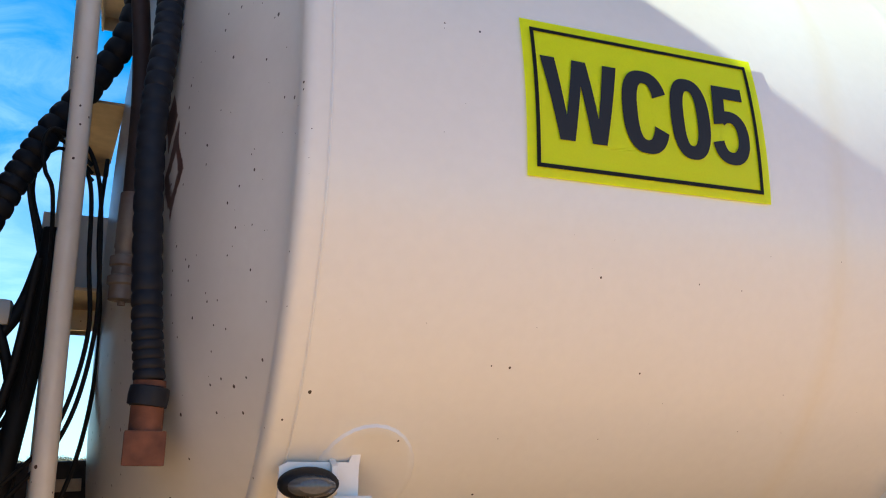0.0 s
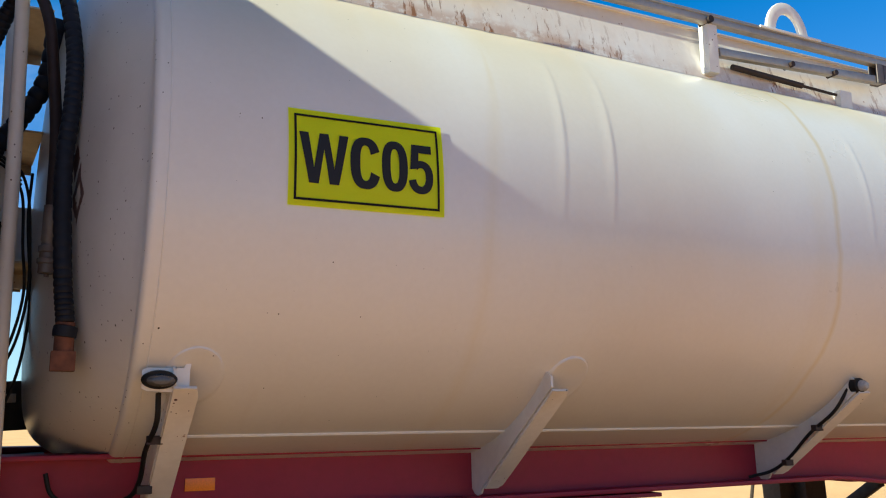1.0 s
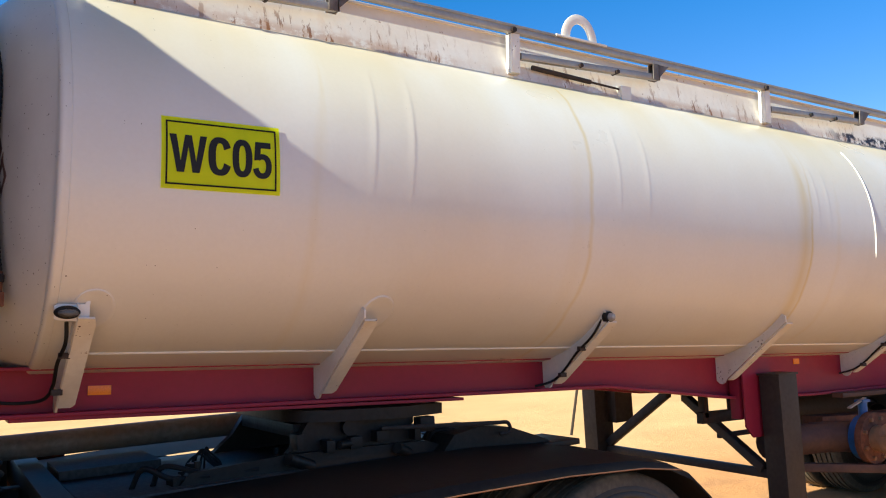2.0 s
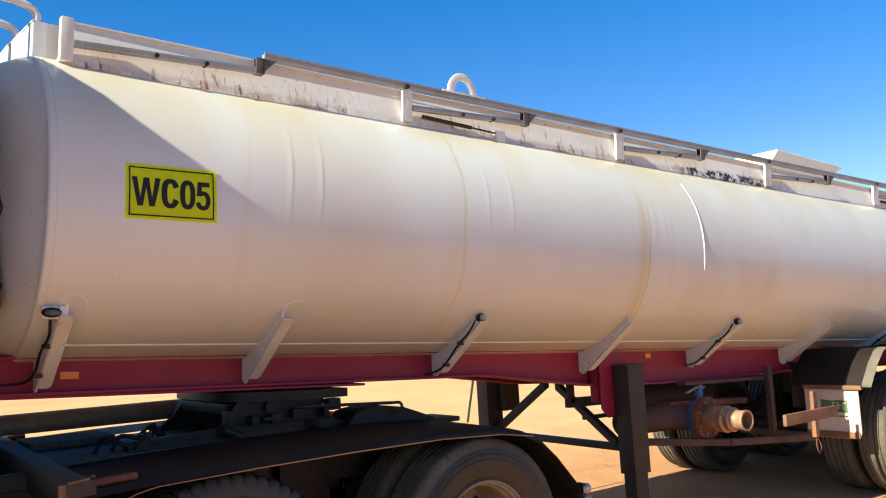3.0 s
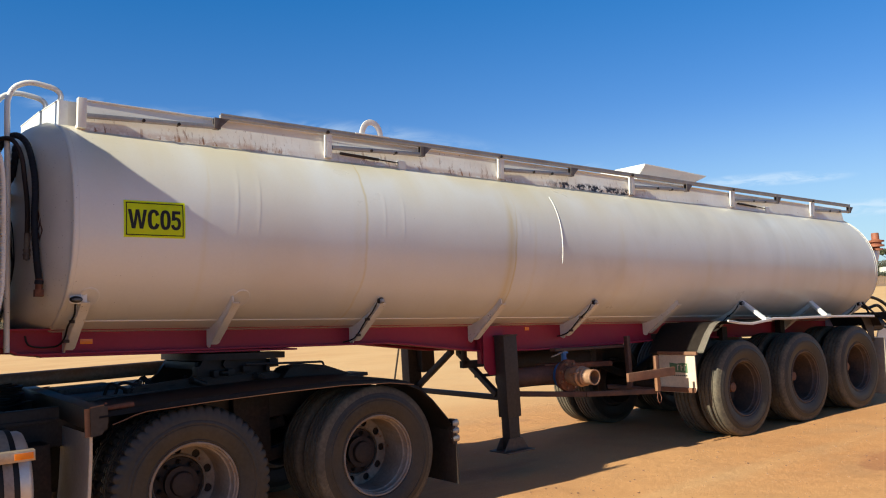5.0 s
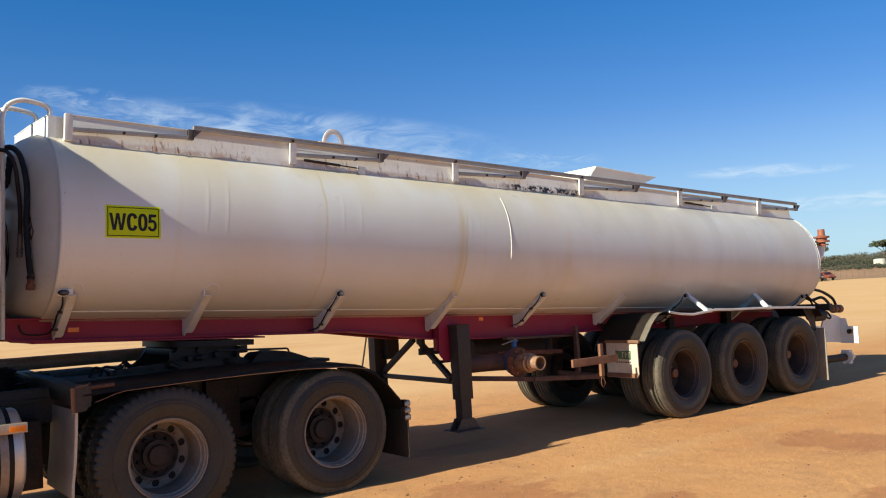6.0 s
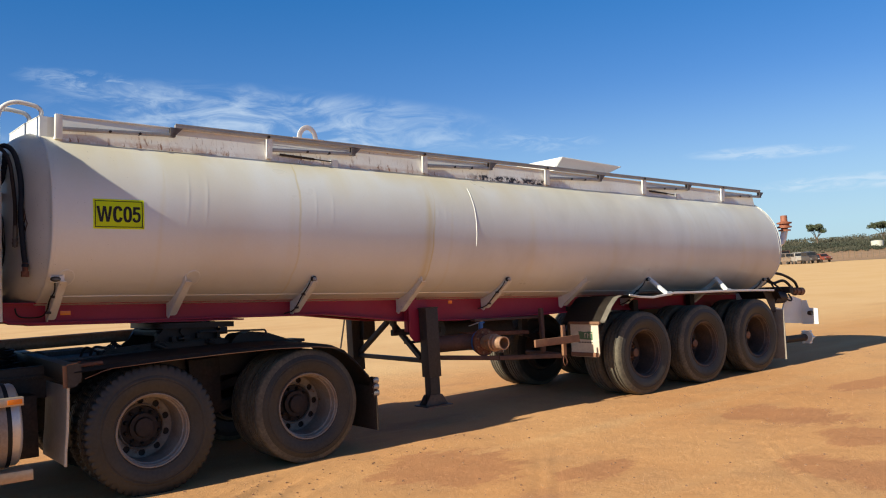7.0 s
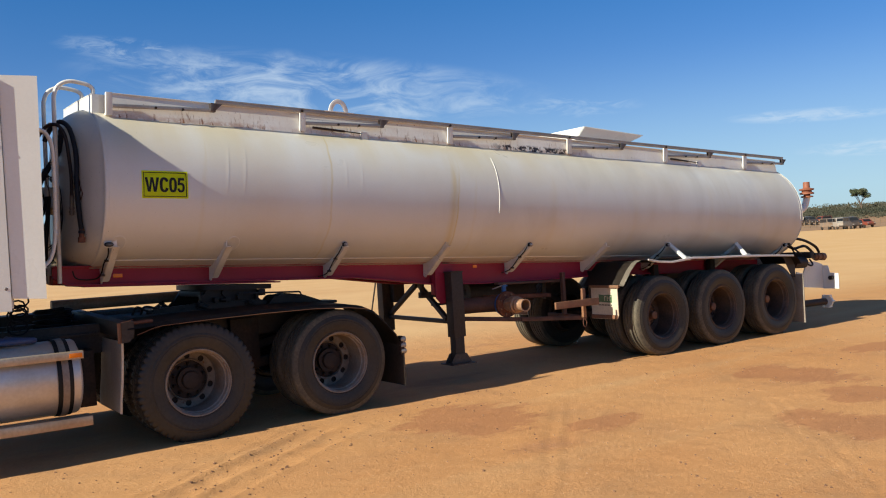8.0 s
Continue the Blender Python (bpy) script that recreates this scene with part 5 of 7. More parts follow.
def build_outlet():
    b = TRAILER_BACK
    # bottom outlet: flanged valve and camlock that points out to the near side
    c = Vector((5.31, -0.75, 0.855))
    way = Vector((-0.02, -1.0, -0.01)).normalized()
    m = frame_at(c, way)
    bm = bmesh.new()
    lathe(bm, [(0.0, 0.012), (0.155, 0.012), (0.158, 0.0), (0.158, -0.03), (0.0, -0.03)], 32, m)
    flange = part("outlet_flange", bm, m_rust, trailer, "rusty bolted outlet flange", world_m=b)
    for i in range(8):
        a = 2 * math.pi * (i + 0.5) / 8
        bm = bmesh.new()
        lathe(bm, [(0.0, 0.03), (0.013, 0.03), (0.014, 0.01), (0.0, 0.01)], 6, m @ Matrix.Translation((0.125 * math.cos(a), 0.125 * math.sin(a), 0)))
        part("flange_bolt", bm, m_brown, flange, world_m=Matrix.Identity(4))
    bm = bmesh.new()
    lathe(bm, [(0.070, 0.0), (0.078, 0.012), (0.078, 0.075), (0.094, 0.082), (0.097, 0.10), (0.092, 0.135), (0.098, 0.142), (0.100, 0.178), (0.092, 0.186), (0.084, 0.190), (0.083, 0.212), (0.089, 0.216), (0.089, 0.232), (0.078, 0.238),
               (0.073, 0.245), (0.076, 0.253), (0.070, 0.262), (0.071, 0.325), (0.075, 0.330), (0.075, 0.345), (0.062, 0.345), (0.060, 0.12), (0.0, 0.12)], 36, m)
    part("camlock_coupling", bm, m_brass, trailer, "tan camlock hose coupling with an open mouth", world_m=b)
    bm = bmesh.new()
    bar(bm, m @ Vector((-0.098, 0.03, 0.11)), m @ Vector((-0.112, 0.05, 0.235)), 0.022, 0.012)
    bar(bm, m @ Vector((0.098, -0.03, 0.11)), m @ Vector((0.112, -0.05, 0.235)), 0.022, 0.012)
    part("camlock_lever", bm, m_brass, trailer, world_m=b)
    bm = bmesh.new()
    sweep(bm, spline([c - way * 0.03, c - way * 0.10, (5.20, -0.55, 0.86), (5.0, -0.50, 0.865), (4.66, -0.48, 0.87)], 8), circle(0.095, 18))
    part("outlet_pipe", bm, m_brown_dark, trailer, "dark brown outlet pipe", world_m=b)
    bm = bmesh.new()
    lathe(bm, [(0.09, -0.035), (0.135, -0.035), (0.138, -0.05), (0.138, -0.085), (0.09, -0.085)], 28, m)
    rod(bm, c - way * 0.06 + Vector((0, 0, 0.12)), c - way * 0.06 + Vector((0, 0, 0.215)), 0.028, 12)
    box(bm, c - way * 0.06 + Vector((0, 0, 0.222)), (0.075, 0.06, 0.018), 0.004)
    valve = part("butterfly_valve", bm, m_valve, trailer, "blue butterfly valve body", world_m=b)
    bm = bmesh.new()
    bar(bm, c - way * 0.06 + Vector((0.03, 0, 0.237)), c - way * 0.06 + Vector((-0.20, -0.04, 0.20)), 0.024, 0.008, 0.002)
    part("lever", bm, m_galv, valve, "bare steel lever", world_m=Matrix.Identity(4))
    # brown carrier frame behind the outlet
    bm = bmesh.new()
    bar(bm, (5.42, -0.84, 0.665), (6.36, -0.98, 0.60), 0.05, 0.05)
    bar(bm, (5.42, -0.84, 0.665), (4.70, -0.46, 0.73), 0.05, 0.05)
    bar(bm, (6.36, -0.98, 0.60), (6.36, -0.3, 0.62), 0.05, 0.05)
    bar(bm, (6.34, -0.62, 1.17), (6.34, -0.62, 0.62), 0.05, 0.05)
    bar(bm, (5.35, -0.50, 1.10), (6.4, -0.50, 1.06), 0.08, 0.03)
    part("carrier_frame", bm, m_brown_dark, trailer, "rusty brown pipe carrier", world_m=b)
    bm = bmesh.new()
    box(bm, (6.30, -1.02, 0.79), (0.05, 0.04, 0.36), 0.004)
    box(bm, (6.12, -1.10, 0.80), (0.72, 0.03, 0.085), 0.004, None)
    part("arm_bracket", bm, m_brown, trailer, "brown steel bracket arm", world_m=b)
    bm = bmesh.new()
    sweep(bm, spline([(6.27, -1.04, 0.60), (6.25, -1.05, 0.54), (6.28, -1.05, 0.49), (6.31, -1.05, 0.54), (6.29, -1.04, 0.60)], 6), circle(0.005, 6))
    part("safety_pin", bm, m_rust, trailer, "hanging safety pin", world_m=b)
    # valve boxes and air tank under the far rail
    bm = bmesh.new()
    rod(bm, (5.3, 0.1, 0.98), (6.4, 0.1, 0.92), 0.13, 20)
    part("air_tank", bm, m_black, trailer, "black air tank", world_m=b)
    bm = bmesh.new()
    bar(bm, (5.35, -0.30, 0.93), (6.3, -0.35, 0.88), 0.16, 0.05, 0.005)
    part("side_bar", bm, m_rust, trailer, world_m=b)


build_outlet()


def build_rear():
    b = TRAILER_BACK
    bm = bmesh.new()
    sweep(bm, spline([(11.15, -0.6, 1.72), (11.40, -0.68, 1.76), (11.62, -0.73, 1.86), (11.70, -0.75, 2.04)], 6), circle(0.052, 14))
    part("vent_pipe", bm, m_white, trailer, "white vent standpipe", world_m=b)
    bm = bmesh.new()
    lathe(bm, [(0, 0), (0.11, 0.0), (0.11, 0.022), (0.06, 0.03), (0.06, 0.05), (0.13, 0.055), (0.13, 0.08), (0.09, 0.09), (0.09, 0.12), (0.13, 0.125), (0.135, 0.150), (0.075, 0.160), (0.062, 0.17), (0.060, 0.262), (0.054, 0.27), (0.0, 0.27)], 24, Matrix.Translation((11.70, -0.75, 2.03)) @ Matrix.Diagonal((0.86, 0.86, 0.93, 1)))
    part("vent_valve", bm, m_vent, trailer, "orange flanged vent valve", world_m=b)
    # light bar, number plate box, hoses, bumper
    bm = bmesh.new()
    box(bm, (11.35, 0, 1.10), (0.10, 2.0, 0.10), 0.006)
    part("rear_beam", bm, m_dark, trailer, world_m=b)
    bm = bmesh.new()
    plate(bm, [(11.2, 0.60), (11.93, 0.53), (11.93, 0.92), (11.7, 0.98), (11.5, 0.98), (11.38, 0.80), (11.2, 0.84)], 0.02, at_y(-0.80))
    part("light_plate", bm, m_white, trailer, "white rear light plate", world_m=b)
    bm = bmesh.new()
    plate(bm, [(-1.08, 0.52), (-0.80, 0.52), (-0.80, 0.90), (-0.90, 0.90), (-0.93, 0.78), (-1.08, 0.77)], 0.015, at_x(11.93))
    part("light_plate", bm, m_white_clean, trailer, "white rear light plate", world_m=b)
    bm = bmesh.new()
    rod(bm, (11.86, -0.97, 0.70), (11.925, -0.97, 0.70), 0.035, 12)
    part("rear_lamp", bm, m_dark, trailer, world_m=b)
    bm = bmesh.new()
    rod(bm, (10.6, -1.0, 0.36), (11.62, -1.0, 0.335), 0.055, 16)
    part("drain_pipe", bm, m_dark, trailer, "dark drain pipe", world_m=b)
    bm = bmesh.new()
    lathe(bm, [(0, 0.02), (0.10, 0.02), (0.10, -0.02), (0, -0.02)], 20, Matrix.Translation((11.69, -1.0, 0.335)) @ pose(0, 0, 0, 0, 90, 0))
    cap = part("drain_flange", bm, m_white_clean, trailer, "white round drain flange", world_m=b)
    for i in range(6):
        a = math.pi * 2 * i / 6
        bm = bmesh.new()
        rod(bm, (11.65, -1.0 + 0.10 * math.cos(a), 0.335 + 0.10 * math.sin(a)), (11.73, -1.0 + 0.10 * math.cos(a), 0.335 + 0.10 * math.sin(a)), 0.016, 8)
        part("flange_lug", bm, m_white_clean, cap, world_m=Matrix.Identity(4))
    for pts, r in (([(10.83, -0.86, 1.50), (11.05, -0.85, 1.40), (11.45, -0.82, 1.33), (11.80, -0.78, 1.22), (11.93, -0.76, 1.12)], 0.022),
                   ([(10.85, -0.8, 1.34), (11.15, -0.8, 1.22), (11.45, -0.82, 1.24), (11.78, -0.78, 1.08)], 0.022),
                   ([(10.84, -0.84, 1.42), (10.98, -0.86, 1.28), (11.05, -0.9, 1.12)], 0.014),
                   ([(10.9, -0.88, 1.30), (11.1, -0.9, 1.18), (11.3, -0.88, 1.10), (11.5, -0.84, 1.12)], 0.014),
                   ([(11.25, -0.9, 0.99), (11.40, -0.93, 0.93), (11.55, -0.87, 0.95), (11.62, -0.78, 1.02)], 0.014)):
        bm = bmesh.new()
        sweep(bm, spline(pts, 8), circle(r, 8))
        part("rear_hose", bm, m_cable, trailer, "black hose", world_m=b)
    bm = bmesh.new()
    rod(bm, (11.74, -0.78, 1.06), (12.02, -0.76, 1.04), 0.048, 14)
    rod(bm, (11.95, -0.765, 1.047), (12.05, -0.76, 1.04), 0.064, 14)
    rod(bm, (11.80, -0.78, 1.05), (11.84, -0.78, 1.05), 0.066, 14)
    part("rear_coupling", bm, m_brown, trailer, "rusty coupling", world_m=b)
    bm = bmesh.new()
    rod(bm, (10.95, -0.9, 1.0), (11.25, -0.9, 0.99), 0.09, 16)
    part("brake_chamber", bm, m_dark, trailer, world_m=b)


build_rear()


def build_ladder():
    """Fixed ladder on the front head, with hand loops, hoses and cables."""
    tr = 0.019
    for y in (-0.50, -0.17):
        bm = bmesh.new()
        e = 0.0 if y < -0.3 else -0.03
        base = [(0.404, y, 1.45), (0.392, y, 2.03), (0.382, y, 2.5), (0.364, y, 3.05), (0.37, y, 3.17), (0.41, y, 3.25), (0.50, y, 3.293), (0.61, y, 3.285), (0.67, y, 3.268), (0.698, y, 3.235), (0.695, y, 3.19)]
        sweep(bm, spline([(x + e, q, z) for x, q, z in base], 6), circle(tr, 14))
        part("ladder_stile", bm, m_white, trailer, "chipped white ladder tube")
    for z in (2.148, 2.545, 2.94):
        bm = bmesh.new()
        plate(bm, [(0.365, -0.25), (0.450, -0.25), (0.420, 0.13), (0.365, 0.13)], 0.006, Matrix.Translation((0, 0, z)))
        bar(bm, (0.365, -0.25, z - 0.022), (0.365, 0.13, z - 0.022), 0.005, 0.04, 0.001)
        bar(bm, (0.365, 0.13, z - 0.020), (0.418, 0.13, z - 0.020), 0.005, 0.035, 0.001)
        part("ladder_step", bm, m_step, trailer, "worn cream ladder step")
    # wrapped hose with a rusty end block
    bm = bmesh.new()
    pts = spline([(0.30, -0.40, 2.74), (0.35, -0.45, 2.86), (0.415, -0.52, 2.91), (0.474, -0.60, 2.84), (0.508, -0.66, 2.66), (0.513, -0.70, 2.5), (0.505, -0.735, 2.3), (0.520, -0.765, 2.05), (0.534, -0.775, 1.925)], 40)
    sec = 20
    rings = []
    for i, p in enumerate(pts):
        a, b2 = pts[max(0, i - 1)], pts[min(len(pts) - 1, i + 1)]
        mm = frame_at((0, 0, 0), b2 - a, (1, 0, 0)).to_3x3()
        r = 0.0196 + 0.0022 * (0.0, 0.75, 0.92, 1.0, 0.96)[i % 5]
        rings.append([bm.verts.new(p + mm @ Vector((r * math.cos(2 * math.pi * j / sec), r * math.sin(2 * math.pi * j / sec), 0))) for j in range(sec)])
    for r0, r1 in zip(rings, rings[1:]):
        for j in range(sec):
            bm.faces.new((r0[j], r0[(j + 1) % sec], r1[(j + 1) % sec], r1[j]))
    bm.faces.new(rings[-1])
    hose = part("wrapped_hose", bm, m_hose, trailer, "black spiral-wrapped hose hanging on the front of the tank")
    bm = bmesh.new()
    lathe(bm, [(0, 0.02), (0.022, 0.02), (0.0225, -0.05), (0, -0.05)], 14, Matrix.Translation((0.535, -0.775, 1.905)))
    box(bm, (0.535, -0.775, 1.834), (0.054, 0.054, 0.046), 0.003)
    part("hose_end", bm, m_rust, hose, "rusty hose end block", world_m=Matrix.Identity(4))
    bm = bmesh.new()
    lathe(bm, [(0.021, 0.014), (0.0265, 0.012), (0.0275, 0.0), (0.0265, -0.013), (0.021, -0.015)], 18, Matrix.Translation((0.535, -0.775, 1.904)) @ pose(0, 0, 0, 0, 6, 0))
    part("hose_tape", bm, m_hose, hose, "turn of black tape", world_m=Matrix.Identity(4))
    bm = bmesh.new()
    sweep(bm, spline([(0.24, -0.42, 2.77), (0.31, -0.48, 2.87), (0.39, -0.55, 2.87), (0.440, -0.60, 2.76), (0.464, -0.61, 2.6), (0.482, -0.62, 2.42), (0.486, -0.62, 2.22)], 10), circle(0.0155, 12))
    h2 = part("air_hose", bm, m_hose_brown, trailer, "dark brown rubber hose beside the wrapped one")
    bm = bmesh.new()
    lathe(bm, [(0, 0.09), (0.0185, 0.09), (0.0195, 0.0), (0.0175, -0.004), (0.0175, -0.014), (0.024, -0.016), (0.024, -0.030), (0.020, -0.033), (0.020, -0.046), (0.025, -0.048), (0.025, -0.060), (0.021, -0.063), (0.021, -0.085), (0.006, -0.087), (0.006, -0.093), (0, -0.093)], 16, Matrix.Translation((0.486, -0.62, 2.148)))
    part("hose_coupling", bm, m_clevis, h2, "worn metal hose coupling", world_m=Matrix.Identity(4))
    bm = bmesh.new()
    pts = spline([(0.46, -0.32, 2.88), (0.445, -0.30, 2.70), (0.385, -0.28, 2.57), (0.315, -0.28, 2.45), (0.27, -0.28, 2.35), (0.225, -0.28, 2.24), (0.12, -0.28, 2.03)], 20)
    rings = []
    for i, p in enumerate(pts):
        a, b2 = pts[max(0, i - 1)], pts[min(len(pts) - 1, i + 1)]
        mm = frame_at((0, 0, 0), b2 - a, (1, 0, 0)).to_3x3()
        r = 0.0235 + 0.0045 * (0.0, 0.75, 0.92, 1.0, 0.96)[i % 5]
        rings.append([bm.verts.new(p + mm @ Vector((r * math.cos(2 * math.pi * j / sec), r * math.sin(2 * math.pi * j / sec), 0))) for j in range(sec)])
    for r0, r1 in zip(rings, rings[1:]):
        for j in range(sec):
            bm.faces.new((r0[j], r0[(j + 1) % sec], r1[(j + 1) % sec], r1[j]))
    part("wrapped_hose", bm, m_hose, trailer, "black spiral-wrapped supply hose")
    for pts, r in (([(0.35, -0.3, 2.25), (0.338, -0.3, 2.0), (0.318, -0.31, 1.8), (0.29, -0.3, 1.55), (0.22, -0.3, 1.40)], 0.020),
                   ([(0.10, -0.3, 2.22), (0.22, -0.3, 2.16), (0.29, -0.29, 2.02), (0.325, -0.3, 1.86), (0.335, -0.3, 1.65)], 0.010),
                   ([(0.16, -0.34, 1.62), (0.25, -0.33, 1.76), (0.31, -0.34, 1.95), (0.335, -0.35, 2.18)], 0.008),
                   ([(0.18, -0.36, 2.02), (0.26, -0.35, 1.88), (0.30, -0.34, 1.70), (0.31, -0.35, 1.52)], 0.008),
                   ([(0.05, -0.3, 2.02), (0.2, -0.3, 1.98), (0.30, -0.28, 2.08), (0.34, -0.25, 2.25)], 0.013)):
        bm = bmesh.new()
        sweep(bm, spline(pts, 8), circle(r, 10))
        part("air_hose", bm, m_cable, trailer, "black rubber air line behind the ladder")
    bm = bmesh.new()
    box(bm, (0.24, -0.27, 2.085), (0.11, 0.07, 0.05), 0.012)
    part("hose_coupling", bm, m_galv, trailer, "worn metal air coupling")
    # dark beams across the nose of the tank, on the far side
    b = TRAILER_BACK
    bm = bmesh.new()
    box(bm, (0.185, 0.36, 1.775), (0.60, 0.14, 0.165), 0.006)
    beam = part("nose_beam", bm, m_black, trailer, "black service beam ahead of the tank", world_m=b)
    bm = bmesh.new()
    box(bm, (0.375, 0.288, 1.80), (0.09, 0.006, 0.03), 0.002)
    part("maker_plate", bm, m_tread, beam, "small tan plate", world_m=Matrix.Identity(4))
    bm = bmesh.new()
    box(bm, (0.20, 0.20, 1.590), (0.62, 0.30, 0.05), 0.005)
    part("nose_plate", bm, m_black, trailer, "black nose plate", world_m=b)
    for i in (1, 4, 5, 6):
        y = -0.36 + 0.05 * i
        bm = bmesh.new()
        pts = [(0.42 + 0.01 * i, y, 2.42 - 0.02 * i), (0.43, y - 0.02, 2.25), (0.44 + 0.012 * (i % 3), y, 2.0), (0.42, y + 0.01, 1.80 - 0.03 * (i % 3)), (0.34 - 0.02 * i, y + 0.03, 1.62 - 0.02 * i), (0.15 - 0.03 * i, y + 0.1, 1.66 + 0.04 * (i % 4)), (-0.02, y + 0.1, 1.9 + 0.08 * (i % 3))]
        if i > 3:
            pts = [(0.40, y - 0.1, 2.40), (0.33, y - 0.14, 2.45), (0.29, y - 0.12, 2.36), (0.30 + 0.01 * i, y - 0.1, 2.1), (0.26, y - 0.05, 1.85), (0.12, y, 1.7 + 0.05 * i), (0.0, y, 1.75 + 0.06 * i)]
        sweep(bm, spline(pts, 8), circle(0.0042, 8))
        part("cable", bm, m_cable, trailer, "thin black cable")
    # thin lines looped through the ladder
    for pts in ([(0.375, -0.36, 2.415), (0.362, -0.36, 2.422), (0.331, -0.36, 2.431), (0.317, -0.36, 2.403), (0.326, -0.36, 2.348), (0.344, -0.35, 2.301), (0.35, -0.33, 2.15), (0.33, -0.32, 1.9)],
                [(0.375, -0.42, 2.40), (0.405, -0.42, 2.37), (0.428, -0.42, 2.30), (0.440, -0.42, 2.18), (0.446, -0.42, 2.05), (0.430, -0.42, 1.92), (0.395, -0.42, 1.83), (0.33, -0.40, 1.75)],
                [(0.380, -0.44, 2.36), (0.412, -0.44, 2.30), (0.424, -0.44, 2.16), (0.436, -0.44, 2.04), (0.418, -0.44, 1.92), (0.385, -0.44, 1.84), (0.31, -0.42, 1.76)]):
        bm = bmesh.new()
        sweep(bm, spline(pts, 8), circle(0.004, 8))
        part("cable", bm, m_cable, trailer, "thin black cable")
    bm = bmesh.new()
    plate(bm, [(0.30, 2.10), (0.46, 2.10), (0.46, 2.36), (0.30, 2.36)], 0.008, at_y(-0.02))
    part("rear_plate", bm, m_white, trailer, "white mounting plate behind the ladder")


build_ladder()

# ---- the prime mover ----
tractor = thing("prime_mover", Matrix.Identity(4), "white-cabbed prime mover with a dusty black chassis, coupled to the trailer", "truck")


def build_tractor():
    for s in (-1, 1):
        bm = bmesh.new()
        plate(bm, [(-4.0, 0.82), (3.05, 0.82), (3.15, 0.90), (3.15, 1.08), (-4.0, 1.08)], 0.01, at_y(s * 0.42))
        bar(bm, (-4.0, s * 0.385, 0.82), (3.05, s * 0.385, 0.82), 0.08, 0.01, 0.002)
        bar(bm, (-4.0, s * 0.385, 1.08), (3.15, s * 0.385, 1.08), 0.08, 0.01, 0.002)
        part("chassis_rail", bm, m_black, tractor, "black chassis rail")
    for x in (0.4, 2.05, 3.05):
        part_box("cross_member", (x - 0.04, x + 0.04), (-0.36, 0.36), (0.85, 1.05), m_dark, tractor)
    # fifth wheel
    bm = bmesh.new()
    plate(bm, [(1.66, -0.30), (1.72, -0.42), (1.84, -0.48), (2.18, -0.48), (2.32, -0.41), (2.46, -0.35), (2.46, -0.12), (2.12, -0.06), (2.05, 0.0), (2.12, 0.06), (2.46, 0.12), (2.46, 0.35), (2.32, 0.41), (2.18, 0.48), (1.84, 0.48), (1.72, 0.42), (1.66, 0.30)], 0.05, Matrix.Translation((0, 0, 1.325)) @ Matrix.Translation((1.9, 0, 0)) @ pose(0, 0, 0, 0, SLOPE, 0) @ Matrix.Translation((-1.9, 0, 0)))
    box(bm, (2.0, 0, 1.27), (0.6, 0.7, 0.06), 0.01)
    part("fifth_wheel", bm, m_grease, tractor, "greasy black fifth wheel coupling")
    for s in (-1, 1):
        bm = bmesh.new()
        plate(bm, [(1.56, 1.12), (2.36, 1.12), (2.27, 1.20), (2.22, 1.31), (1.74, 1.31), (1.66, 1.20)], 0.05, at_y(s * 0.40))
        rod(bm, (1.92, s * 0.36, 1.27), (1.92, s * 0.46, 1.27), 0.035, 14)
        part("fifth_wheel_mount", bm, m_grease, tractor)
    bm = bmesh.new()
    box(bm, (1.85, 0, 1.10), (1.5, 1.0, 0.035), 0.005)
    plate(bm, [(1.16, 1.10), (1.22, 1.17), (1.62, 1.19), (2.30, 1.17), (2.48, 1.10)], 0.05, at_y(-0.44))
    rnd = random.Random(8)
    for k in range(26):
        x, y = rnd.uniform(1.15, 2.5), rnd.uniform(-0.48, -0.2)
        rod(bm, (x, y, 1.10), (x, y, 1.13 + rnd.uniform(0.0, 0.075)), rnd.uniform(0.010, 0.026), 8)
    part("mounting_base", bm, m_grease, tractor, "greasy black mounting plate with bolts")
    for k in range(9):
        bm = bmesh.new()
        x, z = 1.60 + 0.09 * k + rnd.uniform(-0.03, 0.03), rnd.uniform(1.14, 1.25)
        if k % 3 == 0:
            rod(bm, (x, -0.50, z), (x + rnd.uniform(0.05, 0.12), -0.46, z + rnd.uniform(-0.05, 0.05)), rnd.uniform(0.015, 0.03), 10)
        else:
            box(bm, (x, -0.455, z), (rnd.uniform(0.03, 0.09), rnd.uniform(0.05, 0.09), rnd.uniform(0.03, 0.08)), 0.006, None)
        part("coupling_fitting", bm, m_grease, tractor)
    bm = bmesh.new()
    bar(bm, (2.05, -0.50, 1.255), (2.62, -0.58, 1.225), 0.018, 0.018, 0.004)
    sweep(bm, spline([(2.62, -0.58, 1.225), (2.67, -0.59, 1.22), (2.68, -0.59, 1.18), (2.63, -0.58, 1.17)], 6), circle(0.009, 8))
    part("release_handle", bm, m_dark, tractor, "greasy release handle")
    for x0, x1 in ((1.02, 1.3), (1.1, 1.5), (2.35, 2.8)):
        bm = bmesh.new()
        sweep(bm, spline([(x0, -0.36, 1.12), (x0 + 0.04, -0.40, 1.20), ((x0 + x1) / 2, -0.44, 1.16 + rnd.uniform(-0.02, 0.05)), (x1, -0.46, 1.15)], 8), circle(0.011, 8))
        part("air_line", bm, m_cable, tractor)
    bm = bmesh.new()
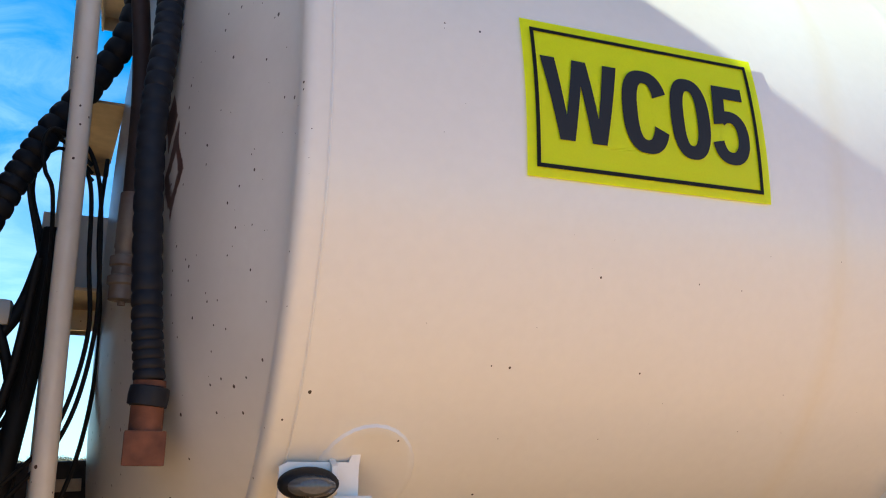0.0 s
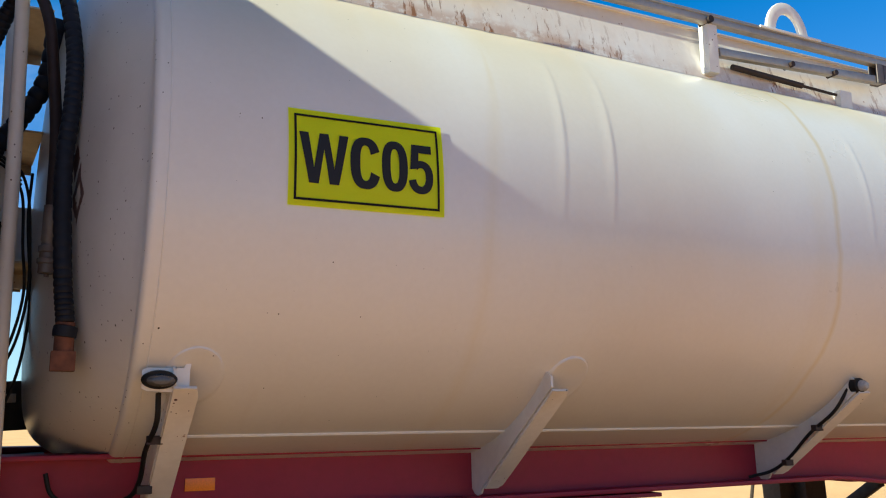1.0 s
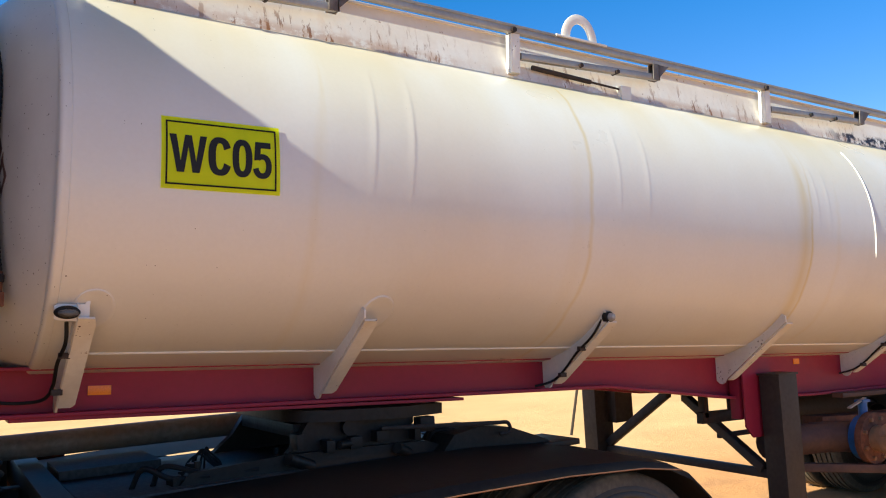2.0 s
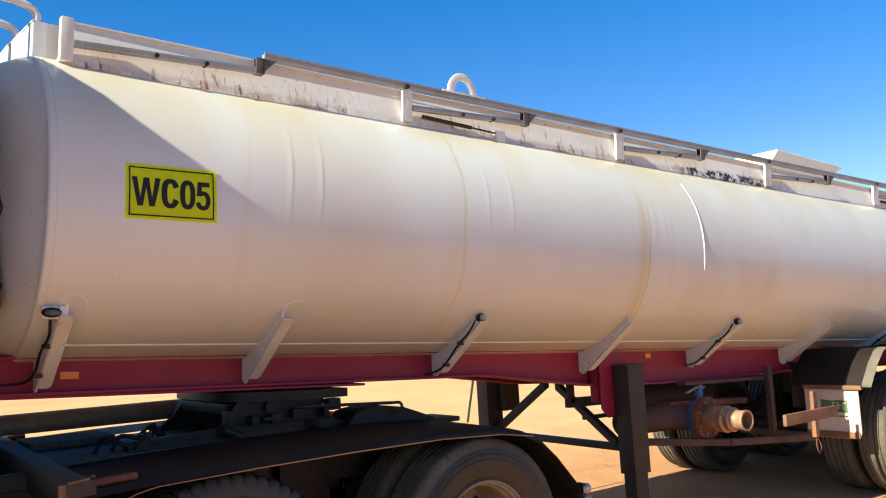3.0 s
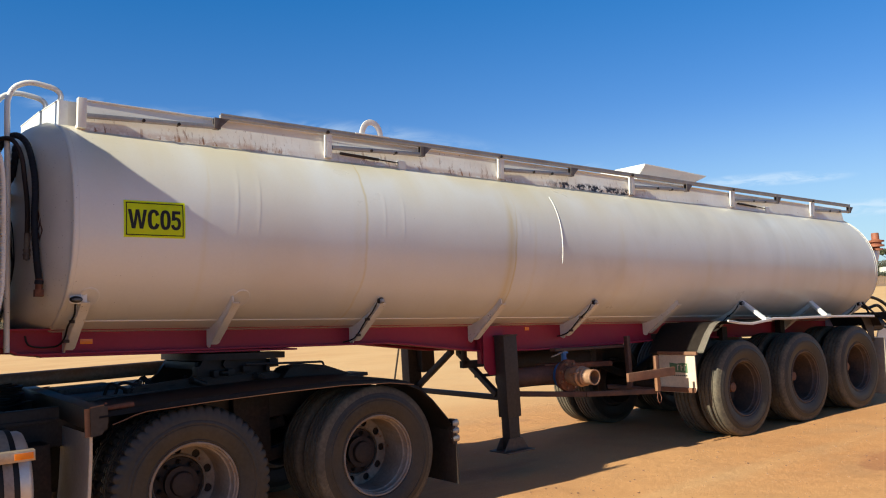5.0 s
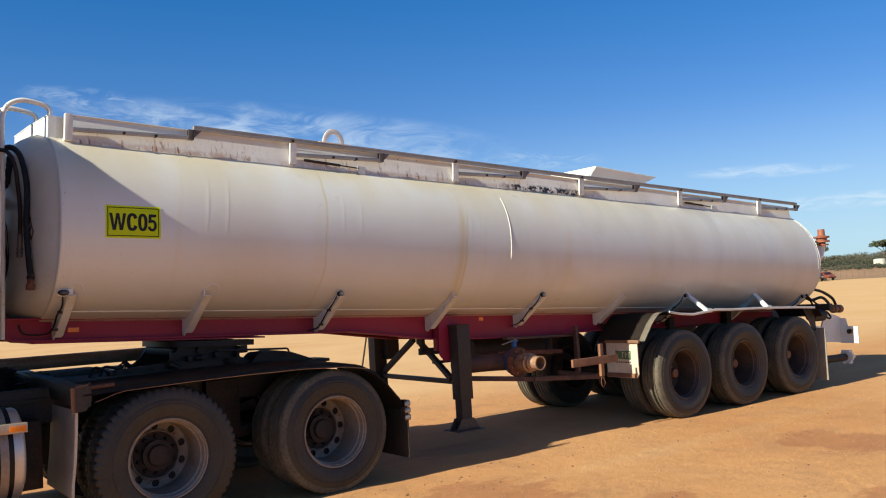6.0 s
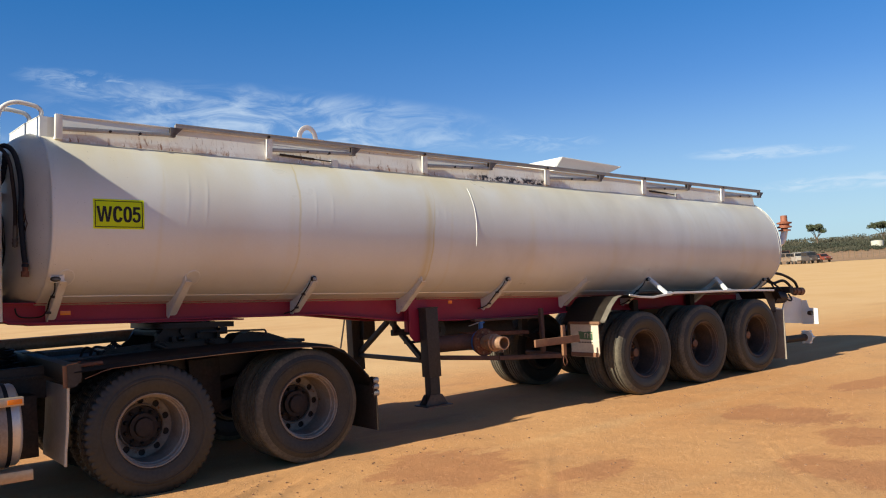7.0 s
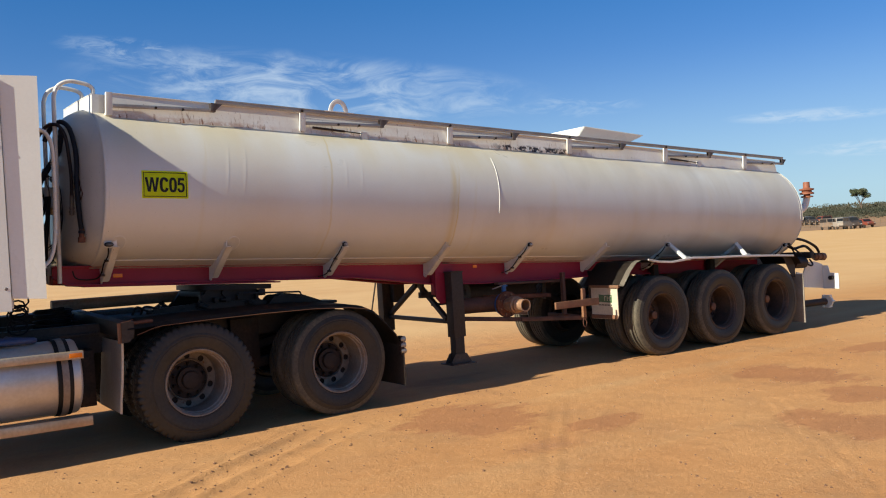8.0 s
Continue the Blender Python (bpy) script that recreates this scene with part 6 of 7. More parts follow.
    for k in range(5):
        sweep(bm, spline([(1.28 + 0.02 * k, -0.16, 1.12), (1.29 + 0.02 * k, -0.17 - 0.02 * (k % 2), 1.17 + 0.012 * k), (1.34 + 0.01 * k, -0.18, 1.20 + 0.008 * (k % 3)), (1.38 + 0.01 * k, -0.2, 1.16), (1.42, -0.22, 1.12)], 6), circle(0.005, 6))
    part("air_line", bm, m_cable, tractor, "tangle of thin black air lines on the deck")
    part_box("deck_plate", (-0.6, 0.69), (-0.45, 1.15), (0.985, 1.010), m_black, tractor, 0.004, "black deck plate behind the cab")
    part_box("deck_plate", (0.82, 1.24), (0.08, 0.48), (1.126, 1.165), m_deck, tractor, 0.004, "raised black plate beside the tube")
    # filler box, added to cover bright sand seen past the deck
    part_box("deck_filler", (-0.30, 0.68), (0.78, 1.15), (1.012, 1.165), m_black, tractor, 0.01, "low black filler box added on the far side of the deck")
    bm = bmesh.new()
    pts = []
    for i in range(150):
        a = i * 0.33
        pts.append((0.45 + (0.165 + 0.012 * math.sin(i * 0.21)) * math.cos(a), 0.36 + (0.17 + 0.01 * math.sin(i * 0.37)) * math.sin(a), 1.026 + 0.00135 * i + 0.008 * math.sin(i * 0.17)))
    sweep(bm, pts, circle(0.012, 8))
    part("coiled_hose", bm, m_cable, tractor, "coil of black hose on the deck")
    part_box("deck_plate", (0.82, 1.7), (-0.52, 0.30), (1.095, 1.125), m_deck, tractor, 0.004, "dusty black deck plate between the rails")
    bm = bmesh.new()
    box(bm, (2.72, -0.45, 1.085), (0.75, 0.30, 0.03), 0.01, None)
    plate(bm, [(2.30, 1.08), (2.40, 1.19), (2.56, 1.215), (2.72, 1.19), (2.88, 1.13), (3.0, 1.08)], 0.25, at_y(-0.42))
    part("rear_frame_cover", bm, m_grease, tractor)
    # mudguards
    for s in (-1, 1):
        prof = [(0.76, 1.085), (1.10, 1.10), (1.5, 1.108), (2.0, 1.112), (2.5, 1.108), (2.86, 1.085), (3.06, 1.05), (3.19, 0.99), (3.32, 0.87), (3.45, 0.72), (3.50, 0.60)]
        bm = bmesh.new()
        rows = [[bm.verts.new((x, s * 0.52, z + 0.015)), bm.verts.new((x, s * 1.10, z + 0.008)), bm.verts.new((x, s * 1.20, z)), bm.verts.new((x, s * 1.225, z - 0.03))] for x, z in prof]
        for r0, r1 in zip(rows, rows[1:]):
            for k in range(3):
                bm.faces.new((r0[k], r0[k + 1], r1[k + 1], r1[k]))
        bmesh.ops.solidify(bm, geom=bm.faces[:], thickness=0.008)
        g = part("drive_mudguard", bm, m_guard, tractor, "dusty black flat-topped mudguard over both drive wheels")
        bm = bmesh.new()
        box(bm, (3.515, s * 0.87, 0.40), (0.012, 0.70, 0.44), 0.004)
        part("rear_flap", bm, m_black, tractor, "black rubber mud flap")
        bm = bmesh.new()
        box(bm, (3.50, s * 1.185, 0.60), (0.03, 0.06, 0.20), 0.008)
        lampb = part("tail_lamp", bm, m_dark, tractor, "tail lamp cluster of three chromed lamps")
        for k in range(3):
            bm = bmesh.new()
            lathe(bm, [(0.0, 0.02), (0.024, 0.02), (0.030, 0.026), (0.032, 0.0), (0.026, -0.03), (0.0, -0.036)], 14, Matrix.Translation((3.52, s * 1.195, 0.54 + 0.062 * k)) @ pose(0, 0, 0, 0, 90, 0))
            part("lamp", bm, m_galv, lampb, "chromed lamp shell")
            bm = bmesh.new()
            rod(bm, (3.537, s * 1.195, 0.54 + 0.062 * k), (3.544, s * 1.195, 0.54 + 0.062 * k), 0.023, 12)
            part("lens", bm, m_redlens if k != 1 else m_amber, lampb)
        # front bracket beam with its end cap
        bm = bmesh.new()
        plate(bm, [(0.710, 1.12), (0.788, 1.130), (0.815, 1.12), (0.815, 1.02), (0.775, 0.952), (0.710, 0.945)], 0.008, at_y(s * 1.212))
        cap = part("end_cap", bm, m_black, tractor, "scuffed black end cap with a rusty edge")
        bm = bmesh.new()
        bar(bm, (0.708, s * 1.19, 0.945), (0.708, s * 1.19, 1.118), 0.012, 0.055, 0.003)
        bar(bm, (0.710, s * 1.207, 1.124), (0.793, s * 1.207, 1.133), 0.02, 0.008, 0.002)
        part("cap_edge", bm, m_brown, cap, "rusty edge")
        bm = bmesh.new()
        sweep(bm, [(x, s * 1.229, z - 0.034) for x, z in ((0.835, 1.040), (0.90, 1.058), (0.97, 1.082), (1.05, 1.097), (1.5, 1.108), (2.0, 1.112), (2.5, 1.108), (2.9, 1.085), (3.12, 1.05))], circle(0.003, 6))
        part("worn_edge", bm, m_brown, g, "edge worn to bare metal", world_m=Matrix.Identity(4))
        bm = bmesh.new()
        rod(bm, (0.815, s * 1.17, 1.106), (0.985, s * 1.17, 1.112), 0.017, 12)
        lathe(bm, [(0, 0.012), (0.01, 0.009), (0.013, 0.0), (0, -0.002)], 10, Matrix.Translation((0.805, s * 1.2, 1.135)))
        part("support_tube", bm, m_rust, cap, "rusty support tube")
        bm = bmesh.new()
        prof = [(0.722, 0.955), (0.716, 0.8), (0.702, 0.6), (0.684, 0.45), (0.678, 0.34)]
        rows = [[bm.verts.new((x, s * y, z)) for y in (0.38, 0.65, 0.95, 1.165)] for x, z in prof]
        for r0, r1 in zip(rows, rows[1:]):
            for k in range(3):
                bm.faces.new((r0[k], r0[k + 1], r1[k + 1], r1[k]))
        bmesh.ops.solidify(bm, geom=bm.faces[:], thickness=0.018)
        flap = part("front_flap", bm, m_flapgrey, tractor, "dusty pale front mud flap")
        # edge in paler rubber than the flap: sun on it, painted in
        bm = bmesh.new()
        sweep(bm, [(x, s * 1.166, z) for x, z in prof], circle(0.011, 8))
        part("rolled_edge", bm, m_flapwhite, flap, world_m=Matrix.Identity(4))
        for x in (1.365, 2.80):
            wheel(tractor, x, s * 1.045, HUB_Z, "drive_wheel", s, x < 2, m_rim, holes=10, turn=17 if x < 2 else 0)
            wheel(tractor, x, s * 0.715, HUB_Z, "drive_wheel", s, x < 2, m_rim, inner=True)
    for x in (1.365, 2.80):
        bm = bmesh.new()
        rod(bm, (x, -0.95, HUB_Z), (x, 0.95, HUB_Z), 0.08, 16)
        lathe(bm, [(0, 0.2), (0.15, 0.16), (0.21, 0.0), (0.15, -0.16), (0, -0.2)], 20, Matrix.Translation((x, 0, HUB_Z)))
        part("drive_axle", bm, m_dark, tractor)
    for y in (-0.46, 0.46):
        bm = bmesh.new()
        box(bm, (2.08, y * 1.02, 0.75), (0.3, 0.08, 0.5), 0.01)
        sweep(bm, spline([(1.4, y, 0.66), (2.08, y, 0.52), (2.8, y, 0.66)], 6), rect(0.09, 0.08, 0.004), hint=(0, 1, 0))
        part("suspension", bm, m_dark, tractor)
    # long tube on the far side
    bm = bmesh.new()
    rod(bm, (0.47, 0.55, 1.240), (2.1, 0.55, 1.232), 0.058, 20)
    part("far_tube", bm, m_tube, tractor, "dusty grey tube along the far rail")
    bm = bmesh.new()
    bar(bm, (0.765, -1.20, 1.046), (0.74, 1.10, 1.112), 0.10, 0.14, 0.006)
    part("guard_beam", bm, m_guard, tractor, "black crossbeam ahead of the drive wheels")
    # added filler box, not a known part: keeps the gap dark
    bm = bmesh.new()
    box(bm, (0.50, -0.52, 0.62), (0.18, 0.34, 0.50), 0.012)
    part("dark_gap_filler", bm, m_dark, tractor, "black filler box added to keep the gap behind the fuel tank dark")
    # fuel tank with straps, steps
    fz, fr, fy = 0.695, 0.315, -0.93
    bm = bmesh.new()
    lathe(bm, [(0, 0.02), (fr - 0.05, 0.015), (fr - 0.012, 0.0), (fr, -0.02), (fr, -1.7), (fr - 0.02, -1.72), (0, -1.73)], 48, Matrix.Translation((0.37, fy, fz)) @ pose(0, 0, 0, 0, 90, 0))
    part("fuel_tank", bm, m_alloy, tractor, "dusty polished alloy fuel tank")
    for x in (0.245, -0.33, -0.92):
        bm = bmesh.new()
        lathe(bm, [(fr + 0.003, -0.06), (fr + 0.009, -0.058), (fr + 0.009, 0.058), (fr + 0.003, 0.06)], 48, Matrix.Translation((x, fy, fz)) @ pose(0, 0, 0, 0, 90, 0), closed=True)
        st = part("tank_strap_pad", bm, m_cable, tractor, "black strap pad")
        bm = bmesh.new()
        lathe(bm, [(fr + 0.009, -0.026), (fr + 0.014, -0.026), (fr + 0.014, 0.026), (fr + 0.009, 0.026)], 48, Matrix.Translation((x, fy, fz)) @ pose(0, 0, 0, 0, 90, 0), closed=True)
        part("tank_strap", bm, m_tube, st, "dull steel strap")
    for k in range(4):
        bm = bmesh.new()
        y0 = -1.04 + 0.07 * k
        sweep(bm, spline([(-1.45, y0, 1.05), (-0.9, y0 + 0.03, 1.04 + 0.01 * k), (-0.4, y0 - 0.02, 1.045), (-0.02 - 0.05 * k, y0, 1.04), (0.06 - 0.05 * k, y0 + 0.10, 1.03), (-0.1, y0 + 0.2, 1.04)], 8), circle(0.026, 10))
        part("stowed_hose", bm, m_blue, tractor, "dark blue hose lying on the fuel tank")
    bm = bmesh.new()
    bar(bm, (-1.5, -1.262, 0.905), (0.385, -1.262, 0.895), 0.012, 0.06, 0.003)
    bar(bm, (-1.5, -1.23, 0.93), (0.385, -1.23, 0.922), 0.07, 0.012, 0.003)
    st = part("upper_step", bm, m_tread, tractor, "scuffed alloy step rail")
    part_box("side_reflector", (0.275, 0.375), (-1.273, -1.268), (0.878, 0.915), m_amber, tractor, 0.001, "amber side reflector")
    bm = bmesh.new()
    bar(bm, (-1.5, -1.25, 0.355), (0.43, -1.25, 0.34), 0.012, 0.075, 0.003)
    bar(bm, (-1.5, -1.17, 0.39), (0.43, -1.17, 0.376), 0.17, 0.012, 0.003)
    part("lower_step", bm, m_tread, tractor, "scuffed alloy lower step")
    bm = bmesh.new()
    box(bm, (-0.5, -0.70, 0.955), (1.75, 0.5, 0.05), 0.01)
    part("deck_plate", bm, m_black, tractor)
    # cab and its rear side fairing
    bm = bmesh.new()
    half = [(1.19, 3.19), (1.13, 3.26), (1.03, 3.32), (0.87, 3.42), (0.66, 3.51), (0.3, 3.57), (0.0, 3.58)]
    roof = [(-1.19, 1.30), (1.19, 1.30)] + half + [(-y, z) for y, z in half[-2::-1]]
    plate(bm, roof, 2.25, at_x(-1.22))
    bmesh.ops.bevel(bm, geom=[e for e in bm.edges], offset=0.02, segments=2, affect="EDGES")
    part("cab", bm, m_white_clean, tractor, "white painted truck cab")
    # unseen panel, added dark to cut light bounced onto the tank's head
    bm = bmesh.new()
    box(bm, (-0.085, 0, 2.2), (0.02, 2.1, 1.75), 0.006)
    part("bounce_blocker", bm, m_black, tractor, "unseen black panel added behind the cab to cut bounce light")
    # two unseen boxes, added only to stop sun passing under the cab
    bm = bmesh.new()
    box(bm, (-2.9, 0, 0.85), (1.5, 2.2, 0.95), 0.05)
    part("unseen_front_block", bm, m_black, tractor)
    bm = bmesh.new()
    box(bm, (-1.75, -0.85, 0.72), (0.5, 0.66, 0.62), 0.02)
    part("unseen_side_block", bm, m_black, tractor)
    for s in (-1, 1):
        bm = bmesh.new()
        e = 0.15 if s < 0 else 0.0
        flare = Matrix.Translation((-0.105, s * 1.195, 0)) @ pose(0, 0, 0, 0, 0, 9.5 * s) @ XZ
        plate(bm, [(0, 1.40), (e + 0.098, 1.38), (e + 0.128, 3.19), (0, 3.19)], 0.03, flare)
        fair = part("side_fairing", bm, m_white_clean, tractor, "white cab side fairing panel")
        for z in (1.48, 2.62):
            bm = bmesh.new()
            lathe(bm, [(0, 0.006), (0.010, 0.005), (0.014, 0.0), (0, 0.0)], 12, Matrix.Translation((0.06 if s < 0 else -0.05, s * (1.229 if s < 0 else 1.215), z)) @ pose(0, 0, 0, 90 if s < 0 else -90))
            part("dome_bolt", bm, m_tube, fair)
        bm = bmesh.new()
        flare = Matrix.Translation((-0.45, s * 1.185, 0)) @ pose(0, 0, 0, 0, 0, 5.0 * s) @ XZ
        plate(bm, [(0, 1.30), (0.335, 1.30), (0.335, 3.16), (0, 3.16)], 0.03, flare)
        f2 = part("side_fairing", bm, m_white_clean, tractor, "white cab side fairing panel")
        for z in (1.48, 2.62):
            bm = bmesh.new()
            lathe(bm, [(0, 0.006), (0.010, 0.005), (0.014, 0.0), (0, 0.0)], 12, Matrix.Translation((-0.15, s * 1.226, z)) @ pose(0, 0, 0, 90 if s < 0 else -90))
            part("dome_bolt", bm, m_tube, f2)
    bm = bmesh.new()
    sweep(bm, spline([(0.14, -1.02, 2.80), (0.20, -0.95, 2.80), (0.26, -0.94, 2.77), (0.303, -0.94, 2.64), (0.302, -0.94, 2.28), (0.286, -0.94, 1.92), (0.252, -0.94, 1.74), (0.20, -0.95, 1.66), (0.13, -1.02, 1.645)], 8), circle(0.017, 12))
    grab = part("grab_rail", bm, m_white, tractor, "white grab rail behind the cab")
    for k in range(34):
        z = 1.86 + 0.021 * k
        x = 0.2835 + 0.0185 * min(1.0, (z - 1.86) / 0.42)
        bm = bmesh.new()
        lathe(bm, [(0.0165, -0.004), (0.0195, -0.002), (0.0195, 0.002), (0.0165, 0.004)], 10, Matrix.Translation((x, -0.94, z)))
        part("grip_ring", bm, m_white, grab)
    for z in (1.645, 2.80):
        bm = bmesh.new()
        box(bm, (0.135, -1.10, z), (0.05, 0.20, 0.04), 0.006)
        part("rail_bracket", bm, m_white, grab)
    # coiled air lines behind the cab
    bm = bmesh.new()
    pts = []
    for i in range(90):
        a = i * 0.6
        pts.append((0.03 + 0.075 * math.cos(a) + 0.02 * math.sin(a * 0.37), -0.45 + 0.04 * math.cos(a * 0.3), 1.37 - i * 0.0030 + 0.06 * math.sin(a) + 0.015 * math.sin(a * 0.23)))
    sweep(bm, pts, circle(0.008, 8))
    part("air_line", bm, m_cable, tractor, "coiled black air lines")


build_tractor()


# ---- the yard's far side ----
def leaf_cloud(bm, centre, size, count, leaf, rnd, flat=1.0):
    """Many small leaf faces in an uneven clump."""
    lobes = [(Vector((rnd.uniform(-1, 1) * size[0] * 0.7, rnd.uniform(-1, 1) * size[1] * 0.7, rnd.uniform(-0.5, 0.8) * size[2] * 0.7)), rnd.uniform(0.35, 0.6)) for _ in range(7)]
    for _ in range(count):
        c, k = lobes[rnd.randrange(7)]
        d = Vector((rnd.gauss(0, 1), rnd.gauss(0, 1), rnd.gauss(0, 1)))
        d = d.normalized() * rnd.uniform(0.5, 1.0) ** 0.5 * k
        p = Vector(centre) + c + Vector((d.x * size[0], d.y * size[1], d.z * size[2] * flat))
        if p.z < 0.05:
            continue
        t = Euler((rnd.uniform(0, 6.3), rnd.uniform(0, 6.3), rnd.uniform(0, 6.3))).to_matrix()
        s = leaf * rnd.uniform(0.6, 1.3)
        bm.faces.new([bm.verts.new(p + t @ Vector(q) * s) for q in ((-0.5, 0, 0), (0, -0.3, 0.1), (0.5, 0, 0), (0, 0.3, 0.1))])


m_leaf = material("dull_leaf", (0.055, 0.075, 0.03), 0.7, other=(0.10, 0.095, 0.05), mix=0.9, scale=0.25, grain=2.0, grain_amount=0.3, bump=0.0)
m_scrub = material("dry_scrub", (0.036, 0.042, 0.024), 0.8, other=(0.115, 0.098, 0.064), mix=0.9, scale=0.06, grain=1.5, grain_amount=0.35, bump=0.0)
m_bark = material("bark", (0.16, 0.11, 0.075), 0.9, scale=2, grain=12, grain_amount=0.3, bump=0.4)
m_post = material("weathered_post", (0.20, 0.14, 0.09), 0.9, scale=3, grain=20, grain_amount=0.3, bump=0.3)
m_grass = material("dry_grass", (0.34, 0.19, 0.09), 0.95, other=(0.24, 0.15, 0.075), mix=0.9, scale=0.05, grain=0.6, grain_amount=0.25, bump=0.0)
m_hill = material("far_hill", (0.13, 0.16, 0.16), 0.95, other=(0.20, 0.20, 0.17), mix=0.8, scale=0.004, grain=0.03, grain_amount=0.2, bump=0.0)
m_car_red = material("red_car_paint", (0.20, 0.018, 0.014), 0.35, grain_amount=0.05, bump=0.0, dust=0.4)
m_car_white = material("white_car_paint", (0.42, 0.39, 0.35), 0.35, grain_amount=0.05, bump=0.0, dust=0.4)
m_car_dark = material("dark_car_paint", (0.025, 0.03, 0.04), 0.3, grain_amount=0.05, bump=0.0, dust=0.2)
m_car_grey = material("grey_car_paint", (0.20, 0.16, 0.13), 0.5, grain_amount=0.1, bump=0.0, dust=0.5)
m_glass = material("car_glass", (0.02, 0.022, 0.025), 0.08, grain_amount=0.05, bump=0.0)
EYE_X, EYE_Y = -1.0, -8.4


def far(bearing, d):
    """A place by compass from the yard: degrees from +x towards +y, metres."""
    return EYE_X + d * math.cos(radians(bearing)), EYE_Y + d * math.sin(radians(bearing))


def build_tree(x, y, height, spread, seed):
    rnd = random.Random(seed)
    tree = thing("tree", Matrix.Translation((x, y, paddock_z(math.hypot(x - EYE_X, y - EYE_Y)) - 0.3)), "grey-green gum tree with a flat open crown, far across the yard", "tree", "trees beyond the fence")
    bm = bmesh.new()
    top = height * 0.45
    pts = spline([(0, 0, -0.05), (0.1 * spread, 0, top * 0.5), (0.05 * spread, 0.1, top)], 5)
    sweep(bm, pts, circle(0.025 * height, 8))
    for i in range(6):
        a = i * 1.05 + rnd.uniform(-0.3, 0.3)
        e = (math.cos(a) * spread * 0.6, math.sin(a) * spread * 0.6, height * rnd.uniform(0.68, 0.85))
        sweep(bm, spline([(0.05 * spread, 0.1, top * rnd.uniform(0.7, 1.0)), (e[0] * 0.5, e[1] * 0.5, (top + e[2]) * 0.52), e], 4), circle(0.011 * height, 6))
    part("trunk", bm, m_bark, tree)
    bm = bmesh.new()
    for i in range(20):
        a = i * 0.83
        r = spread * rnd.uniform(0.05, 0.85)
        leaf_cloud(bm, (math.cos(a) * r, math.sin(a) * r, height * (0.93 - 0.30 * rnd.random() * (0.5 + 0.5 * r / spread))), (spread * rnd.uniform(0.22, 0.38), spread * rnd.uniform(0.22, 0.38), height * rnd.uniform(0.07, 0.13)), 420, 0.34, rnd)
    part("crown", bm, m_leaf, tree, smooth=False)


def paddock_z(d):
    """Mean height of the paddock at a distance."""
    if d < 216:
        return 0.35 * max(0.0, d - 176) / 40
    return 0.35 + 2.35 * (d - 216) / 80 if d < 296 else 2.7 + 6.3 * (d - 296) / 300


def build_far_side():
    # brown paddock past the yard, scrub, fence, low hills
    me = bpy.data.meshes.new("paddock")
    rnd = random.Random(11)
    verts, faces = [], []
    n = 60
    for i in range(n + 1):
        b = -10 + 150 * i / n
        near = 176 + 12 * noise.noise((b * 0.12, 0, 0)) + 3 * noise.noise((b * 0.8, 3, 0))
        for d, z in ((near, 0.02), (near + 40, 0.35), (near + 120, 2.7), (near + 420, 9.0), (2600, 22.0)):
            verts.append((*far(b, d), z))
    for i in range(n):
        for j in range(4):
            a = i * 5 + j
            faces.append((a, a + 1, a + 6, a + 5))
    me.from_pydata(verts, [], faces)
    me.shade_smooth()
    me.materials.append(m_grass)
    tagged(new("paddock", me), "dry brown paddock beyond the yard", "ground", kind="structure")

    bm = bmesh.new()
    for i in range(760):
        b = rnd.uniform(22, 37) if i < 330 else (rnd.uniform(76, 112) if i < 620 else rnd.uniform(-8, 125))
        d = rnd.uniform(295, 350) if i % 3 else rnd.uniform(330, 520)
        x, y = far(b, d)
        h = rnd.uniform(1.0, 2.5) * (d / 310)
        leaf_cloud(bm, (x, y, paddock_z(d) + h * 0.52), (h * 1.9, h * 1.9, h * 0.62), 260, 0.46 * (d / 310), rnd)
    # low dry bushes along the fence side of the belt
    for i in range(260):
        b = rnd.uniform(22, 37) if i < 160 else rnd.uniform(76, 112)
        d = rnd.uniform(262, 292)
        h = rnd.uniform(0.5, 1.1)
        leaf_cloud(bm, (*far(b, d), paddock_z(d) + h * 0.5), (h * 2.2, h * 2.2, h * 0.7), 90, 0.4, rnd)
    scrub = part("scrub", bm, m_scrub, None, smooth=False)
    tagged(scrub, "belt of dull green scrub along the horizon", "bushes", kind="stuff")

    hills = bmesh.new()
    prev = None
    for i in range(240):
        b = -40 + 230 * i / 239
        x, y = far(b, 2400)
        z = 26 + 14 * noise.noise((b * 0.07, 1.5, 0)) + 4 * noise.noise((b * 0.4, 7.5, 0))
        xf, yf = far(b, 3000)
        row = [hills.verts.new((x, y, -5)), hills.verts.new((x, y, z * 0.8)), hills.verts.new((xf, yf, z + 8))]
        if prev:
            for k in range(2):
                hills.faces.new((prev[k], row[k], row[k + 1], prev[k + 1]))
        prev = row
    tagged(part("backdrop_hills", hills, m_hill, None), "low blue-grey hills on the horizon", "hills", kind="structure")

    # post and wire fence
    fence = thing("fence", Matrix.Identity(4), "old timber post and wire fence at the edge of the paddock", "fence")
    a, b = Vector((*far(34, 214), paddock_z(214))), Vector((*far(19, 200), paddock_z(200)))
    count = 46
    bm0 = bmesh.new()
    lathe(bm0, [(0.09, -0.1), (0.08, 1.35), (0.05, 1.4), (0.0, 1.4)], 7, Matrix.Identity(4))
    finish(bm0, True)
    pm = bpy.data.meshes.new("post")
    bm0.to_mesh(pm)
    bm0.free()
    pm.materials.append(m_post)
    for i in range(count):
        p = a.lerp(b, i / (count - 1))
        o = new("post", pm)
        o.parent = fence
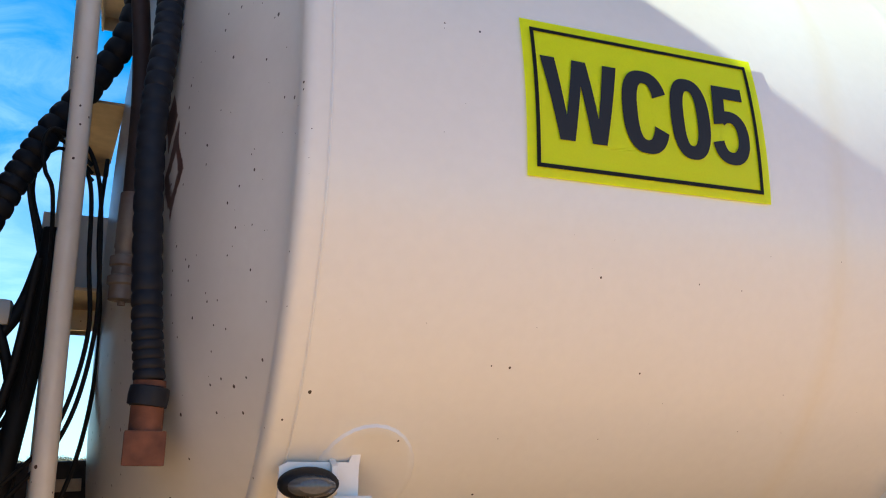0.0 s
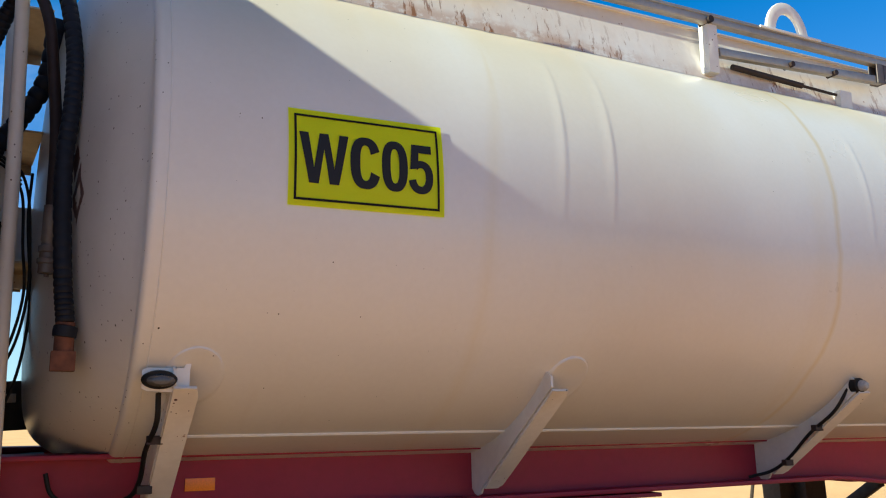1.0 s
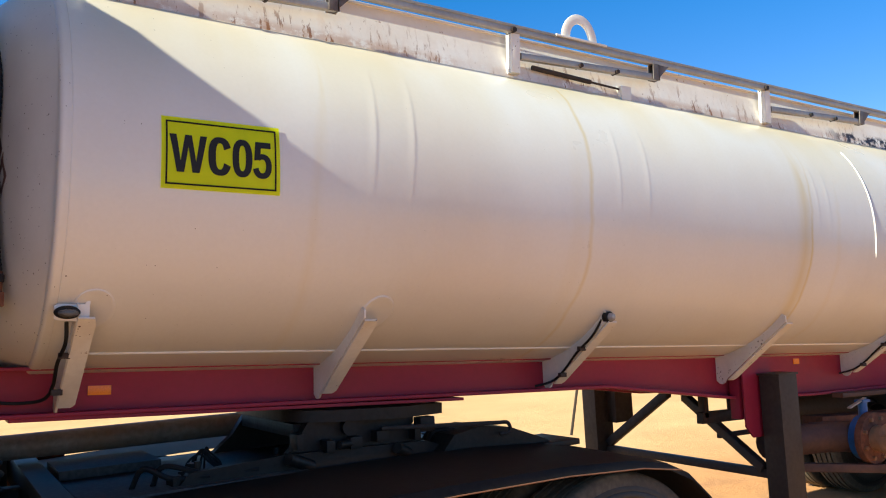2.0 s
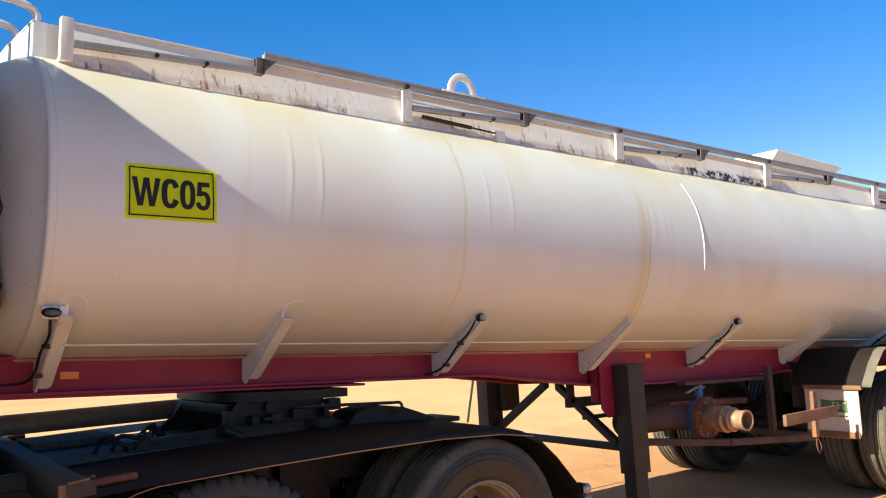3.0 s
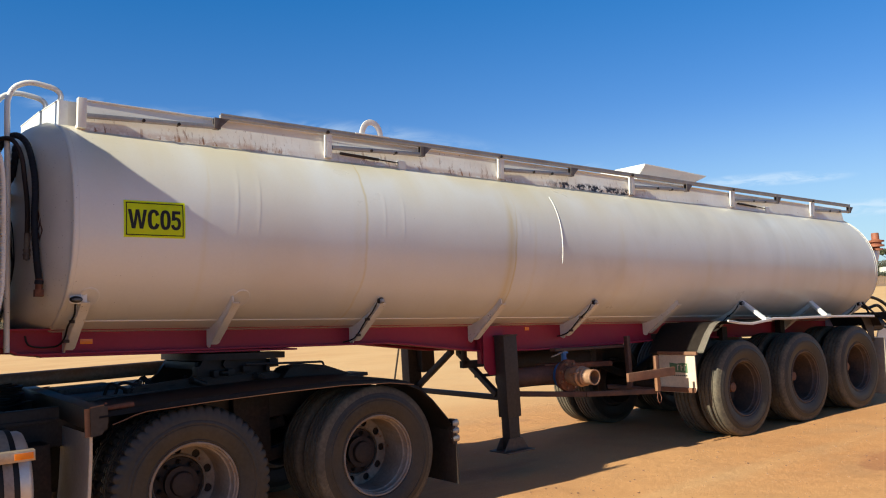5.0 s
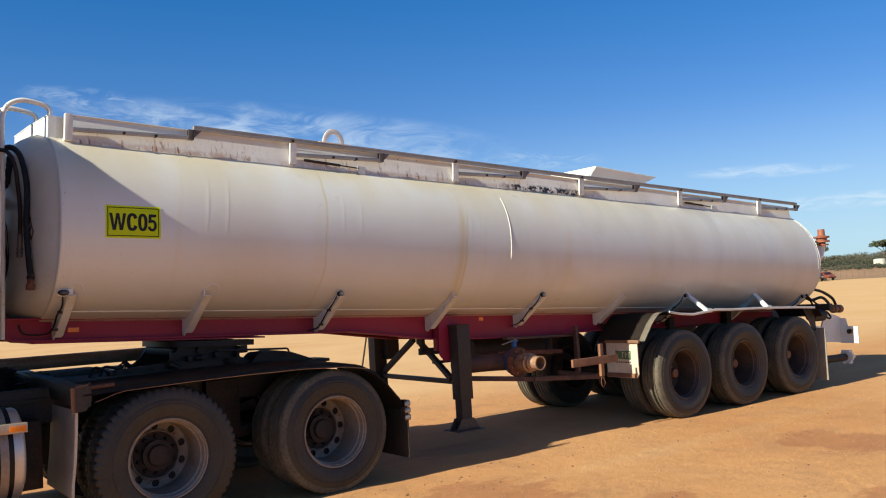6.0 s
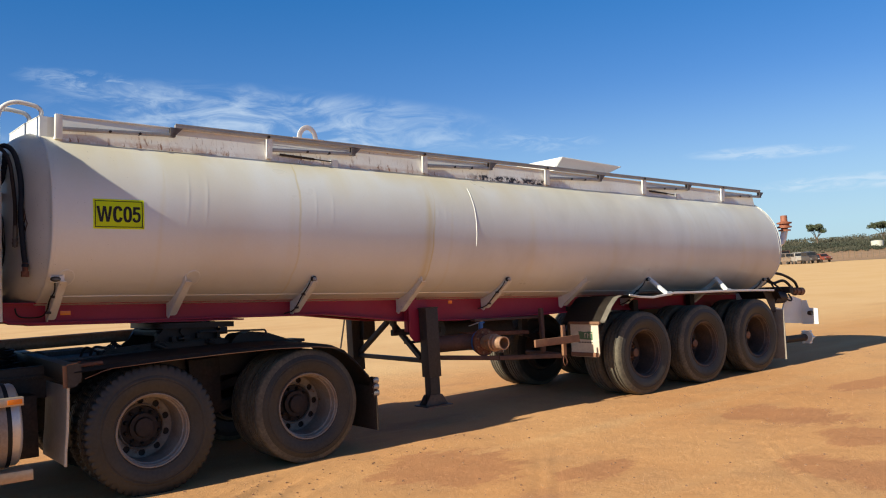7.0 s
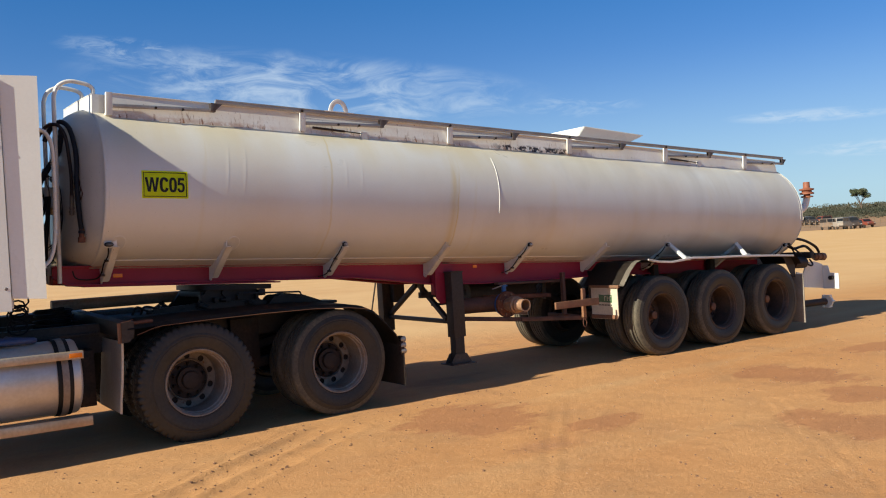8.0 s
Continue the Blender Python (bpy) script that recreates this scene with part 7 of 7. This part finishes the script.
        o.matrix_basis = Matrix.Translation(p) @ pose(0, 0, 0, rnd.uniform(-4, 4), rnd.uniform(-4, 4), 0) @ Matrix.Diagonal((1, 1, rnd.uniform(0.85, 1.25), 1))
    for z in (0.5, 0.9, 1.25):
        bm = bmesh.new()
        rod(bm, (*a.xy, a.z + z), (*b.xy, b.z + z), 0.012, 5)
        part("wire", bm, m_post, fence)

    for bearing, d, h, sp, seed in ((28.95, 330, 9.2, 4.3, 1), (25.3, 330, 8.6, 5.0, 2), (23.6, 330, 9, 5.5, 6), (83.0, 300, 7.0, 4.5, 3), (86.5, 320, 7.5, 4.5, 4), (20.5, 360, 9, 6, 5), (88.0, 300, 6.5, 4.0, 7)):
        build_tree(*far(bearing, d), h, sp, seed)

    # pale water tank among the scrub
    x, y = far(25.65, 290)
    tank2 = thing("water_tank", Matrix.Translation((x, y, paddock_z(290))), "pale cream corrugated water tank beyond the fence", "tank")
    bm = bmesh.new()
    prof = [(0.0, 2.3)] + [(1.75 + 0.03 * (k % 2), 2.1 - 0.12 * k) for k in range(18)] + [(0.0, -0.4)]
    lathe(bm, prof, 40, Matrix.Identity(4))
    part("tank_wall", bm, material("cream_steel", (0.60, 0.56, 0.46), 0.5, grain_amount=0.05, bump=0.0), tank2)


def build_car(x, y, z, turn, kind, paint, label):
    car = thing("car", Matrix.Translation((x, y, z)) @ pose(0, 0, 0, 0, 0, turn), label, "car", "old vehicles parked across the yard")
    shapes = {"van": [(-2.2, 0.35), (2.2, 0.35), (2.25, 0.95), (1.75, 1.15), (1.15, 1.95), (-2.15, 2.0), (-2.25, 0.9)],
              "wagon": [(-2.3, 0.5), (2.3, 0.5), (2.3, 1.15), (2.2, 1.25), (0.95, 1.38), (0.45, 2.12), (-2.1, 2.18), (-2.3, 1.3)],
              "ute": [(-2.4, 0.45), (2.4, 0.45), (2.4, 0.95), (1.3, 1.08), (0.75, 1.62), (-0.35, 1.65), (-0.45, 1.1), (-2.4, 1.1)],
              "sedan": [(-2.2, 0.35), (2.2, 0.35), (2.2, 0.8), (1.1, 0.95), (0.5, 1.4), (-0.9, 1.42), (-1.6, 1.0), (-2.2, 0.95)]}
    poly = shapes[kind]
    bm = bmesh.new()
    plate(bm, poly, 1.75, XZ)
    bmesh.ops.bevel(bm, geom=bm.edges[:], offset=0.07, segments=2, affect="EDGES")
    part("body", bm, paint, car)
    top = max(z for _, z in poly)
    for s in (-1, 1):
        bm = bmesh.new()
        x0, x1 = {"van": (-1.9, 1.0), "wagon": (-2.0, 0.5), "ute": (-0.25, 0.7), "sedan": (-0.9, 0.45)}[kind]
        lo = {"van": 1.25, "wagon": 1.42, "ute": 1.12, "sedan": 0.98}[kind]
        plate(bm, [(x0, lo), (x1 + 0.25, lo), (x1, top - 0.12), (x0 + 0.1, top - 0.12)], 0.03, at_y(s * 0.875))
        part("side_window", bm, m_glass, car)
        for wx in (-1.4, 1.4):
            bm = bmesh.new()
            lathe(bm, [(0.0, 0.09), (0.19, 0.09), (0.2, 0.1), (0.3, 0.1), (0.33, 0.06), (0.33, -0.08), (0.0, -0.08)], 20, Matrix.Translation((wx, s * 0.80, 0.33)) @ pose(0, 0, 0, 90 if s < 0 else -90))
            part("wheel", bm, m_rubber, car)
    for end in (-1, 1):
        bm = bmesh.new()
        box(bm, (end * (poly[1][0] + 0.02), 0, 0.62), (0.06, 1.5, 0.16), 0.02)
        part("bumper", bm, m_dark, car)
    # windscreen and lamps
    k = max(range(len(poly) - 1), key=lambda q: (poly[q + 1][1] - poly[q][1]) if poly[q][0] > 0.3 else -1)
    (xa, za), (xb, zb) = poly[k], poly[k + 1]
    bm = bmesh.new()
    foot, head = Vector((xa, 0, za)), Vector((xb, 0, zb))
    d = Vector((zb - za, 0, xa - xb)).normalized() * 0.012
    a0, a1 = foot.lerp(head, 0.14), foot.lerp(head, 0.88)
    q = [a0 + Vector((0, -0.74, 0)), a0 + Vector((0, 0.74, 0)), a1 + Vector((0, 0.66, 0)), a1 + Vector((0, -0.66, 0))]
    v0, v1 = [bm.verts.new(p - d) for p in q], [bm.verts.new(p + d) for p in q]
    bm.faces.new(v1)
    bm.faces.new(v0[::-1])
    for i in range(4):
        bm.faces.new((v0[i], v0[(i + 1) % 4], v1[(i + 1) % 4], v1[i]))
    part("windscreen", bm, m_glass, car)
    for s in (-1, 1):
        bm = bmesh.new()
        box(bm, (poly[1][0] + 0.01, s * 0.66, 0.84), (0.05, 0.26, 0.15), 0.02)
        part("headlamp", bm, m_lens_pale, car)


build_far_side()
for bearing, d, turn, kind, paint, label in (
        (30.70, 176, 236, "wagon", m_car_grey, "rusty grey-brown old wagon on bare sand"),
        (30.10, 172, 222, "wagon", m_car_white, "dusty white old wagon on bare sand"),
        (29.42, 168, 229, "wagon", m_car_dark, "dark blue old wagon on bare sand"),
        (28.82, 178, 242, "ute", m_car_red, "faded red utility on bare sand"),
        (31.05, 240, 170, "van", m_car_red, "rusty red van at the edge of the paddock"),
        (31.75, 236, 235, "wagon", m_car_dark, "black wagon parked at the edge of the paddock"),
        (32.3, 238, 190, "wagon", m_car_white, "dusty pale wagon at the edge of the paddock")):
    build_car(*far(bearing, d), paddock_z(d) - 0.02, turn, kind, paint, label)


# ---- loose stones on the yard ----
def build_stones():
    rnd = random.Random(3)
    verts, faces = [], []
    for _ in range(5200):
        x, y = rnd.uniform(-3, 16), -1.3 - 8.5 * rnd.random() ** 1.3
        if x > 9 and rnd.random() < 0.4:
            continue
        r = 0.004 + 0.010 * rnd.random() ** 4
        if _ > 4950:
            p, q = rnd.uniform(-1.0, 2.2), rnd.choice((0.0, -0.32, -0.6, -0.15)) + rnd.gauss(0, 0.06)
            x, y = 0.446 + p * 0.819 - q * 0.574, -2.753 + p * 0.574 + q * 0.819
            r = 0.003 + 0.012 * rnd.random() ** 3
        z = ground_height(x, y)
        k = len(verts)
        a = rnd.uniform(0, 6.3)
        for i in range(5):
            t = a + 2 * math.pi * i / 5
            verts.append((x + r * math.cos(t) * rnd.uniform(0.7, 1.3), y + r * math.sin(t) * rnd.uniform(0.7, 1.3), z - 0.003))
        for i in range(5):
            t = a + 0.5 + 2 * math.pi * i / 5
            verts.append((x + 0.7 * r * math.cos(t), y + 0.7 * r * math.sin(t), z + r * rnd.uniform(0.5, 0.9)))
        for i in range(5):
            j = (i + 1) % 5
            faces += [(k + i, k + j, k + 5 + j, k + 5 + i)]
        faces.append(tuple(k + 5 + i for i in range(5)))
    me = bpy.data.meshes.new("loose_stones")
    me.from_pydata(verts, [], faces)
    m = material("loose_stone", (0.17, 0.085, 0.048), 0.9, other=(0.34, 0.19, 0.10), mix=1.0, scale=6, grain=60, grain_amount=0.3, bump=0.2)
    me.materials.append(m)
    tagged(new("loose_stones", me), "small brown stones and clods scattered on the sand", "stones", kind="stuff")


build_stones()
